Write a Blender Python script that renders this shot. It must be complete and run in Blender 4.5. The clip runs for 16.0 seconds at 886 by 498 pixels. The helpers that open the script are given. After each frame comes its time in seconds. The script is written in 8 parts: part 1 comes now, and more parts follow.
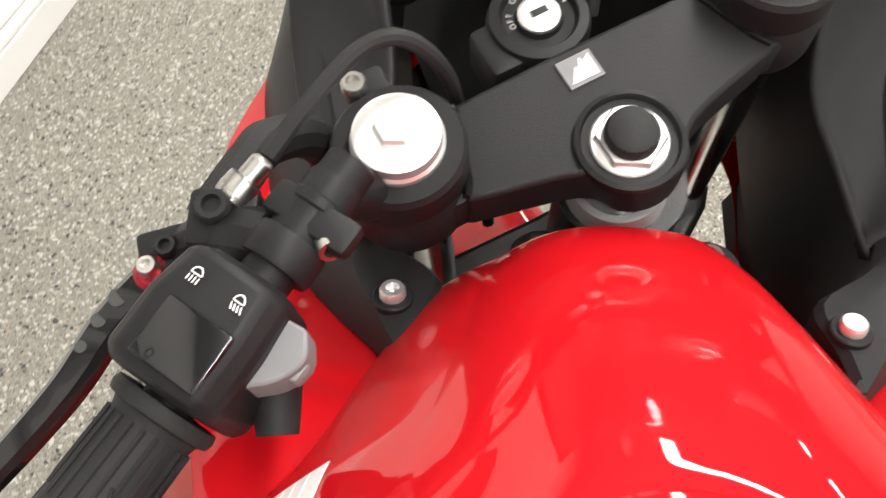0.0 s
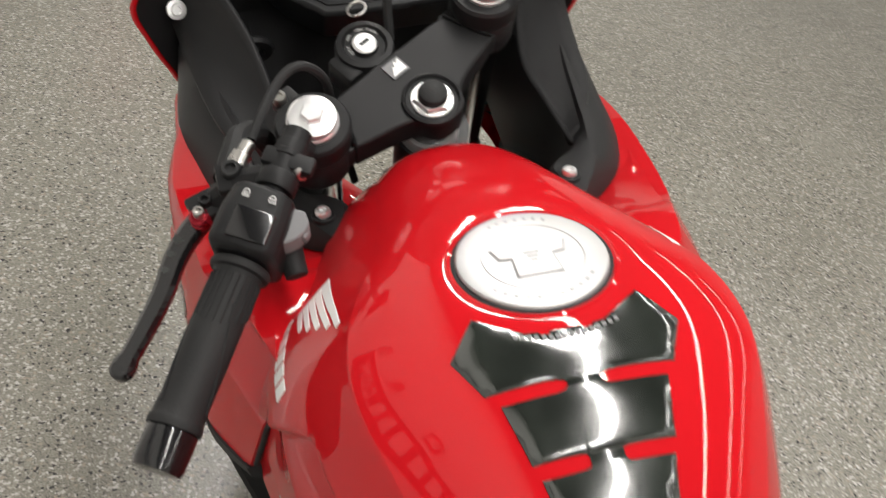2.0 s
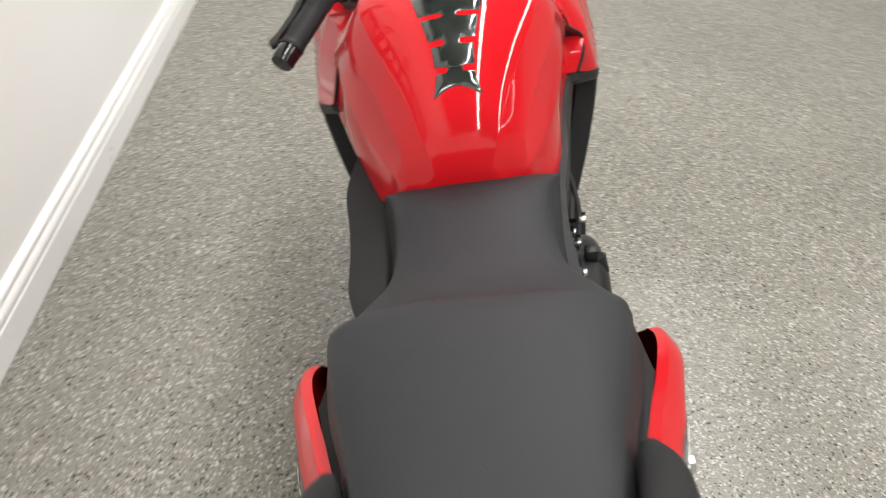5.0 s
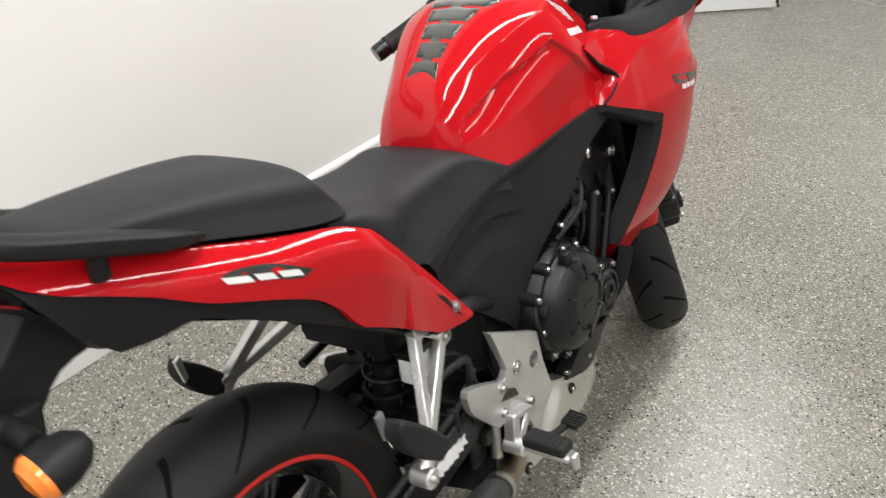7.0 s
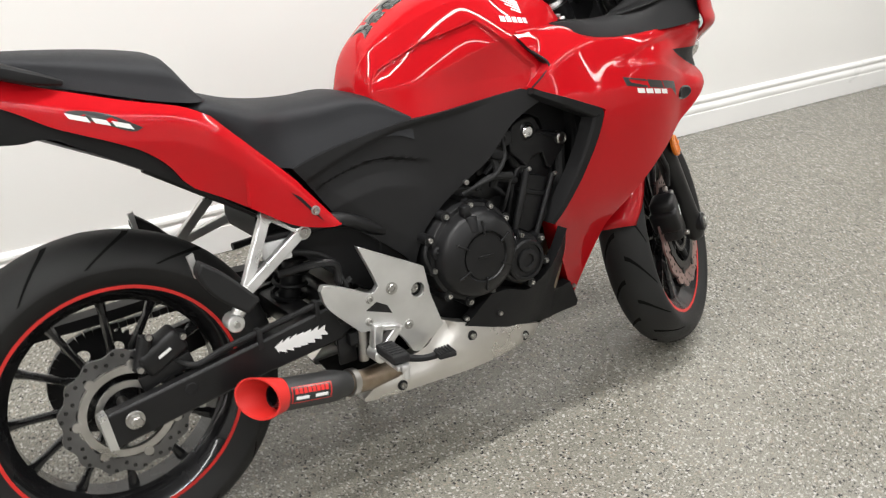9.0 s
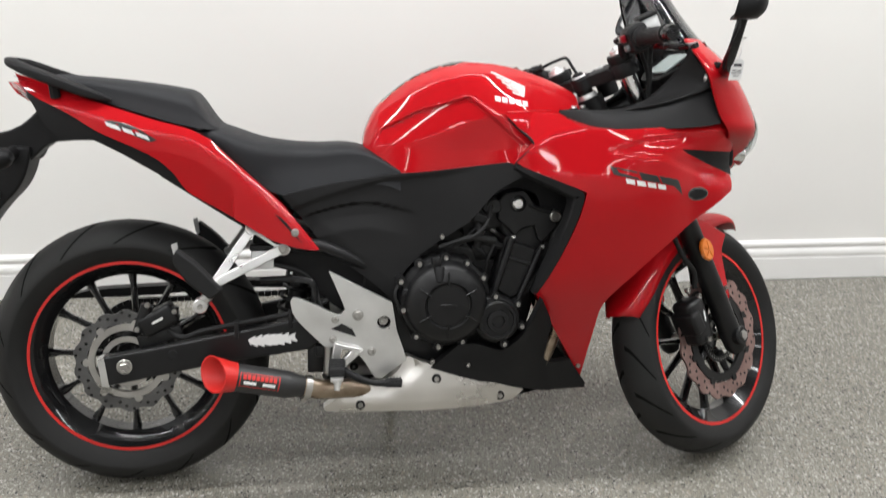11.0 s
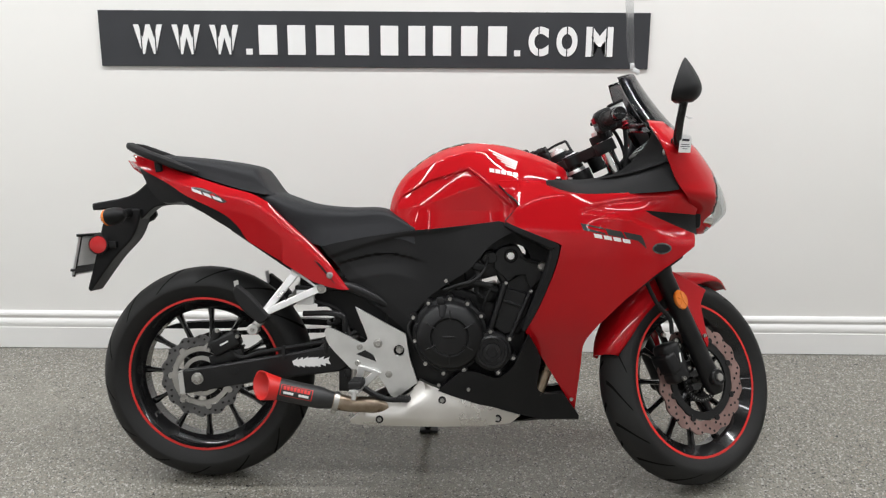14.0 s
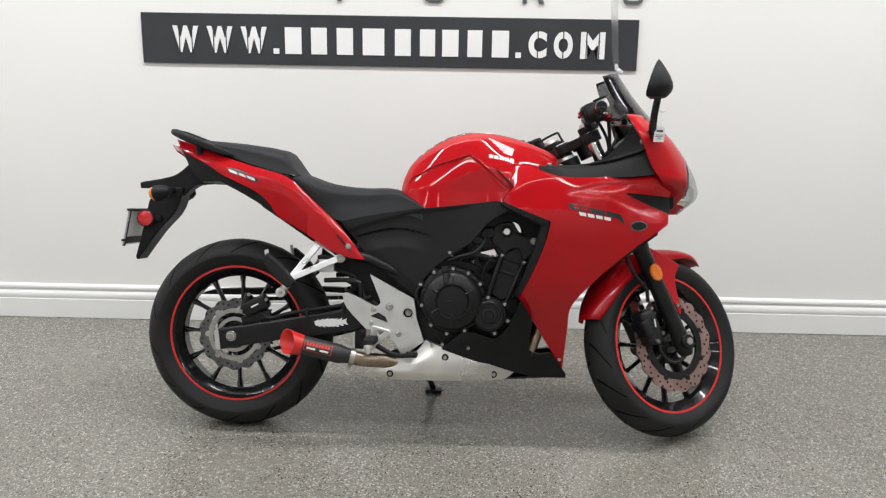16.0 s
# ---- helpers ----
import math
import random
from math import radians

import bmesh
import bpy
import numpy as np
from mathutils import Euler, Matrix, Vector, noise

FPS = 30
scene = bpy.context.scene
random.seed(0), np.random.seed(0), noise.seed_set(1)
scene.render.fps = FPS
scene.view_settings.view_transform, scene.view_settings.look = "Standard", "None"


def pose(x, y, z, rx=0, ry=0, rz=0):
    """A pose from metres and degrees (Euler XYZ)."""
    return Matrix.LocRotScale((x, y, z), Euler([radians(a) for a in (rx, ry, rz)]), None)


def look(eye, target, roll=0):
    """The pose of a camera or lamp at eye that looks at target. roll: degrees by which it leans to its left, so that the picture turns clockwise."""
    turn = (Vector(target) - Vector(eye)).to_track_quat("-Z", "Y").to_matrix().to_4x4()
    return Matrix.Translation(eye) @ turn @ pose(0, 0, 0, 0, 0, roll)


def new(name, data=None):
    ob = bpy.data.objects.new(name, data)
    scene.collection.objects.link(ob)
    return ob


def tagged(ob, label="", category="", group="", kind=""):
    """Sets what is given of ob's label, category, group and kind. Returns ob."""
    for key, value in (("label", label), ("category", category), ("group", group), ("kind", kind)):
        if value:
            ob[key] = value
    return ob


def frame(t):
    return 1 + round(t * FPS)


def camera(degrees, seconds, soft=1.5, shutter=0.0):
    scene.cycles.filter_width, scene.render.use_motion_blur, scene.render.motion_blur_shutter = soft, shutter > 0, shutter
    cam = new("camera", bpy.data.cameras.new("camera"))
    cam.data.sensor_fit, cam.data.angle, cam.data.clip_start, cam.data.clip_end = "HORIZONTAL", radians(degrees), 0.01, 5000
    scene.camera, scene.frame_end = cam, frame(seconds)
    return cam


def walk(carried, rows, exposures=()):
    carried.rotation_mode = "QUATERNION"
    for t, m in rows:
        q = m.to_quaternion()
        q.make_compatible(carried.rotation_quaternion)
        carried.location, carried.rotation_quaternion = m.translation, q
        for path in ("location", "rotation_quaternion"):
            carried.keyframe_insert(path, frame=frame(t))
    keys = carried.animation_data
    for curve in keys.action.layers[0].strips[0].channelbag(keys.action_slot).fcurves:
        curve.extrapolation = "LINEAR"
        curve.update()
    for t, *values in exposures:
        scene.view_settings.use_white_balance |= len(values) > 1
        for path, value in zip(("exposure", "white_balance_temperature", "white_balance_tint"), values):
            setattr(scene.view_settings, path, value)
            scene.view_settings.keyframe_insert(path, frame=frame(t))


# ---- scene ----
cam = camera(52.2, 16.0, 1.2, 0.5)
PATH = [
    (0, (0.723, 0.274, 1.173), (2.151, 0.104, -0.217), 16.8),
    (0.5, (0.686, 0.26, 1.189), (2.202, 0.048, -0.098), 14.2),
    (1, (0.595, 0.281, 1.245), (2.131, -0.074, 0.014), 14.7),
    (1.5, (0.49, 0.346, 1.282), (2.014, -0.143, 0.082), 13.5),
    (2, (0.413, 0.387, 1.3), (1.894, -0.209, 0.095), 12.6),
    (2.5, (0.314, 0.386, 1.299), (1.776, -0.269, 0.101), 13.0),
    (3, (0.148, 0.371, 1.308), (1.656, -0.234, 0.142), 13.5),
    (3.5, (0.028, 0.37, 1.32), (1.578, -0.19, 0.186), 10.4),
    (4, (-0.103, 0.384, 1.327), (1.445, -0.188, 0.197), 7.1),
    (4.4, (-0.2, 0.364, 1.338), (1.353, -0.158, 0.19), 5.3),
    (4.5, (-0.246, 0.345, 1.336), (1.325, -0.133, 0.194), 4.6),
    (4.7, (-0.332, 0.312, 1.352), (1.267, -0.037, 0.202), 4.8),
    (6.8, (-0.595, -0.51, 1.398), (0.911, 0.302, 0.363), 2.7),
    (7, (-0.579, -0.591, 1.391), (0.895, 0.283, 0.36), 2.2),
    (7.5, (-0.497, -0.789, 1.368), (0.898, 0.214, 0.345), 1.2),
    (8, (-0.467, -1.007, 1.369), (0.809, 0.16, 0.363), 1.1),
    (8.5, (-0.425, -1.237, 1.363), (0.732, 0.077, 0.395), 1.8),
    (8.7, (-0.378, -1.304, 1.357), (0.729, 0.061, 0.403), 2.0),
    (10.8, (0.343, -1.909, 1.375), (0.693, -0.118, 0.557), 2.7),
    (11, (0.382, -1.932, 1.359), (0.701, -0.106, 0.609), 2.6),
    (11.5, (0.502, -1.994, 1.344), (0.69, -0.113, 0.692), 1.0),
    (12, (0.606, -2.095, 1.337), (0.688, -0.194, 0.72), 0.5),
    (12.5, (0.62, -2.198, 1.337), (0.682, -0.281, 0.771), 0.9),
    (13, (0.657, -2.304, 1.347), (0.715, -0.375, 0.824), 1.4),
    (13.5, (0.737, -2.405, 1.343), (0.748, -0.469, 0.841), 1.1),
    (14, (0.743, -2.464, 1.348), (0.705, -0.531, 0.837), 0.1),
    (14.5, (0.712, -2.55, 1.353), (0.668, -0.62, 0.829), 0.4),
    (15, (0.732, -2.637, 1.347), (0.702, -0.706, 0.829), 0.9),
    (15.5, (0.786, -2.755, 1.36), (0.727, -0.82, 0.857), 1.1),
    (16, (0.767, -2.832, 1.353), (0.708, -0.897, 0.85), 0.7),
]
EXPOSURES = [(0.0, 0.88, 6500, 10), (0.5, 0.88, 6500, 10), (1.0, 0.55, 6490, 10), (1.5, 0.26, 6460, 10), (2.0, 0.18, 6450, 10), (2.5, 0.3, 6430, 10), (3.0, 0.34, 6400, 10), (3.5, 0.34, 6380, 10), (4.5, 0.52, 6330, 10), (7.0, 0.42, 6230, 10), (8.0, 0.54, 6230, 10), (8.7, 0.54, 6230, 10), (11.0, 0.26, 6110, 10), (12.5, 0.2, 6080, 10), (13.0, -0.04, 6080, 10), (13.5, 0.02, 6075, 10), (14.0, 0.07, 6070, 10), (16.0, 0.08, 6050, 10)]
walk(cam, [(t, look(eye, target, roll)) for t, eye, target, roll in PATH], EXPOSURES)


# ---- world and lights ----
world = bpy.data.worlds.new("room_world")
scene.world = world
world.use_nodes = True
world.node_tree.nodes["Background"].inputs[0].default_value = (0.9, 0.95, 1.0, 1)
world.node_tree.nodes["Background"].inputs[1].default_value = 0.05

WALL_Y = 1.016
CEIL_Z = 3.0
ROOM = (-4.6, 6.4, -6.2, WALL_Y)  # x from, x to, y from, y to
TUBE_ROWS = (-0.05, -1.75, -3.45, -5.15)
TUBE_X = (-3.35, -1.85, -0.35, 1.15, 2.65, 4.15)
for ty, power in zip(TUBE_ROWS, (26.0, 13.5, 8.0, 6.5)):
    for tx in TUBE_X:
        lamp = bpy.data.lights.new("tube_light", "AREA")
        lamp.shape, lamp.size, lamp.size_y = "RECTANGLE", 1.49, 0.09
        lamp.energy, lamp.color = power, (1.0, 0.965, 0.91)
        ob = new("tube_light", lamp)
        ob.matrix_basis = pose(tx, ty, CEIL_Z - 0.085)


# ---- materials ----
def material(name, color, rough=0.5, metal=0.0, coat=0.0, spec=0.5):
    m = bpy.data.materials.new(name)
    m.use_nodes = True
    b = m.node_tree.nodes["Principled BSDF"]
    b.inputs["Base Color"].default_value = (*color, 1)
    b.inputs["Roughness"].default_value = rough
    b.inputs["Metallic"].default_value = metal
    b.inputs["Coat Weight"].default_value = coat
    b.inputs["Coat Roughness"].default_value = 0.03
    b.inputs["Specular IOR Level"].default_value = spec
    return m


def node(m, kind, **values):
    n = m.node_tree.nodes.new(kind)
    for key, v in values.items():
        n.inputs[key.replace("_", " ")].default_value = v
    return n


def wire(m, a, b):
    m.node_tree.links.new(a, b)


def coords(m):
    return node(m, "ShaderNodeTexCoord").outputs["Object"]


def grain(m, color_a, color_b, scale, bump=0.0, bump_scale=None, rough=None, detail=6.0, distance=0.002):
    """Two-scale variation: broad tone change, fine relief, and a little change of gloss."""
    b = m.node_tree.nodes["Principled BSDF"]
    at = coords(m)
    big = node(m, "ShaderNodeTexNoise", Scale=scale, Detail=detail)
    wire(m, at, big.inputs["Vector"])
    ramp = node(m, "ShaderNodeValToRGB")
    ramp.color_ramp.elements[0].position, ramp.color_ramp.elements[1].position = 0.32, 0.68
    ramp.color_ramp.elements[0].color, ramp.color_ramp.elements[1].color = (*color_a, 1), (*color_b, 1)
    wire(m, big.outputs["Fac"], ramp.inputs["Fac"])
    wire(m, ramp.outputs["Color"], b.inputs["Base Color"])
    if rough:
        span = node(m, "ShaderNodeMapRange", To_Min=rough[0], To_Max=rough[1], From_Min=0.3, From_Max=0.7)
        wire(m, big.outputs["Fac"], span.inputs["Value"])
        wire(m, span.outputs["Result"], b.inputs["Roughness"])
    if bump:
        fine = node(m, "ShaderNodeTexNoise", Scale=bump_scale or scale * 12, Detail=3.0)
        wire(m, at, fine.inputs["Vector"])
        relief = node(m, "ShaderNodeBump", Strength=bump, Distance=distance)
        wire(m, fine.outputs["Fac"], relief.inputs["Height"])
        wire(m, relief.outputs["Normal"], b.inputs["Normal"])
    return m


RED = grain(material("red_paint", (0.42, 0.004, 0.008), 0.5, 0.0, 0.68, 0.03), (0.40, 0.0038, 0.0075), (0.44, 0.0048, 0.0088), 3.0, rough=(0.45, 0.55))
BLACK_PLASTIC = grain(material("black_plastic", (0.014, 0.014, 0.015), 0.5, spec=0.20), (0.008, 0.008, 0.0085), (0.013, 0.013, 0.0135), 9.0, 0.25, 900, (0.42, 0.56), distance=0.0006)
GREY_PLASTIC = grain(material("grey_black_plastic", (0.014, 0.014, 0.015), 0.5, spec=0.20), (0.011, 0.011, 0.0115), (0.016, 0.016, 0.0165), 7.0, 0.25, 900, (0.44, 0.58), distance=0.0006)
GLOSS_BLACK = grain(material("gloss_black", (0.012, 0.012, 0.013), 0.3, 0, 0.6, 0.2), (0.005, 0.005, 0.0055), (0.008, 0.008, 0.0085), 8.0, rough=(0.2, 0.32))
VINYL = grain(material("seat_vinyl", (0.02, 0.02, 0.021), 0.55, spec=0.28), (0.0112, 0.0118, 0.0138), (0.0160, 0.0167, 0.0190), 8.0, 0.5, 700, (0.5, 0.64), distance=0.001)
RUBBER = grain(material("rubber", (0.02, 0.02, 0.02), 0.6, spec=0.22), (0.010, 0.010, 0.0105), (0.018, 0.018, 0.018), 14.0, 0.3, 500, (0.5, 0.72), distance=0.0008)
TYRE = grain(material("tyre_rubber", (0.018, 0.018, 0.018), 0.6, spec=0.28), (0.010, 0.010, 0.010), (0.016, 0.016, 0.0155), 11.0, 0.35, 420, (0.5, 0.7), distance=0.001)
ENGINE = grain(material("engine_black", (0.02, 0.02, 0.021), 0.45, 0.0, spec=0.3), (0.006, 0.006, 0.0064), (0.011, 0.011, 0.0115), 12.0, 0.3, 600, (0.30, 0.42), distance=0.0006)
SILVER = grain(material("cast_aluminium", (0.6, 0.6, 0.6), 0.38, 0.9), (0.63, 0.63, 0.62), (0.75, 0.75, 0.74), 14.0, 0.4, 420, (0.26, 0.42), distance=0.0006)
BELLY = grain(material("brushed_aluminium", (0.5, 0.49, 0.46), 0.4, 0.9), (0.60, 0.58, 0.545), (0.70, 0.68, 0.645), 7.0, 0.08, 350, (0.25, 0.36), distance=0.0005)
CHROME = grain(material("chrome", (0.8, 0.8, 0.8), 0.12, 1.0), (0.76, 0.76, 0.76), (0.84, 0.84, 0.84), 15.0, rough=(0.08, 0.18))
DISC_STEEL = grain(material("disc_steel", (0.26, 0.26, 0.26), 0.34, 0.9), (0.11, 0.11, 0.112), (0.17, 0.17, 0.17), 20.0, 0.2, 300, (0.28, 0.42), distance=0.0003)
CAP_METAL = grain(material("turned_aluminium", (0.8, 0.8, 0.8), 0.34, 0.85), (0.77, 0.77, 0.77), (0.84, 0.84, 0.84), 25.0, rough=(0.28, 0.4))
STEEL = grain(material("steel", (0.45, 0.44, 0.42), 0.3, 1.0), (0.38, 0.37, 0.35), (0.52, 0.51, 0.49), 18.0, 0.2, 300, (0.24, 0.4), distance=0.0004)
HEATED = grain(material("heat_tinted_steel", (0.3, 0.22, 0.15), 0.3, 1.0), (0.22, 0.16, 0.11), (0.42, 0.35, 0.27), 22.0, rough=(0.24, 0.42))
DISC_RED = grain(material("floating_disc_face", (0.33, 0.22, 0.2), 0.38, 0.8), (0.27, 0.17, 0.155), (0.40, 0.27, 0.245), 20.0, rough=(0.3, 0.45))
BRIGHT_RED = grain(material("red_stripe", (0.62, 0.02, 0.015), 0.42), (0.56, 0.018, 0.014), (0.66, 0.024, 0.018), 12.0, rough=(0.36, 0.5))
ANODISED = grain(material("red_anodised", (0.3, 0.01, 0.02), 0.28, 0.7), (0.25, 0.008, 0.018), (0.33, 0.012, 0.024), 30.0, rough=(0.22, 0.34))
WHITE_DECAL = grain(material("white_decal", (0.75, 0.75, 0.74), 0.35, 0, 0.5), (0.72, 0.72, 0.71), (0.80, 0.80, 0.79), 20.0, rough=(0.28, 0.4))
BLACK_DECAL = material("black_decal", (0.015, 0.017, 0.016), 0.3, 0, 0.5)
SILVER_CAP = grain(material("satin_silver_cap", (0.42, 0.42, 0.42), 0.42, 0.7), (0.38, 0.38, 0.38), (0.45, 0.45, 0.445), 9.0, 0.15, 600, (0.36, 0.48), distance=0.0003)
PAD = grain(material("gel_pad", (0.014, 0.016, 0.014), 0.12, 0, 1.0), (0.010, 0.012, 0.010), (0.022, 0.026, 0.022), 26.0, rough=(0.1, 0.2))
ORANGE = material("amber_lens", (0.75, 0.2, 0.02), 0.18, 0, 0.6)
SMOKED_LENS = grain(material("smoked_lens", (0.10, 0.11, 0.10), 0.15, 0, 0.8), (0.05, 0.055, 0.05), (0.14, 0.15, 0.14), 60.0, rough=(0.1, 0.2))
LENS_RED = material("red_lens", (0.5, 0.01, 0.012), 0.15, 0, 0.8)
GREY_SWITCH = grain(material("grey_switch", (0.24, 0.24, 0.25), 0.5), (0.13, 0.13, 0.135), (0.165, 0.165, 0.17), 30.0, 0.2, 800, (0.44, 0.56), distance=0.0004)
PAPER = material("paper", (0.82, 0.82, 0.82), 0.6)
# white lock lettering dimmed in its colour, the lock being less lit
LOCK_MARK = material("dimmed_white_mark", (0.30, 0.30, 0.30), 0.5)
INK = material("ink", (0.03, 0.03, 0.04), 0.6)
ENGRAVED = material("engraved_aluminium", (0.27, 0.27, 0.27), 0.5, 0.6)
CLEAR = material("clear_plastic", (0.75, 0.76, 0.76), 0.15, 0, 0.4)
SCREEN = material("lcd_screen", (0.42, 0.47, 0.46), 0.12, 0, 0.6)


def glass(name, tint, rough=0.03):
    m = material(name, tint, rough)
    b = m.node_tree.nodes["Principled BSDF"]
    b.inputs["Transmission Weight"].default_value = 1.0
    b.inputs["IOR"].default_value = 1.45
    return m


SMOKED = glass("smoked_screen", (0.16, 0.16, 0.165))
LENS = glass("headlight_lens", (0.72, 0.74, 0.74))
MIRROR = material("mirror_glass", (0.9, 0.9, 0.9), 0.02, 1.0)
CLEAR_STRIP = glass("clear_strip", (0.86, 0.87, 0.88), 0.18)

WALL = grain(material("wall_paint", (0.80, 0.79, 0.765), 0.55), (0.785, 0.775, 0.75), (0.815, 0.805, 0.78), 1.2, 0.12, 260, (0.5, 0.62), distance=0.001)
TRIM = grain(material("trim_paint", (0.83, 0.825, 0.81), 0.32), (0.81, 0.805, 0.79), (0.85, 0.845, 0.83), 3.0, 0.05, 120, (0.26, 0.36), distance=0.001)
CEILING = grain(material("ceiling_paint", (0.06, 0.06, 0.06), 0.8), (0.05, 0.05, 0.05), (0.07, 0.07, 0.07), 2.0, 0.2, 150, distance=0.002)
SIGN = grain(material("sign_black", (0.03, 0.032, 0.036), 0.45), (0.027, 0.029, 0.033), (0.034, 0.036, 0.041), 5.0, rough=(0.4, 0.5))
SIGN_WHITE = grain(material("sign_white", (0.82, 0.82, 0.81), 0.5), (0.80, 0.80, 0.79), (0.84, 0.84, 0.83), 6.0, rough=(0.45, 0.55))
LETTER_GREY = material("letter_charcoal", (0.09, 0.095, 0.10), 0.4)
VINYL_BANNER = grain(material("banner_vinyl", (0.8, 0.8, 0.79), 0.4), (0.78, 0.78, 0.77), (0.83, 0.83, 0.82), 3.0, rough=(0.35, 0.48))


def flake_floor():
    """Epoxy floor with broadcast chips: grey ground, chips of white, tan, grey and black in two sizes."""
    m = material("flake_epoxy", (0.3, 0.29, 0.27), 0.2, 0, 0.0)
    b = m.node_tree.nodes["Principled BSDF"]
    at = coords(m)
    warp = node(m, "ShaderNodeTexNoise", Scale=160.0, Detail=2.0)
    wire(m, at, warp.inputs["Vector"])
    push = node(m, "ShaderNodeVectorMath")
    push.operation = "MULTIPLY_ADD"
    push.inputs[1].default_value = (0.006, 0.006, 0.0)
    wire(m, warp.outputs["Color"], push.inputs[0])
    wire(m, at, push.inputs[2])

    def chips(scale, stops):
        cells = node(m, "ShaderNodeTexVoronoi", Scale=scale, Randomness=1.0)
        wire(m, push.outputs[0], cells.inputs["Vector"])
        one = node(m, "ShaderNodeSeparateColor")
        wire(m, cells.outputs["Color"], one.inputs[0])
        ramp = node(m, "ShaderNodeValToRGB")
        ramp.color_ramp.interpolation = "CONSTANT"
        e = ramp.color_ramp.elements
        e[0].position, e[0].color = stops[0][0], (*stops[0][1], 1)
        e[1].position, e[1].color = stops[1][0], (*stops[1][1], 1)
        for at_x, col in stops[2:]:
            e.new(at_x).color = (*col, 1)
        wire(m, one.outputs[0], ramp.inputs["Fac"])
        return ramp.outputs["Color"], one.outputs[1]

    fine, _ = chips(430.0, [(0.0, (0.285, 0.275, 0.240)), (0.30, (0.345, 0.335, 0.295)), (0.60, (0.245, 0.238, 0.210)), (0.80, (0.430, 0.420, 0.380)), (0.92, (0.150, 0.146, 0.132))])
    coarse, pick = chips(215.0, [(0.0, (0.64, 0.63, 0.60)), (0.40, (0.06, 0.06, 0.06)), (0.60, (0.42, 0.37, 0.31)), (0.80, (0.52, 0.51, 0.48))])
    gate = node(m, "ShaderNodeMath")
    gate.operation = "GREATER_THAN"
    gate.inputs[1].default_value = 0.80
    wire(m, pick, gate.inputs[0])
    mix = node(m, "ShaderNodeMix")
    mix.data_type = "RGBA"
    wire(m, gate.outputs[0], mix.inputs[0])
    wire(m, fine, mix.inputs[6])
    wire(m, coarse, mix.inputs[7])
    broad = node(m, "ShaderNodeTexNoise", Scale=1.1, Detail=4.0)
    wire(m, at, broad.inputs["Vector"])
    tone = node(m, "ShaderNodeMapRange", From_Min=0.3, From_Max=0.7, To_Min=0.55, To_Max=0.665)
    wire(m, broad.outputs["Fac"], tone.inputs["Value"])
    scaled = node(m, "ShaderNodeVectorMath")
    scaled.operation = "SCALE"
    wire(m, mix.outputs[2], scaled.inputs[0])
    wire(m, tone.outputs["Result"], scaled.inputs["Scale"])
    warm = node(m, "ShaderNodeVectorMath")
    warm.operation = "MULTIPLY"
    warm.inputs[1].default_value = (1.0, 0.985, 0.945)
    wire(m, scaled.outputs[0], warm.inputs[0])
    wire(m, warm.outputs[0], b.inputs["Base Color"])
    gloss = node(m, "ShaderNodeMapRange", From_Min=0.3, From_Max=0.7, To_Min=0.16, To_Max=0.30)
    wire(m, broad.outputs["Fac"], gloss.inputs["Value"])
    wire(m, gloss.outputs["Result"], b.inputs["Roughness"])
    bumps = node(m, "ShaderNodeTexNoise", Scale=190.0, Detail=2.0)
    wire(m, at, bumps.inputs["Vector"])
    relief = node(m, "ShaderNodeBump", Strength=0.35, Distance=0.0015)
    wire(m, bumps.outputs["Fac"], relief.inputs["Height"])
    wire(m, relief.outputs["Normal"], b.inputs["Normal"])
    return m


FLOOR = flake_floor()


# ---- shape helpers ----
def part(name, bm, mat, parent=None, label="", angle=32):
    me = bpy.data.meshes.new(name)
    bmesh.ops.recalc_face_normals(bm, faces=bm.faces)
    bm.to_mesh(me)
    bm.free()
    me.materials.append(mat)
    me.polygons.foreach_set("use_smooth", [True] * len(me.polygons))
    me.set_sharp_from_angle(angle=radians(angle))
    ob = new(name, me)
    if parent is not None:
        ob.parent = parent
    if label:
        ob["label"] = label
    return ob


def bevelled(ob, width, segments=2, limit=40):
    mod = ob.modifiers.new("bevel", "BEVEL")
    mod.width, mod.segments, mod.limit_method, mod.angle_limit = width, segments, "ANGLE", radians(limit)
    return ob


def lerp(table, x):
    """Smooth interpolation through (x, value) rows."""
    if x <= table[0][0]:
        return table[0][1]
    for i in range(len(table) - 1):
        (x0, v0), (x1, v1) = table[i], table[i + 1]
        if x <= x1:
            f = (x - x0) / (x1 - x0)
            s0 = (v1 - table[i - 1][1]) / (x1 - table[i - 1][0]) if i else (v1 - v0) / (x1 - x0)
            s1 = (table[i + 2][1] - v0) / (table[i + 2][0] - x0) if i + 2 < len(table) else (v1 - v0) / (x1 - x0)
            h = x1 - x0
            return (2 * f**3 - 3 * f * f + 1) * v0 + (f**3 - 2 * f * f + f) * h * s0 + (3 * f * f - 2 * f**3) * v1 + (f**3 - f * f) * h * s1
    return table[-1][1]


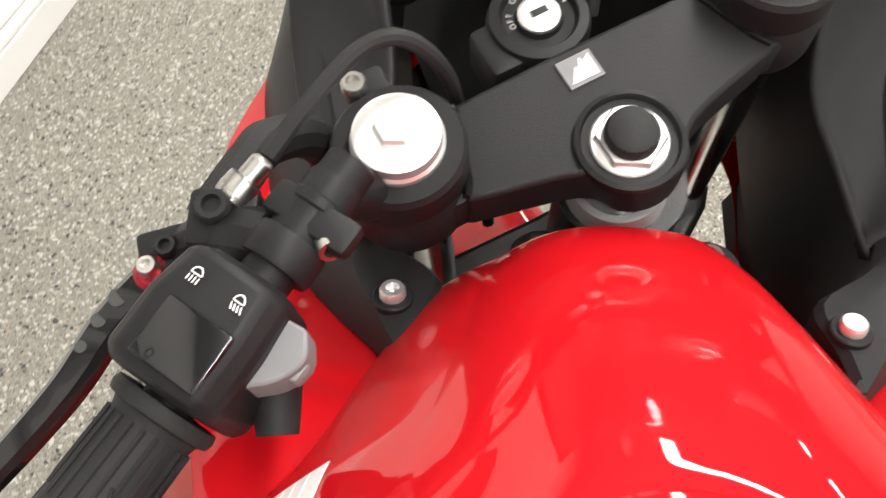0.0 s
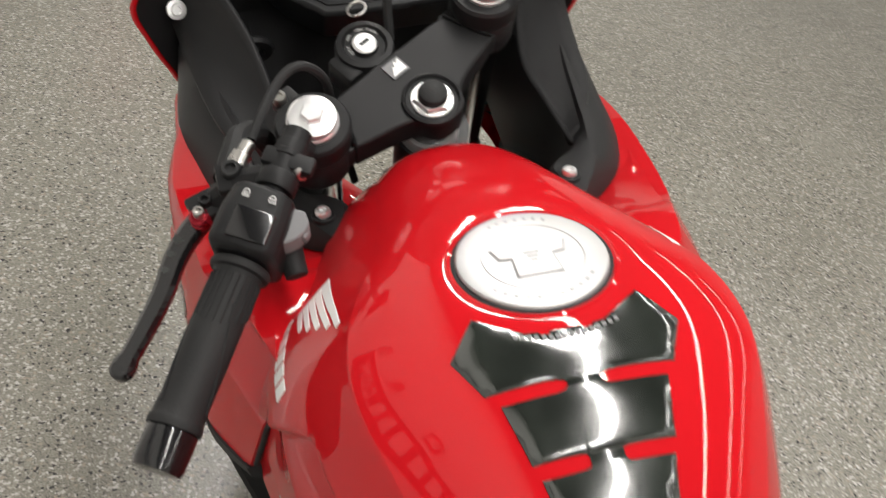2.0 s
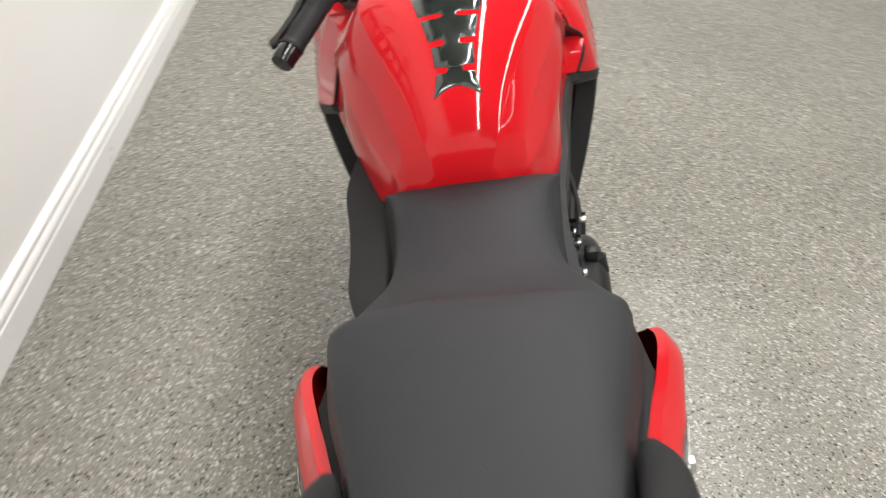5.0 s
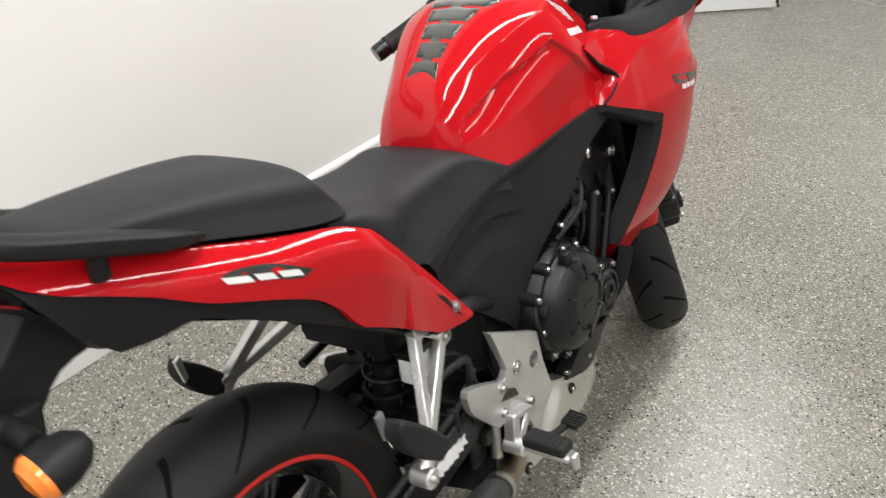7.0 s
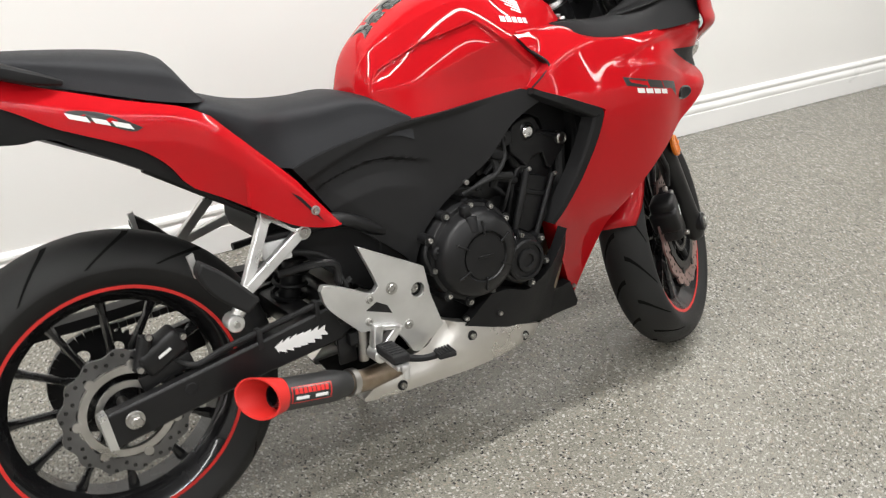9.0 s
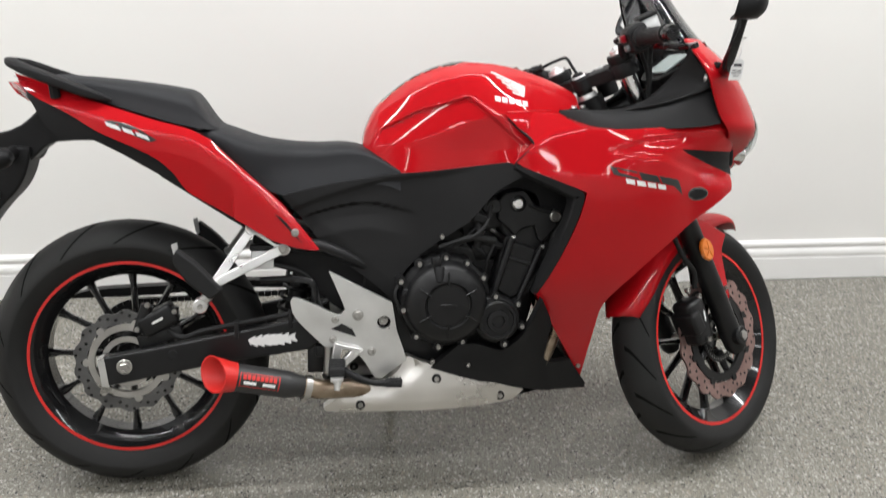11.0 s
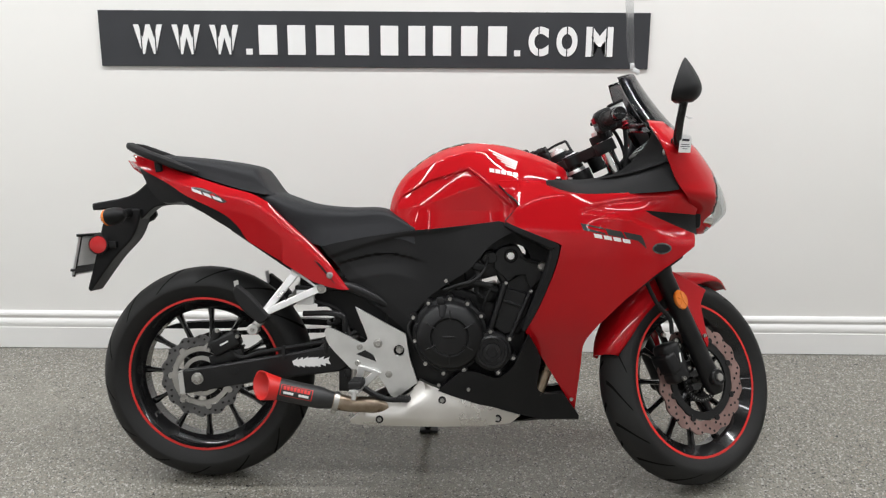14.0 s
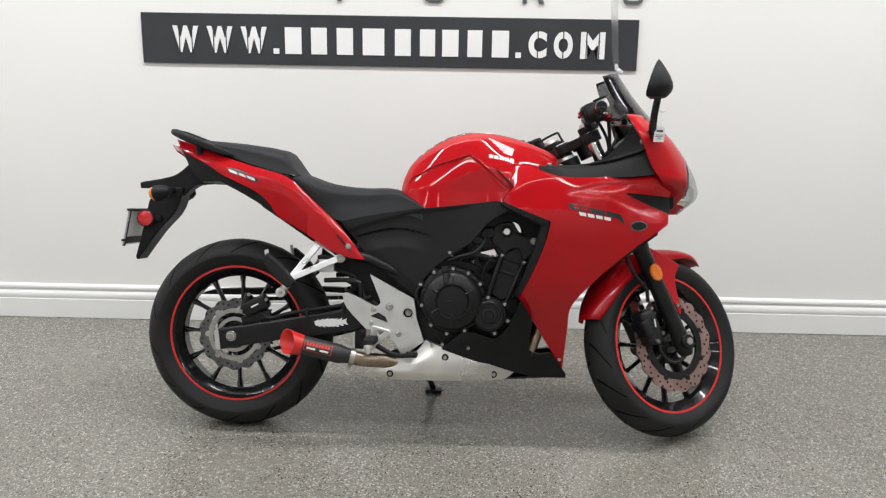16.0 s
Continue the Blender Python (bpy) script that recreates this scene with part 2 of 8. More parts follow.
def curve_points(pts, steps=8, closed=False):
    """Catmull-Rom through points of any dimension."""
    pts = [Vector(p) for p in pts]
    n, out = len(pts), []
    for i in range(n if closed else n - 1):
        if closed:
            p0, p1, p2, p3 = pts[i - 1], pts[i], pts[(i + 1) % n], pts[(i + 2) % n]
        else:
            p1, p2 = pts[i], pts[i + 1]
            p0 = pts[i - 1] if i else p1 * 2 - p2
            p3 = pts[i + 2] if i + 2 < n else p2 * 2 - p1
        for k in range(steps):
            f = k / steps
            out.append(0.5 * (2 * p1 + (p2 - p0) * f + (2 * p0 - 5 * p1 + 4 * p2 - p3) * f * f + (3 * p1 - p0 - 3 * p2 + p3) * f**3))
    if not closed:
        out.append(pts[-1])
    return out


def outline(pts, steps=5):
    """A closed 2D outline; points with a third value are sharp corners, the rest are rounded through."""
    n = len(pts)
    sharp = [i for i in range(n) if len(pts[i]) > 2]
    flat = [(p[0], p[1]) for p in pts]
    if not sharp:
        return [tuple(p) for p in curve_points(flat, steps, True)]
    out = []
    for a, i in enumerate(sharp):
        j = sharp[(a + 1) % len(sharp)]
        run = [flat[(i + k) % n] for k in range(((j - i) % n or n) + 1)]
        if len(run) == 2:
            out.append(run[0])
        else:
            out += [tuple(p) for p in curve_points(run, steps)[:-1]]
    return out


def tube(bm, pts, radius, segs=10, steps=6, smooth=True, caps=True, m=None):
    """A round bar swept along points; radius may be a list, one for each given point."""
    pts = [Vector(p) for p in pts]
    radii = list(radius) if hasattr(radius, "__len__") else [radius] * len(pts)
    if smooth and len(pts) > 2:
        line = curve_points([(*p, r) for p, r in zip(pts, radii)], steps)
        pts, radii = [Vector(p[:3]) for p in line], [p[3] for p in line]
    rings, side = [], None
    for i, p in enumerate(pts):
        d = (pts[min(i + 1, len(pts) - 1)] - pts[max(i - 1, 0)]).normalized()
        if side is None:
            side = d.orthogonal().normalized()
        side = (side - d * side.dot(d)).normalized()
        up = d.cross(side)
        ring = []
        for k in range(segs):
            a = 2 * math.pi * k / segs
            q = p + radii[i] * (math.cos(a) * side + math.sin(a) * up)
            ring.append(bm.verts.new(m @ q if m else q))
        rings.append(ring)
    for r0, r1 in zip(rings, rings[1:]):
        for k in range(segs):
            bm.faces.new((r0[k], r0[(k + 1) % segs], r1[(k + 1) % segs], r1[k]))
    if caps:
        bm.faces.new(rings[0][::-1])
        bm.faces.new(rings[-1])
    return bm


def lathe(bm, profile, segs=32, m=None, closed=True, start=0.0, sweep=2 * math.pi):
    """Turns (radius, height) rows about the local Y axis (height along Y)."""
    full = abs(sweep - 2 * math.pi) < 1e-6
    count = segs if full else segs + 1
    cols = []
    for k in range(count):
        a = start + sweep * k / segs
        col = []
        for r, h in profile:
            q = Vector((r * math.cos(a), h, r * math.sin(a)))
            col.append(bm.verts.new(m @ q if m else q))
        cols.append(col)
    n = len(profile)
    for k in range(segs if full else segs):
        c0, c1 = cols[k], cols[(k + 1) % count]
        for i in range(n if closed else n - 1):
            j = (i + 1) % n
            bm.faces.new((c0[i], c0[j], c1[j], c1[i]))
    if closed and not full:
        bm.faces.new(cols[0])
        bm.faces.new(cols[-1][::-1])
    return bm


def disc(bm, r, y0, y1, segs=24, m=None, bevel=0.0):
    """A solid disc or boss about the local Y axis."""
    b = bevel
    rows = [(r - b, y0), (r, y0 + math.copysign(b, y1 - y0)), (r, y1 - math.copysign(b, y1 - y0)), (r - b, y1)] if b else [(r, y0), (r, y1)]
    rings = []
    for rr, h in rows:
        ring = []
        for k in range(segs):
            a = 2 * math.pi * k / segs
            q = Vector((rr * math.cos(a), h, rr * math.sin(a)))
            ring.append(bm.verts.new(m @ q if m else q))
        rings.append(ring)
    for r0, r1 in zip(rings, rings[1:]):
        for k in range(segs):
            bm.faces.new((r0[k], r0[(k + 1) % segs], r1[(k + 1) % segs], r1[k]))
    bm.faces.new(rings[0][::-1])
    bm.faces.new(rings[-1])
    return bm


def box(bm, size, m=None, bevel=0.0, segments=2):
    made = bmesh.ops.create_cube(bm, size=1.0, matrix=(m or Matrix()) @ Matrix.Diagonal((*size, 1)))
    if bevel:
        verts = set(made["verts"])
        edges = [e for e in bm.edges if e.verts[0] in verts and e.verts[1] in verts]
        bmesh.ops.bevel(bm, geom=edges, offset=bevel, segments=segments, affect="EDGES", profile=0.5)
    return bm


def prism(bm, pts, y0, y1, m=None, holes=(), chamfer=0.0):
    """A plate with the given (x, z) outline from y0 to y1, with round holes (x, z, r) cut through; chamfer rounds the y1 side."""
    def ring(points, y):
        return [bm.verts.new(m @ Vector((x, y, z)) if m else Vector((x, y, z))) for x, z in points]

    loops = [list(pts)] + [[(hx + hr * math.cos(2 * math.pi * k / 14), hz + hr * math.sin(2 * math.pi * k / 14)) for k in range(14)] for hx, hz, hr in holes]
    fronts, backs = [], []
    for loop in loops:
        a, b = ring(loop, y0), ring(loop, y1)
        for k in range(len(loop)):
            bm.faces.new((a[k], a[(k + 1) % len(a)], b[(k + 1) % len(a)], b[k]))
        fronts.append(a), backs.append(b)
    for side in (fronts, backs):
        if len(side) == 1:
            bm.faces.new(side[0])
        else:
            edges = []
            for loop in side:
                for k in range(len(loop)):
                    edges.append(bm.edges.get((loop[k], loop[(k + 1) % len(loop)])))
            bmesh.ops.triangle_fill(bm, use_beauty=True, use_dissolve=False, edges=edges)
    return bm


def inset_outline(pts, d):
    """The outline moved inwards by d (or outwards if negative)."""
    n = len(pts)
    area = sum(pts[i][0] * pts[(i + 1) % n][1] - pts[(i + 1) % n][0] * pts[i][1] for i in range(n))
    s = 1 if area > 0 else -1
    out = []
    for i in range(n):
        a, b, c = Vector(pts[i - 1][:2]), Vector(pts[i][:2]), Vector(pts[(i + 1) % n][:2])
        e0, e1 = (b - a).normalized(), (c - b).normalized()
        n0, n1 = Vector((-e0.y, e0.x)) * s, Vector((-e1.y, e1.x)) * s
        v = n0 + n1
        v = v.normalized() if v.length > 1e-6 else n0
        k = d / max(0.4, v.dot(n0))
        out.append((b.x + v.x * k, b.y + v.y * k))
    return out


def panel(pts, surf, thick=0.004, step=0.02, side=1, turn=None):
    """A shell with an (x, z) outline laid on y = surf(x, z); side -1 is the right of the machine, 1 the left. Its edge turns inwards by thick."""
    bm = bmesh.new()
    face = bm.faces.new([bm.verts.new((x, 0, z)) for x, z in pts])
    xs, zs = [p[0] for p in pts], [p[1] for p in pts]
    for lo, hi, axis in ((min(xs), max(xs), 0), (min(zs), max(zs), 2)):
        v = math.floor(lo / step) * step + step
        while v < hi:
            co, no = [0, 0, 0], [0, 0, 0]
            co[axis], no[axis] = v, 1
            bmesh.ops.bisect_plane(bm, geom=bm.verts[:] + bm.edges[:] + bm.faces[:], dist=1e-5, plane_co=co, plane_no=no)
            v += step
    bmesh.ops.triangulate(bm, faces=[f for f in bm.faces if len(f.verts) > 4])
    for v in bm.verts:
        v.co.y = side * surf(v.co.x, v.co.z)
    rim = [e for e in bm.edges if e.is_boundary]
    made = bmesh.ops.extrude_edge_only(bm, edges=rim)
    for v in (g for g in made["geom"] if isinstance(g, bmesh.types.BMVert)):
        v.co.y -= side * thick
    if turn:
        bmesh.ops.transform(bm, matrix=turn, verts=bm.verts)
    return bm


def loft(sections, closed=False, caps=False):
    """A skin through rows of points."""
    bm = bmesh.new()
    rows = [[bm.verts.new(p) for p in s] for s in sections]
    n = len(rows[0])
    for a, b in zip(rows, rows[1:]):
        for i in range(n if closed else n - 1):
            j = (i + 1) % n
            bm.faces.new((a[i], a[j], b[j], b[i]))
    if caps:
        bm.faces.new(rows[0])
        bm.faces.new(rows[-1][::-1])
    return bm


def bolt(parent, at, r, mat, axis=(0, -1, 0), depth=0.006, washer=None, label=""):
    """A socket-head bolt with a recessed hexagon, its head facing along axis."""
    turn = Vector((0, -1, 0)).rotation_difference(Vector(axis)).to_matrix().to_4x4()
    m = Matrix.Translation(at) @ turn
    bm = bmesh.new()
    rows = [(0.0001, 0.004), (r * 0.9, 0.004), (r, 0.0), (r, -depth * 0.7), (r * 0.86, -depth), (r * 0.55, -depth), (r * 0.5, -depth * 0.45), (0.0001, -depth * 0.45)]
    lathe(bm, rows, 12, m, closed=False)
    if washer:
        lathe(bm, [(washer, 0.003), (washer, -depth * 0.25), (washer * 0.85, -depth * 0.35), (r * 0.8, -depth * 0.35), (r * 0.8, 0.003)], 16, m)
    return part("bolt", bm, mat, parent, label)


# ---- the room ----
def structure(ob, label, category):
    return tagged(ob, label, category, kind="structure")


X0, X1, Y0R, Y1R = ROOM
bm = bmesh.new()
box(bm, (X1 - X0 + 0.6, Y1R - Y0R + 0.6, 0.12), pose((X0 + X1) / 2, (Y0R + Y1R) / 2, -0.06))
structure(part("floor", bm, FLOOR), "grey speckled epoxy flake floor, slightly glossy", "floor")
bm = bmesh.new()
box(bm, (X1 - X0 + 0.6, Y1R - Y0R + 0.6, 0.12), pose((X0 + X1) / 2, (Y0R + Y1R) / 2, CEIL_Z + 0.06))
structure(part("ceiling", bm, CEILING), "plain dark painted ceiling", "ceiling")
for name, size, at in (
    ("wall_north", (X1 - X0 + 0.3, 0.15, CEIL_Z), ((X0 + X1) / 2, Y1R + 0.075, CEIL_Z / 2)),
    ("wall_south", (X1 - X0 + 0.3, 0.15, CEIL_Z), ((X0 + X1) / 2, Y0R - 0.075, CEIL_Z / 2)),
    ("wall_west", (0.15, Y1R - Y0R, CEIL_Z), (X0 - 0.075, (Y0R + Y1R) / 2, CEIL_Z / 2)),
    ("wall_east", (0.15, Y1R - Y0R, CEIL_Z), (X1 + 0.075, (Y0R + Y1R) / 2, CEIL_Z / 2)),
):
    bm = bmesh.new()
    box(bm, size, pose(*at))
    structure(part(name, bm, WALL), "smooth off-white painted showroom wall", "wall")

# Baseboard with a moulded top, against the wall behind the machine and at the far end.
profile = [(0.0, 0.002), (-0.016, 0.002), (-0.016, 0.088), (-0.0125, 0.0905), (-0.0125, 0.0925), (-0.0155, 0.096), (-0.0175, 0.104), (-0.0165, 0.114), (-0.013, 0.122), (-0.0085, 0.127), (-0.0085, 0.1325), (-0.0125, 0.135), (-0.0145, 0.141), (-0.0135, 0.149), (-0.009, 0.155), (-0.003, 0.158), (0.0, 0.158)]
for length, m in ((X1 - X0, pose(X0, WALL_Y, 0)), (Y1R - Y0R - 0.02, pose(X1, WALL_Y - 0.02, 0, 0, 0, -90))):
    sections = [[m @ Vector((k * length, y, z)) for y, z in profile] for k in (0, 1)]
    structure(part("baseboard", loft(sections, True, True), TRIM, angle=20), "tall white moulded baseboard", "baseboard")

# Ceiling tube fittings, each over its lamp.
for ty in TUBE_ROWS:
    for tx in TUBE_X:
        fit_root = new("ceiling_light")
        fit_root.matrix_basis = pose(tx, ty, CEIL_Z)
        tagged(fit_root, "white batten ceiling light with fluorescent tubes", "light", "ceiling lights")
        bm = bmesh.new()
        prism(bm, [(-0.03, 0.0), (-0.03, -0.02), (-0.062, -0.078), (-0.062, -0.082), (0.062, -0.082), (0.062, -0.078), (0.03, -0.02), (0.03, 0.0)], -0.745, 0.745, pose(0, 0, 0, 0, 0, 90))
        part("housing", bm, TRIM, fit_root)

# The black web-address sign on the wall.
SIGN_X = 0.411
SIGN_M = pose(SIGN_X, WALL_Y - 0.006, 1.240, 0, 0.2, 0)
sign = new("wall_sign")
sign.matrix_basis = SIGN_M
tagged(sign, "long black wall sign with white stencilled lettering", "sign")
bm = bmesh.new()
box(bm, (2.062, 0.010, 0.205), None, 0.0015, 1)
part("board", bm, SIGN, sign)


def letter_mesh(text, size, extrude, bold=0.0):
    cu = bpy.data.curves.new("letter", "FONT")
    cu.body, cu.size, cu.extrude, cu.align_x, cu.offset = text, size, extrude, "CENTER", bold
    tmp = bpy.data.objects.new("letter", cu)
    scene.collection.objects.link(tmp)
    dg = bpy.context.evaluated_depsgraph_get()
    me = bpy.data.meshes.new_from_object(tmp.evaluated_get(dg))
    bpy.data.objects.remove(tmp)
    return me


def sign_letter(text, x, width, height, z=-0.003):
    """One stencilled character, condensed and cut by a thin upright gap."""
    me = letter_mesh(text, 0.1, 0.002, 0.0055)
    co = np.empty(len(me.vertices) * 3)
    me.vertices.foreach_get("co", co)
    co = co.reshape(-1, 3)
    lo, hi = co.min(0), co.max(0)
    out = np.empty_like(co)
    out[:, 0] = x + ((co[:, 0] - lo[0]) / (hi[0] - lo[0]) - 0.5) * width
    out[:, 1] = -0.0065 - co[:, 2]
    out[:, 2] = z + ((co[:, 1] - lo[1]) / (hi[1] - lo[1]) - 0.5) * height
    me.vertices.foreach_set("co", out.ravel())
    bm = bmesh.new()
    bm.from_mesh(me)
    bpy.data.meshes.remove(me)
    return part("letter", bm, SIGN_WHITE, sign)


def sign_block(x, width, height, z=-0.003):
    """A plain white bar of a letter's size."""
    bm = bmesh.new()
    box(bm, (width, 0.004, height), pose(x, -0.0065, z))
    part("letter_block", bm, SIGN_WHITE, sign)


H = 0.1085
# upright bars stand in for the trade name, each as wide as the character that it replaces
W_AT = ((-0.489, -0.380), (-0.344, -0.237), (-0.202, -0.093))
DOTS = ((-0.067, -0.043), (0.940, 0.963))
BARS = ((-0.023, 0.056), (0.086, 0.162), (0.193, 0.271), (0.301, 0.401), (0.435, 0.511), (0.539, 0.612), (0.631, 0.709), (0.736, 0.807), (0.837, 0.917))
COM = (("C", 0.993, 1.068), ("O", 1.097, 1.175), ("M", 1.207, 1.307))
for xa, xb in W_AT:
    sign_letter("W", (xa + xb) / 2 - SIGN_X, xb - xa, H)
for xa, xb in DOTS:
    bm = bmesh.new()
    box(bm, (xb - xa, 0.004, 0.022), pose((xa + xb) / 2 - SIGN_X, -0.0065, -0.0465))
    part("letter", bm, SIGN_WHITE, sign)
for xa, xb in BARS:
    sign_block((xa + xb) / 2 - SIGN_X, xb - xa - 0.010, H)
for ch, xa, xb in COM:
    sign_letter(ch, (xa + xb) / 2 - SIGN_X, xb - xa, H)
for sx in (1.031, 1.136, 1.231, 1.283, -0.461, -0.408, -0.317, -0.264, -0.174, -0.121):
    bm = bmesh.new()
    box(bm, (0.0045, 0.0045, H + 0.004), pose(sx - SIGN_X, -0.0068, -0.003))
    part("stencil_gap", bm, SIGN, sign)

# Spaced charcoal shapes over the sign, of which only the feet are seen: bars and rounded frames.
raised = new("raised_lettering")
raised.matrix_basis = pose(0, WALL_Y - 0.006, 0)
tagged(raised, "widely spaced charcoal raised lettering on the wall", "sign")
FOOT = 1.400


def raised_bar(xa, xb, xc, xd):
    """An upright bar from (xa, xb) at the foot to (xc, xd) above."""
    bm = bmesh.new()
    prism(bm, [(xa, FOOT), (xb, FOOT), (xd, FOOT + 0.13), (xc, FOOT + 0.13)], -0.006, 0.006)
    part("letter_bar", bm, LETTER_GREY, raised)


def raised_frame(xa, xb):
    """A rounded upright frame."""
    c = 0.022
    def loop(d):
        return [(xa + d, FOOT + c), (xa + d + (c - d) * 0.3, FOOT + d + (c - d) * 0.3), (xa + c, FOOT + d), (xb - c, FOOT + d), (xb - d - (c - d) * 0.3, FOOT + d + (c - d) * 0.3), (xb - d, FOOT + c), (xb - d, FOOT + 0.13 - c), (xb - c, FOOT + 0.13 - d), (xa + c, FOOT + 0.13 - d), (xa + d, FOOT + 0.13 - c)]
    bm = bmesh.new()
    rings = [[bm.verts.new((x, y, z)) for x, z in loop(d)] for d, y in ((0, -0.006), (0, 0.006), (0.015, 0.006), (0.015, -0.006))]
    for k in range(4):
        p, q = rings[k], rings[(k + 1) % 4]
        for i in range(len(p)):
            bm.faces.new((p[i], p[(i + 1) % len(p)], q[(i + 1) % len(p)], q[i]))
    part("letter_frame", bm, LETTER_GREY, raised)


raised_bar(0.203, 0.219, 0.203, 0.219)
raised_frame(0.557, 0.643)
raised_bar(0.963, 0.979, 0.963, 0.979)
raised_bar(1.030, 1.050, 0.985, 1.005)
raised_frame(1.370, 1.453)

# White vinyl stand-up banner on the floor at the far end.
stand = new("floor_banner")
stand.matrix_basis = pose(4.415, 0.555, 0, 0, 0, -40.5)
tagged(stand, "white vinyl stand-up banner with corner eyelets", "banner")
bm = bmesh.new()
box(bm, (0.565, 0.004, 1.78), pose(0, 0, 0.905, 4, 0, 0), 0.001, 1)
part("sheet", bm, VINYL_BANNER, stand)
for sx in (-0.262, 0.262):
    for z, y in ((0.05, 0.058), (1.76, -0.062)):
        bm = bmesh.new()
        lathe(bm, [(0.005, -0.004), (0.011, -0.004), (0.011, 0.004), (0.005, 0.004)], 14, pose(sx, y, z, 4, 0, 0))
        part("eyelet", bm, STEEL, stand)
for k, (z, w, h) in enumerate(((0.42, 0.40, 0.10), (0.62, 0.34, 0.07), (0.85, 0.42, 0.16))):
    bm = bmesh.new()
    box(bm, (w, 0.002, h), pose(0, 0.0632 - 0.0699 * z - 0.0035, z, 4, 0, 0))
    part("print_bar", bm, BRIGHT_RED if k else LETTER_GREY, stand)
bm = bmesh.new()
for s in (-1, 1):
    tube(bm, [(-0.27 * s, 0.05, 0.02), (0.27 * s, 0.012, 1.76)], 0.006, 8)
    tube(bm, [(0.0, 0.03, 0.9), (-0.2 * s, 0.42, 0.0065)], 0.006, 8)
part("stand_frame", bm, BLACK_PLASTIC, stand)


# ---- the motorcycle: bodywork ----
LEAN = 12.0
BIKE = new("motorcycle")
BIKE.matrix_basis = pose(0, -0.026, 0.002, -LEAN, 0, -0.8)
tagged(BIKE, "red and black sport motorcycle leaning on its side stand", "motorcycle")

TANK_TOP = [(0.538, 0.812), (0.541, 0.827), (0.547, 0.843), (0.556, 0.864), (0.570, 0.886), (0.60, 0.914), (0.65, 0.951), (0.70, 0.975), (0.75, 0.988), (0.80, 0.991), (0.85, 0.986), (0.90, 0.976), (0.95, 0.961), (1.0, 0.942), (1.03, 0.927), (1.044, 0.916), (1.054, 0.886)]
TANK_W = [(0.538, 0.050), (0.545, 0.062), (0.552, 0.075), (0.560, 0.086), (0.570, 0.095), (0.580, 0.102), (0.60, 0.113), (0.65, 0.134), (0.70, 0.152), (0.75, 0.165), (0.80, 0.171), (0.84, 0.169), (0.88, 0.160), (0.90, 0.152), (0.92, 0.139), (0.96, 0.122), (1.0, 0.106), (1.03, 0.092), (1.044, 0.082), (1.054, 0.066)]
TANK_CY = [(0.538, 0.036), (0.545, 0.041), (0.552, 0.046), (0.560, 0.050), (0.570, 0.055), (0.60, 0.067), (0.65, 0.090), (0.70, 0.109), (0.75, 0.122), (0.80, 0.118), (0.85, 0.100), (0.90, 0.084), (0.95, 0.074), (1.0, 0.066), (1.03, 0.060), (1.044, 0.055), (1.054, 0.046)]
TANK_CZ = [(0.538, 0.808), (0.545, 0.833), (0.552, 0.847), (0.560, 0.859), (0.570, 0.870), (0.60, 0.892), (0.65, 0.921), (0.70, 0.943), (0.75, 0.957), (0.80, 0.962), (0.85, 0.958), (0.90, 0.947), (0.95, 0.933), (1.0, 0.915), (1.03, 0.901), (1.044, 0.892), (1.054, 0.874)]
TANK_ZS = [(0.538, 0.788), (0.55, 0.792), (0.57, 0.798), (0.60, 0.802), (0.65, 0.812), (0.70, 0.830), (0.75, 0.850), (0.80, 0.865), (0.85, 0.872), (0.90, 0.872), (1.0, 0.870), (1.054, 0.868)]
TANK_ZL = [(0.538, 0.756), (0.550, 0.753), (0.580, 0.747), (0.614, 0.738), (0.65, 0.736), (0.70, 0.741), (0.80, 0.750), (0.872, 0.756), (0.905, 0.785), (0.95, 0.80), (1.0, 0.83), (1.054, 0.856)]
TANK_LOW = [(0.538, 0.052), (0.545, 0.065), (0.552, 0.079), (0.560, 0.090), (0.570, 0.099), (0.590, 0.115), (0.614, 0.129), (0.66, 0.144), (0.727, 0.158), (0.80, 0.175), (0.872, 0.192), (0.905, 0.190), (0.925, 0.160), (0.95, 0.126), (1.0, 0.100), (1.03, 0.082), (1.054, 0.055)]
KNEE = [(0.553, 0.800), (0.574, 0.836), (0.654, 0.879), (0.763, 0.911), (0.784, 0.896), (0.887, 0.807), (0.86, 0.70), (0.60, 0.66), (0.553, 0.70)]


def inside_depth(poly, x, z):
    """How deep a point lies inside an outline; negative outside."""
    best, odd, n = 1e9, False, len(poly)
    for i in range(n):
        (ax, az), (bx, bz) = poly[i], poly[(i + 1) % n]
        dx, dz = bx - ax, bz - az
        f = max(0.0, min(1.0, ((x - ax) * dx + (z - az) * dz) / (dx * dx + dz * dz)))
        best = min(best, math.hypot(x - ax - f * dx, z - az - f * dz))
        if (az > z) != (bz > z) and x < ax + (z - az) / (bz - az) * dx:
            odd = not odd
    return best if odd else -best


def smooth01(v):
    v = max(0.0, min(1.0, v))
    return v * v * (3 - 2 * v)


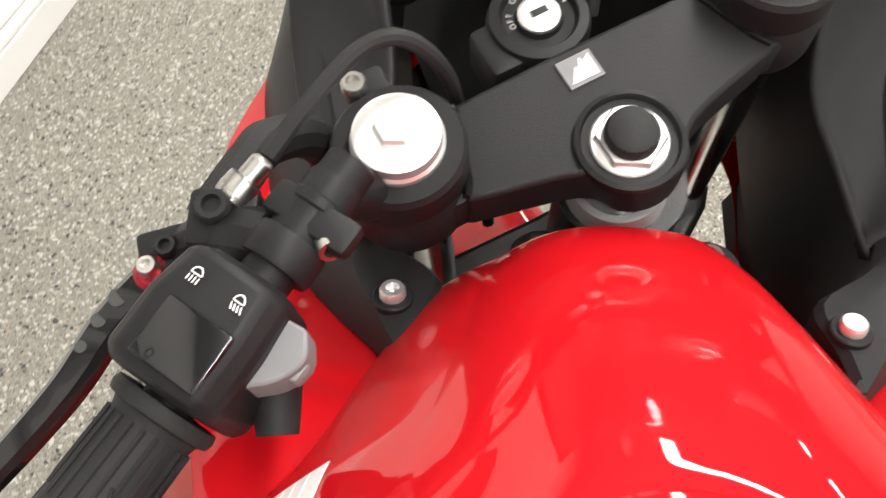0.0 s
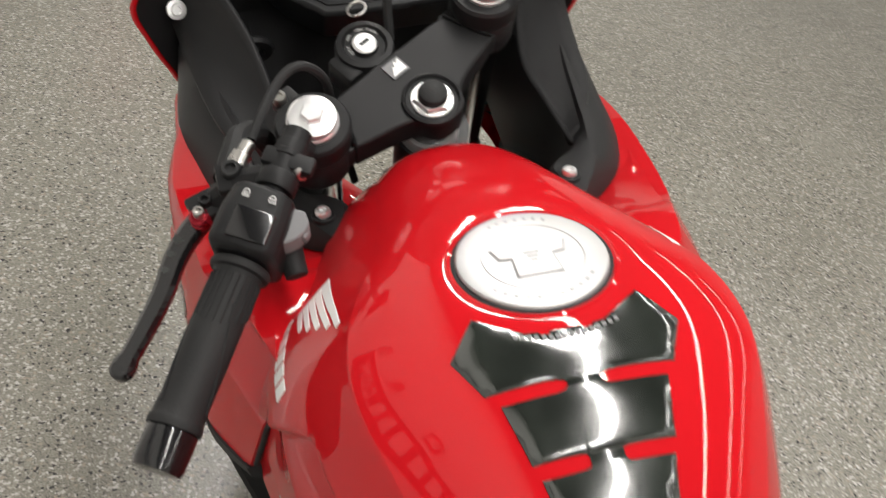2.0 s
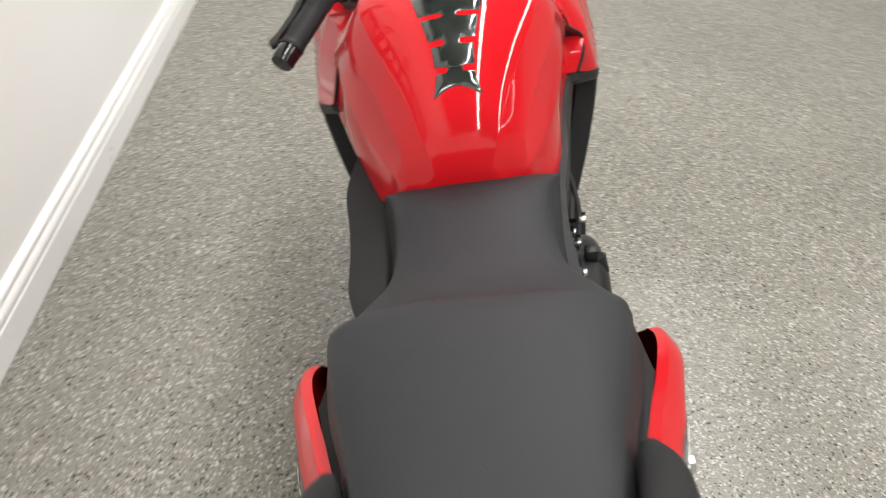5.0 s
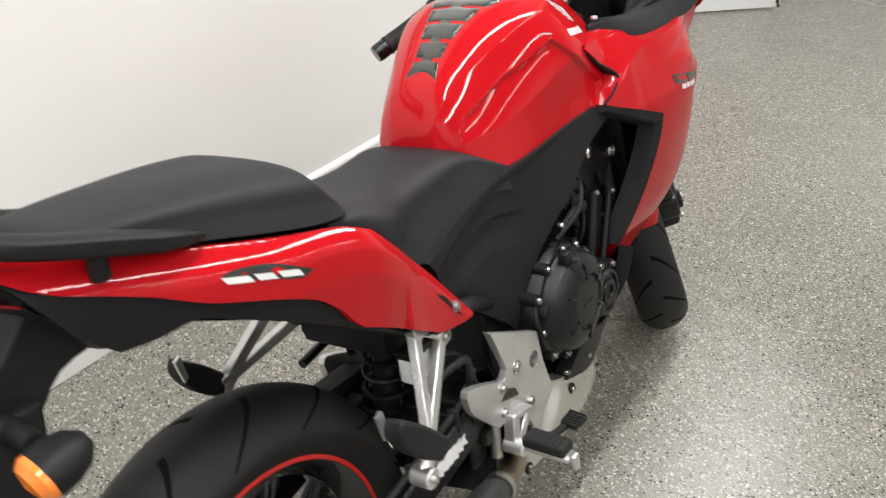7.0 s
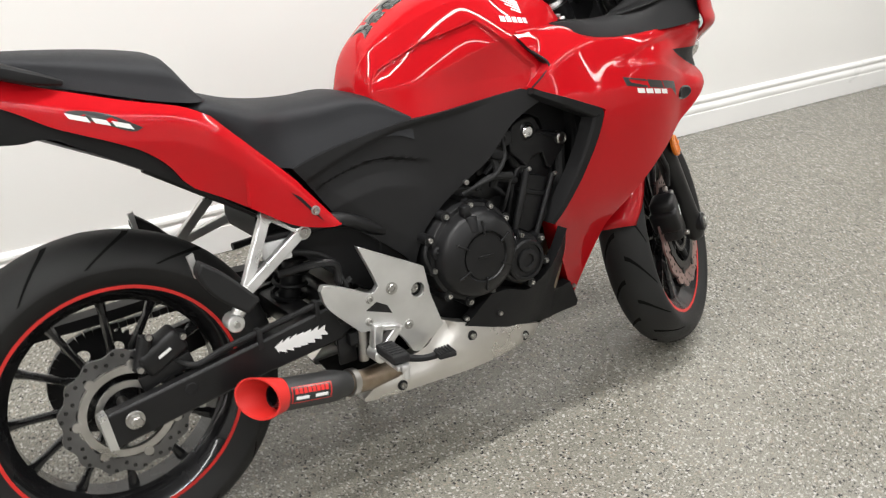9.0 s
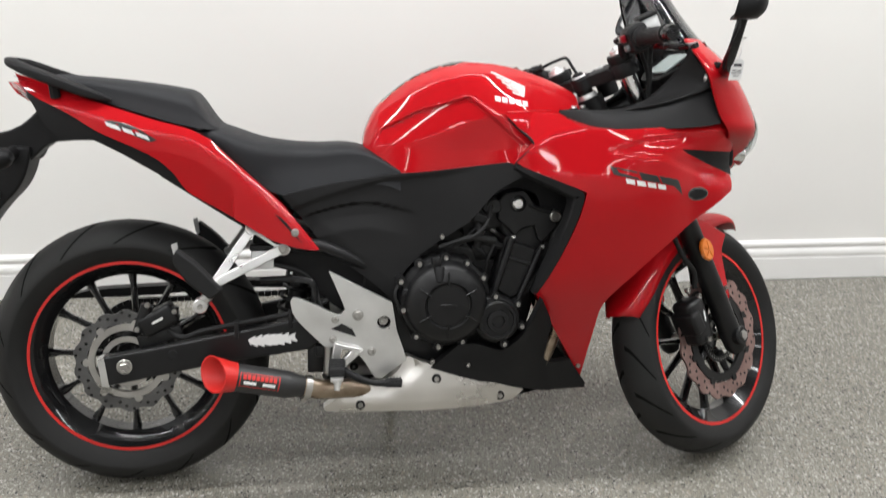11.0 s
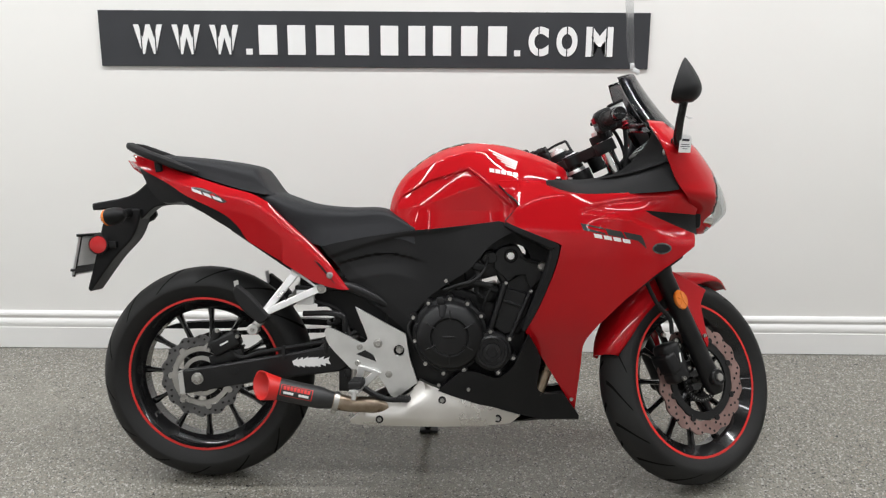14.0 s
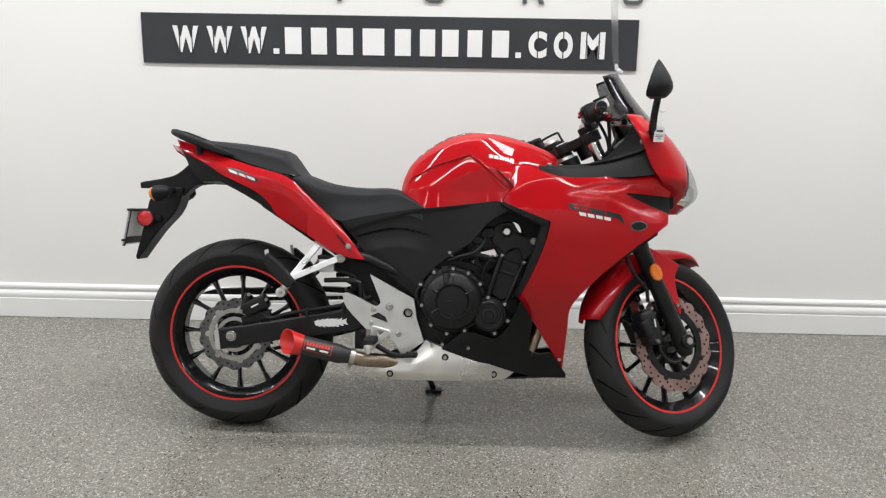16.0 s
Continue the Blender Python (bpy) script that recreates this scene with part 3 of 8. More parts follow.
def tank_half(x, count=70):
    zt, w, zs, zl = lerp(TANK_TOP, x), lerp(TANK_W, x), lerp(TANK_ZS, x), lerp(TANK_ZL, x)
    rows = []
    cy, cz = lerp(TANK_CY, x), lerp(TANK_CZ, x)
    first = count // 2
    for k in range(first):
        f = math.sin(math.pi / 2 * k / first) if k else 0.0
        rows.append((cy * f, zt - (zt - cz) * f**2.8))
    for k in range(count - first):
        f = k / (count - first - 1)
        u, v = 2 * f * (1 - f), f * f
        rows.append((cy + (w - cy) * (0.68 * u + v), cz + (zs - cz) * (0.5 * u + v)))
    low, bend = lerp(TANK_LOW, x), 1.0 + 0.4 * smooth01((x - 0.62) / 0.08) - 0.7 * smooth01((x - 0.78) / 0.08)
    for k in range(1, 45):
        f = k / 44
        rows.append((w + (low - w) * f**bend, zs + (zl - zs) * f))
    out = []
    for y, z in rows:
        d = inside_depth(KNEE, x, z) if y > 0.06 else -1
        out.append((y - 0.0085 * smooth01((d + 0.001) / 0.005) * smooth01((x - 0.548) / 0.04), z))
    return out


def tank_shear(z, x=0.85):
    """The tank's flanks sit a little towards the wall below its crown."""
    return 0.10 * max(0.0, min(0.16, 0.955 - z)) * (0.3 + 0.7 * smooth01((x - 0.62) / 0.18))


def tank_surface(x, y):
    """Height of the tank's top at a place in plan."""
    rows = tank_half(x)
    for (y0, z0), (y1, z1) in zip(rows, rows[1:]):
        if y0 <= abs(y) <= y1:
            return z0 + (z1 - z0) * (abs(y) - y0) / max(1e-6, y1 - y0)
    return rows[69][1]


CAP_X, CAP_R = 0.808, 0.0535
CAP_TILT = math.atan2(tank_surface(0.852, 0) - tank_surface(0.772, 0), 0.08)
CAP_Z = tank_surface(CAP_X, 0) - 0.0050


def sunk(x, y, z):
    """The crown dips to a flat round seat under the filler cap."""
    r = math.hypot(x - CAP_X, y)
    return z if z < 0.9 or r > CAP_R + 0.010 else z + (CAP_Z + (x - CAP_X) * math.tan(CAP_TILT) - z) * smooth01((CAP_R + 0.009 - r) / 0.010)


tank_sections = []
stations = [0.538, 0.5395, 0.541, 0.543, 0.5455, 0.548, 0.551, 0.554, 0.5575, 0.561] + [0.565 + 0.0029 * i for i in range(162)] + [1.036, 1.044, 1.050, 1.053]
for x in stations:
    half = tank_half(x)
    tank_sections.append([(x, tank_shear(z, x) - y, sunk(x, y, z)) for y, z in half[::-1]] + [(x, tank_shear(z, x) + y, sunk(x, y, z)) for y, z in half[1:]])
tank = part("fuel_tank", loft(tank_sections, False, True), RED, BIKE, "glossy red fuel tank with pressed knee panels", 40)

# Seats.
def cushion(rows, shape=0.55, n=16):
    """rows: x, top, half width, edge height, lower half width, bottom."""
    sections = []
    for x, top, w, edge, wl, bottom in rows:
        half = []
        for k in range(n):
            a = math.pi / 2 * k / (n - 1)
            half.append((w * math.sin(a) ** 0.75, edge + (top - edge) * math.cos(a) ** shape))
        half += [(w + (wl - w) * f, edge + (bottom - edge) * f) for f in (0.3, 0.65, 1.0)]
        sections.append([(x, -y, z) for y, z in half[::-1]] + [(x, y, z) for y, z in half[1:]])
    return loft(sections, False, True)


def spread(keys, count):
    """Resamples rows of keys smoothly along their first value."""
    cols = list(zip(*keys))
    xs = [cols[0][0] + (cols[0][-1] - cols[0][0]) * i / (count - 1) for i in range(count)]
    return [tuple([x] + [lerp(list(zip(cols[0], c)), x) for c in cols[1:]]) for x in xs]


RIDER = [
    (0.180, 0.835, 0.122, 0.822, 0.122, 0.800),
    (0.210, 0.843, 0.142, 0.815, 0.138, 0.790),
    (0.250, 0.832, 0.147, 0.792, 0.140, 0.750),
    (0.300, 0.816, 0.134, 0.768, 0.134, 0.712),
    (0.360, 0.806, 0.104, 0.758, 0.122, 0.692),
    (0.430, 0.802, 0.095, 0.758, 0.112, 0.702),
    (0.500, 0.803, 0.097, 0.768, 0.112, 0.716),
    (0.545, 0.792, 0.104, 0.768, 0.117, 0.716),
    (0.585, 0.768, 0.114, 0.753, 0.122, 0.712),
    (0.615, 0.748, 0.120, 0.740, 0.126, 0.700),
]
rider_seat = part("rider_seat", cushion(spread(RIDER, 34)), VINYL, BIKE, "matte black vinyl rider seat", 50)
PILLION = [
    (-0.150, 0.936, 0.046, 0.930, 0.048, 0.924),
    (-0.135, 0.949, 0.066, 0.934, 0.070, 0.922),
    (-0.080, 0.947, 0.084, 0.928, 0.090, 0.908),
    (0.000, 0.941, 0.100, 0.911, 0.106, 0.886),
    (0.080, 0.932, 0.119, 0.892, 0.127, 0.863),
    (0.135, 0.923, 0.129, 0.877, 0.137, 0.848),
    (0.165, 0.913, 0.132, 0.870, 0.140, 0.842),
    (0.185, 0.882, 0.130, 0.858, 0.138, 0.838),
    (0.205, 0.850, 0.126, 0.843, 0.131, 0.836),
    (0.220, 0.839, 0.108, 0.837, 0.112, 0.834),
]
pillion = part("pillion_seat", cushion(spread(PILLION, 34), 0.7), VINYL, BIKE, "matte black vinyl pillion seat pad", 50)

# Tail cowl: a red side shell on each flank.
TAIL_W = [(-0.25, 0.045), (-0.21, 0.066), (-0.12, 0.104), (0.0, 0.142), (0.12, 0.170), (0.19, 0.182), (0.25, 0.172), (0.30, 0.158), (0.36, 0.148), (0.43, 0.144)]


def tail_y(x, z):
    crown = lerp([(-0.25, 0.955), (-0.1, 0.912), (0.05, 0.87), (0.18, 0.84), (0.3, 0.74), (0.43, 0.6)], x)
    d = crown - z
    return lerp(TAIL_W, x) - 0.026 * smooth01((0.040 - d) / 0.056) - 0.16 * max(0.0, d - 0.07) * (1 if x < 0.25 else 0.3)


TAIL = [(-0.212, 0.950, 1), (-0.160, 0.935), (-0.080, 0.907), (0.0, 0.882), (0.081, 0.858), (0.161, 0.838), (0.206, 0.816, 1), (0.250, 0.772), (0.342, 0.684), (0.369, 0.652), (0.432, 0.572, 1), (0.400, 0.574), (0.334, 0.594), (0.262, 0.640), (0.206, 0.676), (0.160, 0.702, 1), (0.145, 0.718), (0.129, 0.742), (0.105, 0.766), (0.081, 0.782), (0.041, 0.801), (0.0, 0.818), (-0.036, 0.834), (-0.080, 0.861), (-0.120, 0.881), (-0.165, 0.902), (-0.195, 0.925)]
for s in (-1, 1):
    ob = part("tail_cowl", panel(outline(TAIL), tail_y, 0.010, 0.0045, s), RED, BIKE, "red tail side cowl")
    # narrow slot near the front tip
    bm = panel(outline([(0.335, 0.655, 1), (0.372, 0.612), (0.394, 0.588, 1), (0.386, 0.600), (0.355, 0.640)]), lambda x, z: tail_y(x, z) + 0.0015, 0.004, 0.02, s)
    part("slot", bm, BLACK_PLASTIC, ob)
UNDER = [(-0.195, 0.924, 1), (-0.165, 0.901), (-0.120, 0.880), (-0.080, 0.860), (-0.036, 0.833), (0.0, 0.817), (0.041, 0.800), (0.081, 0.781), (0.105, 0.765), (0.129, 0.741), (0.145, 0.717), (0.160, 0.701, 1), (0.097, 0.739), (0.049, 0.766), (0.001, 0.793), (-0.039, 0.813), (-0.080, 0.810), (-0.118, 0.812, 1), (-0.15, 0.845), (-0.17, 0.880)]
for s in (-1, 1):
    part("tail_side_panel", panel(outline(UNDER), lambda x, z: tail_y(x, z) - 0.012, 0.010, 0.025, s), BLACK_PLASTIC, BIKE)
# tail centre deck and underside tray
bm = loft([[(x, y * k, z) for k in (-1, -0.6, 0, 0.6, 1)] for x, y, z in ((-0.215, 0.050, 0.945), (-0.12, 0.082, 0.914), (0.0, 0.114, 0.876), (0.12, 0.144, 0.844), (0.22, 0.150, 0.794))])
part("tail_deck", bm, BLACK_PLASTIC, BIKE)
bm = loft([[(x, y * k, z - 0.012 * (1 - k * k)) for k in (-1, -0.6, 0, 0.6, 1)] for x, y, z in ((-0.20, 0.050, 0.915), (-0.12, 0.080, 0.817), (-0.05, 0.108, 0.815), (0.06, 0.134, 0.762), (0.17, 0.150, 0.700), (0.30, 0.150, 0.606), (0.42, 0.136, 0.566))])
part("undertray", bm, BLACK_PLASTIC, BIKE)

# Grab rails beside the pillion seat.
for s in (-1, 1):
    line = [Vector(p) for p in curve_points([(-0.226, s * 0.020, 0.978), (-0.212, s * 0.056, 0.972), (-0.165, s * 0.090, 0.953), (-0.10, s * 0.108, 0.930), (-0.05, s * 0.115, 0.911), (-0.002, s * 0.114, 0.896)], 5)]
    sections = []
    for i, p in enumerate(line):
        along = (line[min(i + 1, len(line) - 1)] - line[max(i - 1, 0)]).normalized()
        side = along.cross(Vector((0, 0, 1))).normalized()
        up = side.cross(along)
        f = i / (len(line) - 1)
        wide, tall = lerp([(0.0, 0.010), (0.2, 0.014), (0.6, 0.019), (0.9, 0.015), (1.0, 0.006)], f), lerp([(0.0, 0.007), (0.3, 0.011), (0.8, 0.011), (1.0, 0.004)], f)
        ring = []
        for k in range(16):
            c, d = math.cos(math.pi * k / 8), math.sin(math.pi * k / 8)
            ring.append(p + side * wide * math.copysign(abs(c) ** 0.6, c) + up * tall * math.copysign(abs(d) ** 0.6, d))
        sections.append(ring)
    bm = loft(sections, True, True)
    tube(bm, [(-0.12, s * 0.103, 0.932), (-0.118, s * 0.096, 0.900)], 0.011, 8)
    part("grab_rail", bm, BLACK_PLASTIC, BIKE, "matte black grab rail beside the pillion seat")

# Side covers below the seat and tank.
COVER_GROOVE = [(0.395, 0.642), (0.402, 0.646), (0.446, 0.659), (0.487, 0.669), (0.54, 0.675), (0.584, 0.668), (0.645, 0.653), (0.66, 0.648)]
COVER_RIB = [(0.36, 0.648), (0.389, 0.660), (0.454, 0.683), (0.544, 0.709), (0.596, 0.721), (0.70, 0.735), (0.85, 0.758)]


def cover_y(x, z):
    w = lerp([(0.35, 0.128), (0.42, 0.118), (0.48, 0.114), (0.54, 0.115), (0.60, 0.121), (0.66, 0.131), (0.72, 0.140), (0.78, 0.152), (0.85, 0.168), (0.93, 0.188)], x)
    w += 0.006 * smooth01((z - lerp(COVER_RIB, x)) / 0.010) * smooth01((0.80 - x) / 0.12)
    # a sharp groove with a hollow under it that runs out towards the front
    d = lerp(COVER_GROOVE, x) - z
    w -= 0.014 * smooth01(d / 0.0045) * max(0.0, 1 - d / 0.060) * smooth01((x - 0.385) / 0.05) * smooth01((0.66 - x) / 0.11)
    # below a slanting ridge the panel turns in towards the foot-rest plate
    e = ((0.590 - 0.454) * (0.615 - z) - (0.505 - 0.622) * (0.454 - x)) / 0.1794
    return w - 0.17 * max(0.0, e) - 0.05 * max(0.0, 0.55 - z)


COVER = [(0.352, 0.692, 1), (0.45, 0.714), (0.597, 0.738, 1), (0.70, 0.748), (0.85, 0.768, 1), (0.918, 0.750, 1), (0.868, 0.728), (0.826, 0.700), (0.796, 0.665), (0.768, 0.632), (0.733, 0.608), (0.695, 0.582), (0.661, 0.556), (0.622, 0.512), (0.606, 0.470), (0.600, 0.438, 1), (0.567, 0.474), (0.474, 0.548), (0.435, 0.582, 1), (0.400, 0.632)]
for s in (-1, 1):
    part("side_cover", panel(outline(COVER), lambda x, z: cover_y(x, z) + (0.044 * smooth01((0.80 - x) / 0.2) * smooth01((x - 0.33) / 0.13) if s > 0 else 0.0), 0.085, 0.0045, s), GREY_PLASTIC, BIKE, "matte black side cover with a creased hollow")

# Front fairing.
FAIR_W = [(0.82, 0.166), (0.845, 0.170), (0.87, 0.190), (0.90, 0.216), (0.925, 0.230), (0.95, 0.237), (1.0, 0.245), (1.08, 0.252), (1.16, 0.250), (1.22, 0.236), (1.28, 0.208), (1.34, 0.183), (1.40, 0.145), (1.44, 0.08)]
FAIR_G = [(0.18, 0.09), (0.225, 0.18), (0.30, 0.335), (0.36, 0.47), (0.42, 0.62), (0.47, 0.75), (0.52, 0.845), (0.62, 0.95), (0.70, 1.0), (0.76, 1.0), (0.80, 0.99), (0.83, 0.955), (0.855, 0.895), (0.885, 0.76)]


FAIR_RIDGE = [(0.83, 0.745), (0.857, 0.767), (0.892, 0.797), (0.94, 0.826), (1.0, 0.842), (1.06, 0.848), (1.22, 0.850)]
FAIR_WEDGE = [(1.045, 0.796), (1.15, 0.827), (1.26, 0.838), (1.41, 0.842), (1.41, 0.735), (1.36, 0.722), (1.29, 0.738), (1.19, 0.778)]
FAIR_RIDGE_Y = [(0.83, 0.170), (0.857, 0.181), (0.892, 0.202), (0.94, 0.217), (1.0, 0.217), (1.06, 0.220), (1.22, 0.222)]


def fair_y(x, z):
    wide = lerp(FAIR_W, x)
    y = wide * lerp(FAIR_G, z)
    y += lerp([(1.10, 0.0), (1.18, 0.004), (1.24, 0.012), (1.29, 0.032), (1.34, 0.045), (1.41, 0.025)], x) * smooth01((z - 0.76) / 0.09)
    y += 0.006 * math.exp(-(((z - (0.758 + 0.17 * (x - 1.0))) / 0.035) ** 2)) * smooth01((x - 1.0) / 0.2)
    # lower down the front edge stands off the wheel
    y += 0.022 * smooth01((x - 1.27) / 0.10) * (1 - smooth01((z - 0.705) / 0.05)) * smooth01((z - 0.60) / 0.05)
    # a shallow wedge opens forward towards the vent
    y -= 0.0055 * smooth01(inside_depth(FAIR_WEDGE, x, z) / 0.007)
    # behind the screen a sharp ridge runs forward from the rear corner; above it the panel leans in to the tank
    back = (1 - smooth01((x - 0.99) / 0.20)) * smooth01((z - 0.738) / 0.012)
    zr, yr = lerp(FAIR_RIDGE, x), lerp(FAIR_RIDGE_Y, x)
    if z > zr:
        flank = yr - 0.62 * (z - zr)
        near = lerp([(0.76, 0.180), (0.80, 0.180), (0.85, 0.172), (0.875, 0.163), (0.90, 0.152)], z)
        flank = max(flank, near - 0.5 * max(0.0, x - 0.90))
    else:
        flank = yr + (wide - yr) * min(1.0, (zr - z) / max(0.02, zr - 0.745))
    return y + (flank - y) * back


def yaw(x):
    """The nose sits a little towards the wall, as the machine stands."""
    return 0.017 * smooth01((x - 1.02) / 0.27)


def fair_side(s):
    """The fairing's flank on one side, with the nose's offset."""
    if s > 0:
        # on this side the rear edge runs straight down behind the tank's flank
        return lambda x, z: fair_y(max(x, 0.95), min(z, 0.83) if x < 0.99 else z) - 0.36 * max(0.0, 0.95 - x) - (0.5 * max(0.0, z - 0.83) if x < 0.99 else 0.0) + yaw(x) * smooth01((z - 0.72) / 0.12) + 0.004
    return lambda x, z: fair_y(x, z) - yaw(x) * smooth01((z - 0.72) / 0.12) - 0.014 * smooth01((x - 0.88) / 0.08)


FAIR_TOP = [(0.955, 0.880), (0.985, 0.862), (1.028, 0.844), (1.15, 0.846), (1.29, 0.857), (1.345, 0.868)]
FAIR = [(0.842, 0.875, 1), (0.955, 0.880, 1), (0.985, 0.862), (1.028, 0.844), (1.15, 0.846), (1.29, 0.857), (1.345, 0.868, 1), (1.405, 0.838, 1), (1.392, 0.790, 1), (1.238, 0.801, 1), (1.262, 0.788, 1), (1.330, 0.760, 1), (1.388, 0.738, 1), (1.383, 0.704, 1), (1.325, 0.662), (1.265, 0.618), (1.200, 0.566), (1.153, 0.519), (1.112, 0.472), (1.088, 0.425), (1.086, 0.355), (1.080, 0.213, 1), (1.028, 0.300), (0.926, 0.462, 1), (0.965, 0.545), (1.0, 0.64), (1.014, 0.700, 1), (1.006, 0.711), (0.904, 0.749), (0.866, 0.768, 1), (0.903, 0.812, 1)]
for s in (-1, 1):
    edge = outline([p for p in FAIR if s < 0 or p[0] != 0.903])
    part("side_fairing", panel(edge, fair_side(s), 0.045, 0.0055, s), RED, BIKE, "glossy red side fairing panel", 60)
    inside = [(1.10 + (x - 1.10) * 0.985, 0.60 + (z - 0.60) * 0.985) for x, z in edge]
    part("fairing_backing", panel(inside, lambda x, z: fair_side(s)(x, z) - 0.007, 0.02, 0.02, s), BLACK_PLASTIC, BIKE)
for s in (-1, 1):  # black tube along the tank-to-fairing gap, stands for the shade in it
    bm = bmesh.new()
    side = fair_side(s)
    tube(bm, [(x - 0.001, s * (side(x, z) - 0.0045), z) for x, z in (((0.850, 0.866), (0.872, 0.844), (0.903, 0.812), (0.886, 0.790), (0.867, 0.768)) if s < 0 else ((0.846, 0.862), (0.852, 0.832), (0.859, 0.800), (0.865, 0.772)))], 0.0028, 8)
    part("seam_shade_line", bm, BLACK_PLASTIC, BIKE)
VENT = [(1.236, 0.802, 1), (1.394, 0.791, 1), (1.398, 0.735, 1), (1.330, 0.758, 1), (1.260, 0.787, 1)]
for s in (-1, 1):
    part("nose_vent", panel(outline(VENT), lambda x, z: fair_side(s)(x, z) - 0.004, 0.02, 0.02, s), BLACK_PLASTIC, BIKE)

# Nose cowl over the headlight, wrapping from flank to flank.
NOSE = [  # z, rear x, half width, front x
    (0.735, 1.410, 0.075, 1.450),
    (0.790, 1.390, 0.125, 1.508),
    (0.840, 1.352, 0.212, 1.500),
    (0.880, 1.322, 0.226, 1.482),
    (0.930, 1.298, 0.238, 1.450),
    (0.970, 1.281, 0.243, 1.419),
    (1.005, 1.266, 0.222, 1.386),
    (1.045, 1.247, 0.186, 1.345),
]


rows = []
for z, xr, w, xf in spread(NOSE, 40):
    half = []
    for k in range(31):
        a = math.pi / 2 * k / 30
        half.append((xr + (xf - xr) * math.cos(a) ** 1.25, w * math.sin(a) ** 0.9, z))
    rows.append([(x, -y, zz) for x, y, zz in half[::-1]] + [(x, y, zz) for x, y, zz in half[1:]])
cut = [r for r in rows]
def nose_shell(keep):
    """The faces of the nose surface that keep() accepts, by their middles."""
    bm = bmesh.new()
    grid = [[bm.verts.new(p) for p in r] for r in cut]
    for a, b in zip(grid, grid[1:]):
        for i in range(len(a) - 1):
            if keep((a[i].co + b[i + 1].co) / 2):
                bm.faces.new((a[i], a[i + 1], b[i + 1], b[i]))
    bmesh.ops.delete(bm, geom=[v for v in bm.verts if not v.link_faces], context="VERTS")
    return bm


def in_lens(p):
    return p.z < 0.900 and p.x > 1.446 - 0.12 * max(0.0, 0.80 - p.z)


ob = part("nose_cowl", nose_shell(lambda p: not in_lens(p) and not (p.z > 1.003 and abs(p.y) < 0.155)), RED, BIKE, "glossy red nose cowl")
ob.location.y = 0.017
mod = ob.modifiers.new("shell", "SOLIDIFY")
mod.thickness, mod.offset = 0.006, -1
ob = part("headlight_lens", nose_shell(in_lens), LENS, BIKE, "clear headlight lens")
ob.location.y = 0.017
mod = ob.modifiers.new("shell", "SOLIDIFY")
mod.thickness, mod.offset = 0.003, -1
for s in (-1, 1):
    bm = bmesh.new()
    lathe(bm, [(0.005, -0.02), (0.035, -0.012), (0.047, 0.02), (0.044, 0.024), (0.03, -0.004), (0.005, -0.01)], 20, Matrix.Translation((1.435, s * 0.058, 0.785)) @ pose(0, 0, 0, 0, 0, -90) @ Matrix.Scale(0.72, 4))
    part("reflector", bm, CHROME, BIKE)
bm = bmesh.new()
box(bm, (0.04, 0.22, 0.15), pose(1.395, 0, 0.825), 0.012)
part("lamp_housing", bm, BLACK_PLASTIC, BIKE)

# Tinted screen.
rows = []
for f in [i / 14 for i in range(15)]:
    z = 0.985 + 0.207 * f
    w = 0.168 - 0.080 * f**1.2
    xc = 1.412 - 0.172 * f - 0.012 * math.sin(f * math.pi)
    depth = 0.125 - 0.065 * f
    rows.append([(xc - depth * (1 - math.cos(k / 10 * math.pi / 2)) ** 0.95, w * math.sin(k / 10 * math.pi / 2), z - 0.018 * (abs(k) / 10) ** 2 * f) for k in range(-10, 11)])
ob = part("windscreen", loft(rows), SMOKED, BIKE, "smoke-tinted sport windscreen")
ob.location.y = 0.017
mod = ob.modifiers.new("sheet", "SOLIDIFY")
mod.thickness = 0.003
ob.visible_shadow = False


# ---- wheels ----
RAKE = 25.5
STEM = Vector((1.062, 0.004, 0.956))
AXIS = Vector((-math.sin(radians(RAKE)), 0, math.cos(radians(RAKE))))
STEER = Matrix.Translation(STEM) @ Matrix.Rotation(radians(33), 4, AXIS) @ Matrix.Translation(-STEM)
REAR_AT, FRONT_AT = Vector((0.0, 0.0, 0.312)), Vector((1.416, 0.0, 0.300))


def tyre_profile(R, half, rim):
    rows = [(rim, -half * 0.70), (rim + 0.012, -half * 0.86), (rim + 0.5 * (R - rim) * 0.8, -half * 0.99)]
    for k in range(-9, 10):
        a = k / 9 * math.radians(72)
        rows.append((R - half * 0.92 * (1 - math.cos(a)), half * math.sin(a) / math.sin(math.radians(72)) * 1.0))
    rows += [(rim + 0.5 * (R - rim) * 0.8, half * 0.99), (rim + 0.012, half * 0.86), (rim, half * 0.70)]
    rows += [(rim + 0.006, half * 0.5), (rim + 0.006, -half * 0.5)]
    return rows


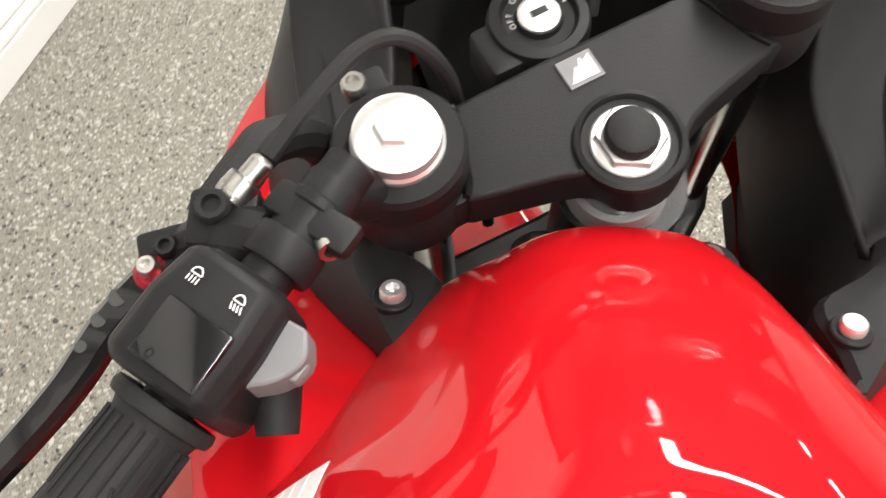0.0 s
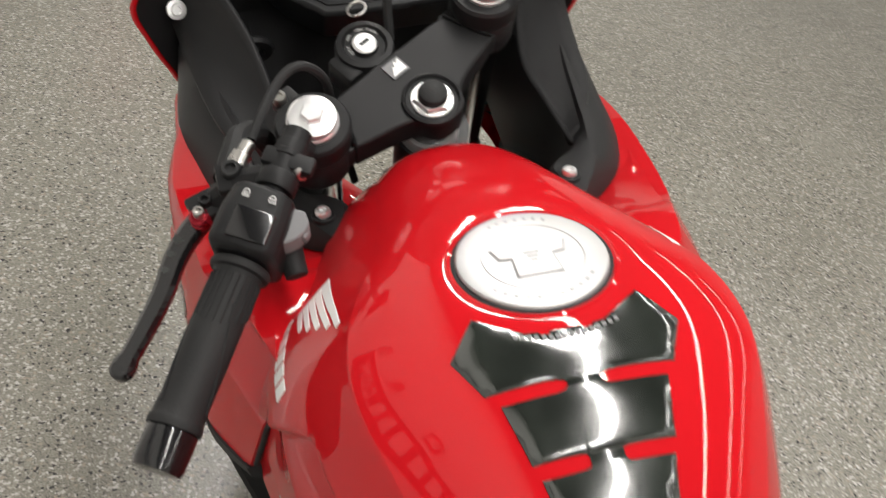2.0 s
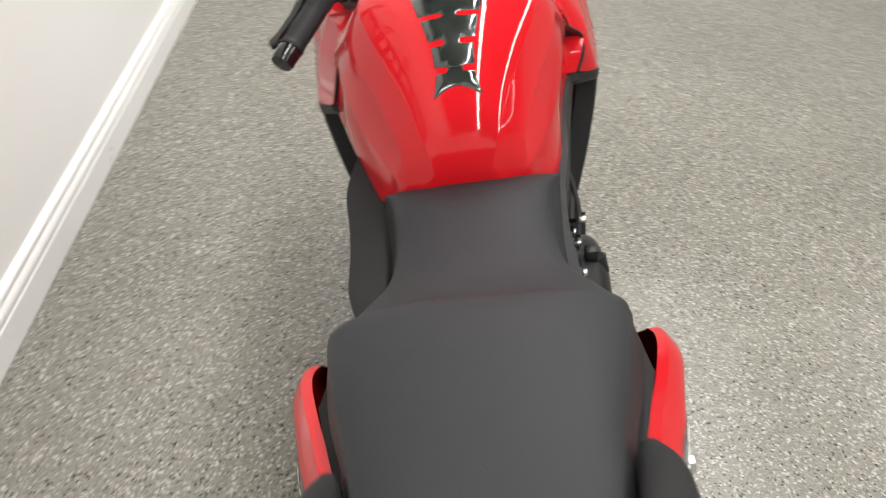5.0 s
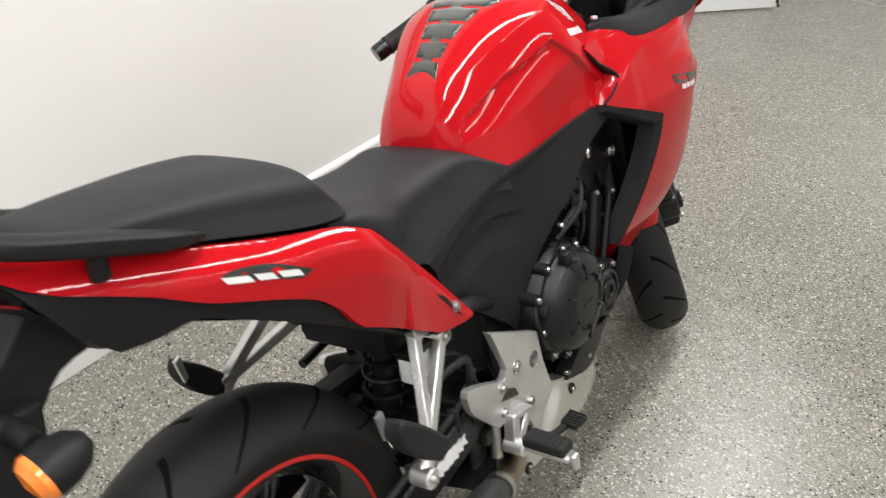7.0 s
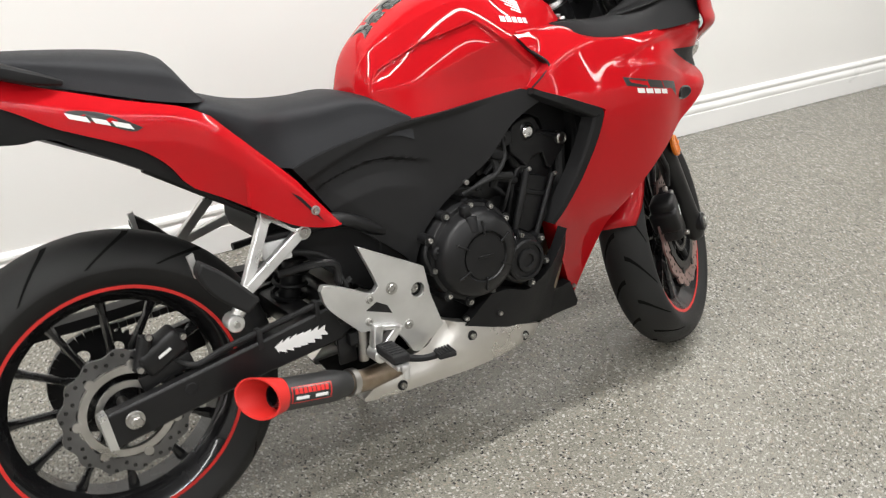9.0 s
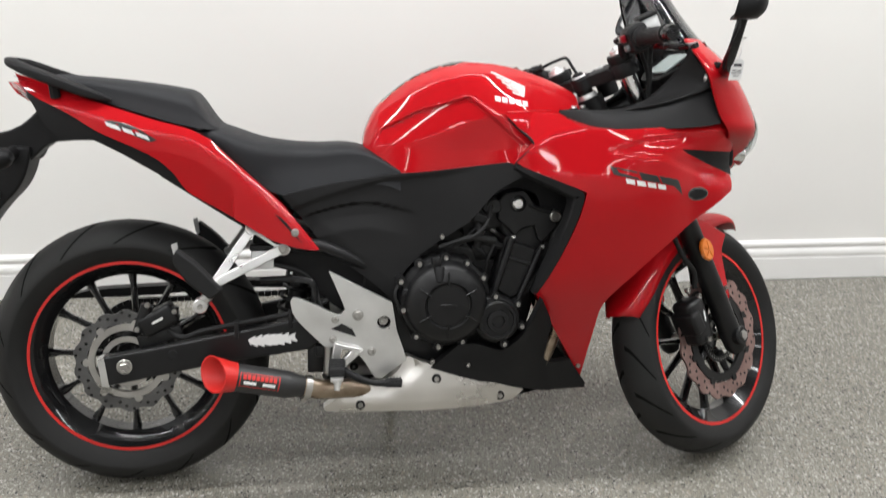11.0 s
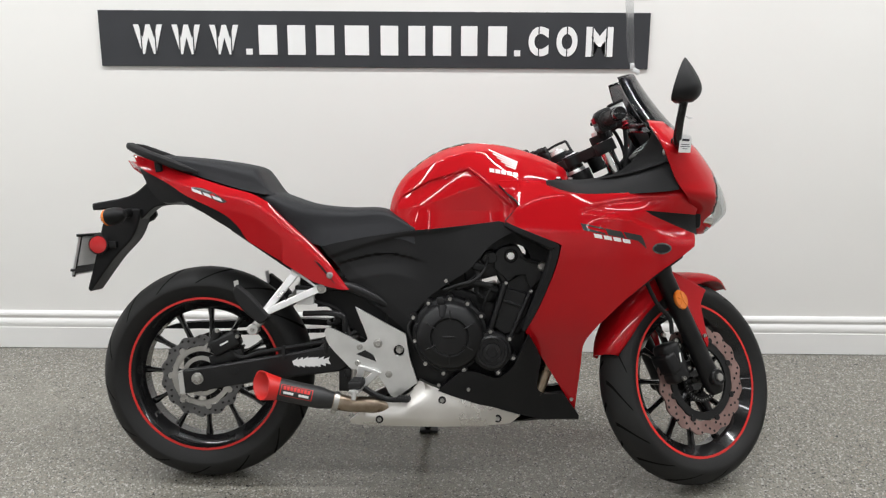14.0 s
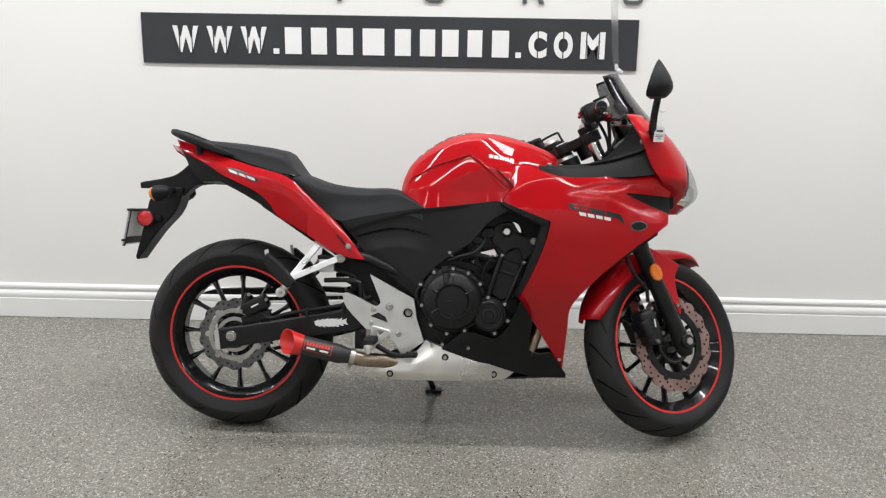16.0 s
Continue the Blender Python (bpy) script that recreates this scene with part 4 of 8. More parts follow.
def wheel(name, R, half, rim, at, turn, grooves, stripe_label):
    m = turn @ Matrix.Translation(at)
    root = bmesh.new()
    # rim barrel with flanges
    hw = half * 0.72
    rows = [(rim - 0.004, -hw), (rim + 0.008, -hw), (rim + 0.008, -hw + 0.006), (rim - 0.006, -hw + 0.012), (rim - 0.024, -hw * 0.4), (rim - 0.024, hw * 0.4), (rim - 0.006, hw - 0.012), (rim + 0.008, hw - 0.006), (rim + 0.008, hw), (rim - 0.004, hw),
            (rim - 0.016, hw - 0.010), (rim - 0.034, hw * 0.4), (rim - 0.034, -hw * 0.4), (rim - 0.016, -hw + 0.010)]
    lathe(root, rows, 72, m)
    wh = part(name, root, GLOSS_BLACK, BIKE, "black cast alloy wheel with slim spokes")
    bm = bmesh.new()
    lathe(bm, [(0.002, -0.036), (0.030, -0.036), (0.036, -0.030), (0.040, -0.016), (0.062, -0.012), (0.062, 0.012), (0.040, 0.016), (0.036, 0.030), (0.030, 0.036), (0.002, 0.036)], 32, m, closed=False)
    part("hub", bm, GLOSS_BLACK, wh)
    # six pairs of slim spokes
    for k in range(12):
        a = 2 * math.pi * (k // 2) / 6 + (0.13 if k % 2 else -0.13) + 0.25
        b = 2 * math.pi * (k // 2) / 6 + (0.26 if k % 2 else -0.26) + 0.25
        bm = bmesh.new()
        p0 = Vector((0.050 * math.cos(a), 0, 0.050 * math.sin(a)))
        p1 = Vector(((rim - 0.026) * math.cos(b), 0, (rim - 0.026) * math.sin(b)))
        d = (p1 - p0).normalized()
        side = d.cross(Vector((0, 1, 0)))
        sec = []
        for f, w, t in ((0, 0.011, 0.015), (0.25, 0.0075, 0.012), (0.75, 0.0065, 0.011), (1, 0.011, 0.013)):
            p = p0 + (p1 - p0) * f
            sec.append([m @ (p + side * (w * cu) + Vector((0, t * cv, 0))) for cu, cv in ((-1, -0.4), (-0.4, -1), (0.4, -1), (1, -0.4), (1, 0.4), (0.4, 1), (-0.4, 1), (-1, 0.4))])
        tmp = loft(sec, True, True)
        part("spoke", tmp, GLOSS_BLACK, wh)
    for s in (-1, 1):
        bm = bmesh.new()
        lathe(bm, [(rim - 0.0035, s * (hw + 0.0016)), (rim + 0.0088, s * (hw + 0.0016)), (rim + 0.0088, s * (hw - 0.002)), (rim - 0.0035, s * (hw - 0.002))], 96, m)
        part("rim_stripe", bm, BRIGHT_RED, wh, "bright red rim tape")
    bm = bmesh.new()
    rows = tyre_profile(R, half, rim)
    lathe(bm, rows, 120, m)
    ty = part("tyre", bm, TYRE, wh, "black road tyre with curved rain grooves", 60)
    # rain grooves: dark raised-edge channels laid into the tread
    bm = bmesh.new()
    for g in range(grooves):
        for s in (-1, 1):
            a0 = 2 * math.pi * (g + (0.5 if s > 0 else 0)) / grooves
            line = []
            for k in range(8):
                f = k / 7
                ang = math.radians(6 + 60 * f) * s
                lon = a0 + 0.30 * f ** 1.5
                r = R - half * 0.92 * (1 - math.cos(ang)) + 0.0006
                y = half * math.sin(ang) / math.sin(math.radians(72))
                line.append((r, lon, y, 0.0062 * (1 - 0.5 * f)))
            prev = None
            for r, lon, y, w in line:
                q = [m @ Vector((r * math.cos(lon + e * w / r), y, r * math.sin(lon + e * w / r))) for e in (-1, 1)]
                cur = [bm.verts.new(v) for v in q]
                if prev:
                    bm.faces.new((prev[0], prev[1], cur[1], cur[0]))
                prev = cur
    part("tread_groove", bm, GROOVE, ty)
    return wh, m


GROOVE = material("groove_rubber", (0.004, 0.004, 0.004), 0.95, spec=0.1)
rear_wheel, REAR_M = wheel("rear_wheel", 0.312, 0.080, 0.222, REAR_AT, Matrix(), 14, "")
front_wheel, FRONT_M = wheel("front_wheel", 0.300, 0.060, 0.222, FRONT_AT, STEER, 16, "")


# ---- engine, frame, running gear ----
def at_y(x, y, z):
    return Matrix.Translation((x, y, z))


engine = new("engine")
engine.parent = BIKE
engine["label"] = "black-painted parallel twin engine"
bm = bmesh.new()
prism(bm, outline([(0.600, 0.54), (0.660, 0.575), (0.75, 0.575), (0.83, 0.54), (0.92, 0.50), (0.935, 0.42), (0.895, 0.33), (0.80, 0.285), (0.68, 0.275), (0.61, 0.32), (0.595, 0.42)], 3), -0.088, 0.098)
bevelled(part("crankcase", bm, ENGINE, engine), 0.008)
# clutch cover: a stepped dome with six short ribs round a flat centre
CX, CZ = 0.717, 0.449
cc = at_y(CX, 0, CZ)
bm = bmesh.new()
lathe(bm, [(0.106, -0.075), (0.106, -0.142), (0.103, -0.147), (0.096, -0.149), (0.0945, -0.152), (0.0930, -0.168), (0.0885, -0.178), (0.080, -0.185), (0.066, -0.191), (0.0560, -0.1945), (0.0535, -0.1945), (0.0510, -0.1900), (0.0490, -0.1895), (0.0475, -0.1920), (0.030, -0.1935), (0.0001, -0.1940)], 64, cc, closed=False)
cover = part("clutch_cover", bm, ENGINE, engine, "round black clutch cover with a flat ribbed centre")
for k in range(6):
    bm = bmesh.new()
    box(bm, (0.030, 0.006, 0.0045), cc @ Matrix.Rotation(-math.radians(60 * k + 30), 4, "Y") @ pose(0.060, -0.1925, 0, 0, 0, 8), 0.0012, 1)
    part("rib", bm, ENGINE, cover)
bm = bmesh.new()
box(bm, (0.036, 0.0016, 0.0055), pose(CX, -0.1945, CZ, 0, 1, 0), 0.0006, 1)
part("raised_mark", bm, ENGINE, cover)
for x, z in ((0.614, 0.497), (0.656, 0.537), (0.716, 0.550), (0.765, 0.537), (0.803, 0.503), (0.619, 0.431), (0.649, 0.368), (0.700, 0.342), (0.757, 0.352)):
    bm = bmesh.new()
    disc(bm, 0.0112, -0.090, -0.150, 14, at_y(x, 0, z))
    part("boss", bm, ENGINE, cover)
    bolt(cover, (x, -0.150, z), 0.0058, STEEL)
# oil filler: a short barrel hanging from a flat tab
bm = bmesh.new()
box(bm, (0.020, 0.020, 0.026), pose(0.691, -0.168, 0.545, 0, -8, 0), 0.004)
filler = part("oil_filler", bm, ENGINE, engine)
bm = bmesh.new()
lathe(bm, [(0.0001, -0.020), (0.010, -0.020), (0.0125, -0.017), (0.0125, 0.012), (0.0110, 0.015), (0.0001, 0.016)], 18, pose(0.697, -0.180, 0.520, 78, 0, 0) @ pose(0, 0, 0, 0, -8, 0), closed=False)
part("filler_barrel", bm, BLACK_PLASTIC, filler)
bm = bmesh.new()
disc(bm, 0.0145, -0.10, -0.160, 22, at_y(0.630, 0, 0.468), 0.003)
box(bm, (0.022, 0.005, 0.005), pose(0.630, -0.161, 0.468, 0, 25, 0), 0.001, 1)
part("inspection_plug", bm, BLACK_PLASTIC, engine)
bolt(engine, (0.687, -0.150, 0.308), 0.0055, STEEL)
bolt(engine, (0.705, -0.158, 0.601), 0.0055, STEEL)
# generator cover on the wall side
bm = bmesh.new()
lathe(bm, [(0.104, 0.096), (0.104, 0.150), (0.098, 0.160), (0.080, 0.176), (0.072, 0.186), (0.040, 0.190), (0.0001, 0.190)], 48, at_y(0.735, 0, 0.450), closed=False)
part("generator_cover", bm, ENGINE, engine)
# round cover below the cylinder
pc = at_y(0.834, 0, 0.407)
bm = bmesh.new()
lathe(bm, [(0.056, -0.096), (0.056, -0.158), (0.052, -0.164), (0.047, -0.165), (0.046, -0.176), (0.042, -0.180), (0.037, -0.180), (0.036, -0.175), (0.026, -0.175), (0.0245, -0.181), (0.015, -0.182), (0.014, -0.177), (0.0001, -0.177)], 48, pc, closed=False)
pump = part("water_pump_cover", bm, ENGINE, engine)
for x, z in ((0.829, 0.462), (0.882, 0.443), (0.893, 0.390), (0.852, 0.349)):
    bm = bmesh.new()
    disc(bm, 0.010, -0.100, -0.166, 14, at_y(x, 0, z))
    part("boss", bm, ENGINE, pump)
    bolt(pump, (x, -0.166, z), 0.0055, STEEL)
# cylinder with upright ribs
bm = bmesh.new()
prism(bm, [(0.822, 0.465), (0.857, 0.590), (0.915, 0.625), (0.960, 0.602), (0.935, 0.500), (0.895, 0.448)], -0.120, 0.132)
bevelled(part("cylinder_block", bm, ENGINE, engine), 0.006)
# timing-chain case with a joint flange, and a slim pipe either side of it
bm = bmesh.new()
prism(bm, [(0.838, 0.470), (0.868, 0.584), (0.930, 0.566), (0.903, 0.462), (0.870, 0.450)], -0.137, -0.11)
case = bevelled(part("chain_case", bm, ENGINE, engine), 0.004)
bm = bmesh.new()
box(bm, (0.078, 0.020, 0.010), pose(0.889, -0.133, 0.539, 0, 17, 0), 0.003)
part("joint_flange", bm, ENGINE, case)
for (xa, za), (xb, zb), r in (((0.829, 0.464), (0.870, 0.594), 0.0082), ((0.885, 0.443), (0.939, 0.572), 0.0062)):
    bm = bmesh.new()
    tube(bm, [(xa, -0.145, za), (xb, -0.145, zb)], r, 14)
    rib = part("long_stud", bm, ENGINE, engine)
    bolt(rib, (xb, -0.150, zb), 0.0052, STEEL, (0.15, -0.85, 0.5))
bm = bmesh.new()
prism(bm, outline([(0.836, 0.640), (0.838, 0.672), (0.860, 0.696), (0.901, 0.701), (0.925, 0.668), (0.972, 0.655), (0.990, 0.640), (0.978, 0.60), (0.950, 0.570), (0.905, 0.590), (0.862, 0.588)], 3), -0.118, 0.124)
bevelled(part("cylinder_head", bm, ENGINE, engine), 0.007)
bm = bmesh.new()
prism(bm, [(0.838, 0.634), (0.838, 0.671), (0.846, 0.688), (0.860, 0.697), (0.897, 0.702), (0.906, 0.696), (0.924, 0.667), (0.970, 0.655), (0.980, 0.618), (0.943, 0.578), (0.933, 0.588), (0.924, 0.618), (0.900, 0.615), (0.877, 0.596), (0.864, 0.612)], -0.133, -0.11)
head = bevelled(part("head_side_cover", bm, ENGINE, engine), 0.0035)
bm = bmesh.new()
tube(bm, [(0.908, -0.134, 0.668), (0.945, -0.134, 0.652), (0.966, -0.134, 0.648)], 0.0035, 8)
part("cast_rib", bm, ENGINE, head)
bm = bmesh.new()
lathe(bm, [(0.0135, -0.120), (0.0135, -0.140), (0.0105, -0.143), (0.0095, -0.139), (0.0001, -0.139)], 24, at_y(0.972, 0, 0.642), closed=False)
part("core_plug", bm, STEEL, head, "bare steel plug")
bm = bmesh.new()
prism(bm, outline([(0.803, 0.655), (0.806, 0.672), (0.822, 0.680), (0.842, 0.678), (0.845, 0.655), (0.825, 0.648)], 3), -0.134, -0.12)
bevelled(part("engine_hanger", bm, ENGINE, engine), 0.003)
hb = at_y(0.884, 0, 0.671)
bm = bmesh.new()
lathe(bm, [(0.021, -0.120), (0.021, -0.132), (0.016, -0.136), (0.0155, -0.132), (0.0001, -0.132)], 28, hb, closed=False)
ring = part("head_plug", bm, ENGINE, engine)
bm = bmesh.new()
lathe(bm, [(0.0135, -0.130), (0.0135, -0.137), (0.010, -0.140), (0.0001, -0.1405)], 24, hb, closed=False)
part("plug_cap", bm, CHROME, ring, "bright silver plug cap")
for x, z, r in ((0.820, 0.665, 0.010), (0.804, 0.498, 0.0055)):
    bolt(engine, (x, -0.128, z), r, STEEL if r < 0.01 else ENGINE, depth=0.008)
# pipes and wiring between engine and side cover
for pts, r, mat in (
    ([(0.700, -0.150, 0.575), (0.74, -0.158, 0.590), (0.78, -0.158, 0.602), (0.81, -0.15, 0.630), (0.822, -0.13, 0.67)], 0.0042, RUBBER),
    ([(0.735, -0.145, 0.580), (0.775, -0.150, 0.596), (0.83, -0.142, 0.588)], 0.0075, RUBBER),
    ([(0.79, -0.13, 0.57), (0.795, -0.14, 0.61), (0.79, -0.12, 0.65)], 0.009, RUBBER),
    ([(0.81, -0.12, 0.49), (0.812, -0.145, 0.54), (0.832, -0.14, 0.585)], 0.0035, RUBBER),
    ([(0.62, -0.14, 0.50), (0.60, -0.15, 0.47), (0.612, -0.15, 0.43)], 0.004, RUBBER),
    ([(0.90, -0.12, 0.46), (0.955, -0.135, 0.52), (0.98, -0.12, 0.60), (0.995, -0.10, 0.66)], 0.013, RUBBER),
):
    bm = bmesh.new()
    tube(bm, pts, r, 10)
    part("hose", bm, mat, engine)
bm = bmesh.new()
box(bm, (0.030, 0.03, 0.020), pose(0.795, -0.135, 0.640, 0, 20, 0), 0.003)
part("sensor_connector", bm, BLACK_PLASTIC, engine)
bm = bmesh.new()
box(bm, (0.10, 0.24, 0.075), pose(0.80, 0, 0.640, 0, -15, 0), 0.01)
# added dark fill: two boxes that close see-through gaps beside the throttle body
box(bm, (0.075, 0.16, 0.10), pose(0.742, 0, 0.615, 0, -15, 0), 0.01)
box(bm, (0.070, 0.18, 0.045), pose(0.822, 0, 0.556, 0, -15, 0), 0.008)
part("throttle_body_and_fill", bm, ENGINE, engine)
for pts, r in (([(0.768, -0.128, 0.650), (0.790, -0.134, 0.622), (0.772, -0.130, 0.600)], 0.006), ([(0.800, -0.128, 0.585), (0.828, -0.136, 0.580), (0.846, -0.132, 0.572)], 0.0085), ([(0.786, -0.130, 0.575), (0.802, -0.138, 0.560), (0.815, -0.134, 0.548)], 0.005)):
    bm = bmesh.new()
    tube(bm, pts, r, 10)
    part("cable_end", bm, BLACK_PLASTIC, engine)
# exhaust header pipes seen through the cowl opening
for y in (-0.075, -0.02, 0.02, 0.075):
    bm = bmesh.new()
    tube(bm, [(0.965, y, 0.60), (1.010, y, 0.54), (1.014, y, 0.44), (0.984, y, 0.32), (0.950, y * 0.9, 0.255), (0.88, y * 0.6, 0.212), (0.70, y * 0.5, 0.20)], 0.018, 12)
    part("header_pipe", bm, HEATED, engine)
# radiator
bm = bmesh.new()
box(bm, (0.032, 0.30, 0.26), pose(1.040, 0, 0.575, 0, -12, 0), 0.006)
part("radiator", bm, BLACK_PLASTIC, BIKE)

# main frame beams
for s in (-1, 1):
    bm = bmesh.new()
    prism(bm, outline([(1.020, 0.850), (1.050, 0.78), (0.97, 0.72), (0.83, 0.675), (0.72, 0.60), (0.62, 0.52), (0.61, 0.36), (0.56, 0.35), (0.53, 0.42), (0.545, 0.56), (0.62, 0.72), (0.84, 0.765), (0.96, 0.815)], 3), s * 0.064, s * 0.088)
    bevelled(part("frame_beam", bm, ENGINE, BIKE), 0.006)
bm = bmesh.new()
tube(bm, [STEM + AXIS * -0.05, STEM + AXIS * -0.24], 0.034, 20)
part("steering_head", bm, ENGINE, BIKE)
bm = bmesh.new()
prism(bm, [(0.56, 0.735), (0.80, 0.77), (1.02, 0.86), (1.03, 0.80), (0.80, 0.66), (0.60, 0.60), (0.45, 0.61), (0.36, 0.66), (0.33, 0.70)], -0.076, 0.076)
part("air_box", bm, BLACK_PLASTIC, BIKE)
bm = bmesh.new()
prism(bm, outline([(0.30, 0.62), (0.42, 0.60), (0.56, 0.56), (0.60, 0.46), (0.585, 0.40), (0.52, 0.40), (0.45, 0.44), (0.36, 0.52), (0.29, 0.56)], 3), -0.082, 0.082)
part("battery_tray", bm, BLACK_PLASTIC, BIKE)
# subframe tubes
for s in (-1, 1):
    bm = bmesh.new()
    tube(bm, [(0.55, s * 0.095, 0.52), (0.44, s * 0.12, 0.575), (0.36, s * 0.128, 0.585), (0.28, s * 0.125, 0.63), (0.10, s * 0.11, 0.745)], 0.014, 12)
    tube(bm, [(0.30, s * 0.118, 0.50), (0.38, s * 0.125, 0.503), (0.415, s * 0.125, 0.492), (0.42, s * 0.120, 0.45)], 0.008, 10)
    part("subframe_tube", bm, ENGINE, BIKE)
# shock absorber
bm = bmesh.new()
tube(bm, [(0.42, 0.02, 0.60), (0.36, 0.02, 0.36)], 0.022, 16)
shock = part("shock_absorber", bm, ENGINE, BIKE)
bm = bmesh.new()
turns = [(0.415 - 0.05 * k / 60 + 0.034 * math.cos(k * 0.75), 0.02 + 0.034 * math.sin(k * 0.75), 0.58 - 0.19 * k / 60) for k in range(61)]
tube(bm, turns, 0.005, 6, 2)
part("spring", bm, ENGINE, shock)

# lower black cowl and silver belly pan
def lower_y(x, z):
    slope = lerp([(0.66, 0.10), (0.75, 0.12), (0.85, 0.30), (0.90, 0.50), (0.95, 0.42), (1.09, 0.40)], x)
    return lerp([(0.66, 0.150), (0.75, 0.155), (0.85, 0.146), (0.90, 0.137), (0.95, 0.112), (1.0, 0.087), (1.09, 0.072)], x) + slope * (z - 0.30)


LOWER = [(0.684, 0.292, 1), (0.746, 0.348, 1), (0.790, 0.348), (0.845, 0.331), (0.872, 0.345), (0.897, 0.376), (0.934, 0.458, 1), (0.970, 0.390), (0.968, 0.345), (0.964, 0.300), (0.972, 0.284), (0.998, 0.272), (1.040, 0.276, 1), (1.092, 0.202, 1), (1.092, 0.188, 1), (0.992, 0.190, 1), (0.909, 0.217)]
BELLY_OUT = [(0.437, 0.202, 1), (0.480, 0.232), (0.524, 0.252), (0.555, 0.260), (0.598, 0.274), (0.632, 0.316, 1), (0.690, 0.296), (0.766, 0.272), (0.918, 0.214, 1), (0.889, 0.193, 1), (0.60, 0.189), (0.455, 0.189)]


def belly_y(x, z):
    base = lerp([(0.43, 0.137), (0.52, 0.147), (0.62, 0.154), (0.70, 0.156), (0.80, 0.144), (0.86, 0.124), (0.93, 0.092)], x)
    step = inside_depth([(0.476, 0.226), (0.585, 0.229), (0.627, 0.262), (0.663, 0.292), (0.63, 0.34), (0.50, 0.30)], x, z)
    return base - 0.010 * smooth01((step + 0.004) / 0.012) - 0.22 * max(0.0, z - 0.245) - 0.6 * max(0.0, 0.202 - z)


for s in (-1, 1):
    lower = part("lower_cowl", panel(outline(LOWER), lower_y, 0.030, 0.02, s), BLACK_PLASTIC, BIKE, "black lower cowl")
    bolt(lower, (0.770, s * (lower_y(0.77, 0.298) + 0.001), 0.298), 0.0055, STEEL, (0, s, 0))
    pan = part("belly_pan", panel(outline(BELLY_OUT), belly_y, 0.030, 0.012, s), BELLY, BIKE, "brushed silver belly pan")
    for x, z in ((0.521, 0.208), (0.697, 0.266), (0.853, 0.211)):
        bm = bmesh.new()
        y = s * (belly_y(x, z) + 0.0005)
        lathe(bm, [(0.004, -0.004), (0.011, -0.004), (0.011, 0.0015), (0.004, 0.0015)] if s > 0 else [(0.004, 0.004), (0.011, 0.004), (0.011, -0.0015), (0.004, -0.0015)], 18, at_y(x, y, z))
        part("grommet", bm, RUBBER, pan)
        bolt(pan, (x, y + s * 0.001, z), 0.0062, STEEL, (0, s, 0))
bm = loft([[(x, y * k, z - 0.02 * (1 - abs(k))) for k in (-1, -0.5, 0, 0.5, 1)] for x, y, z in ((0.45, 0.11, 0.195), (0.62, 0.13, 0.19), (0.85, 0.10, 0.19), (1.0, 0.045, 0.20), (1.08, 0.03, 0.215))])
part("belly_floor", bm, BLACK_PLASTIC, BIKE)

# black lip that lines the fairing's rear edge, with a dark wall behind it
LIP = [(0.866, 0.765), (0.900, 0.7515), (0.945, 0.734), (0.985, 0.718), (1.004, 0.708), (1.009, 0.696), (1.003, 0.665), (0.990, 0.620), (0.970, 0.563), (0.945, 0.505), (0.924, 0.463)]
for s in (-1, 1):
    line = [Vector(p) for p in curve_points([(x, 0, z) for x, z in LIP], 4)]
    rows = []
    for i, p in enumerate(line):
        along = (line[min(i + 1, len(line) - 1)] - line[max(i - 1, 0)]).normalized()
        out = Vector((along.z, 0, -along.x))
        f = i / (len(line) - 1)
        wide = lerp([(0.0, 0.010), (0.12, 0.016), (0.35, 0.022), (0.5, 0.022), (0.8, 0.016), (1.0, 0.008)], f)
        y = fair_side(s)(p.x, p.z)
        ring = [p - out * 0.003 + Vector((0, s * (y - 0.012), 0)), p - out * 0.0005 + Vector((0, s * (y + 0.0025), 0)), p + out * (wide * 0.8) - Vector((0, s * (0.0005 - y), 0)), p - out * -wide - Vector((0, s * (0.006 - y), 0)), p - out * -(wide + 0.004) - Vector((0, s * (0.038 - y), 0)), p - out * -(wide - 0.004) - Vector((0, s * (0.038 - y), 0))]
        rows.append([tuple(v) for v in ring])
    part("fairing_liner", loft(rows, True, True), BLACK_PLASTIC, BIKE, "black lip round the fairing's rear edge", 25)
    bm = bmesh.new()
    prism(bm, outline([(0.86, 0.755), (0.93, 0.735), (1.000, 0.705), (1.000, 0.64), (0.955, 0.50), (0.925, 0.50), (0.94, 0.62), (0.93, 0.69), (0.86, 0.715)], 3), s * 0.095, s * 0.115)
    part("radiator_shroud", bm, BLACK_PLASTIC, BIKE)

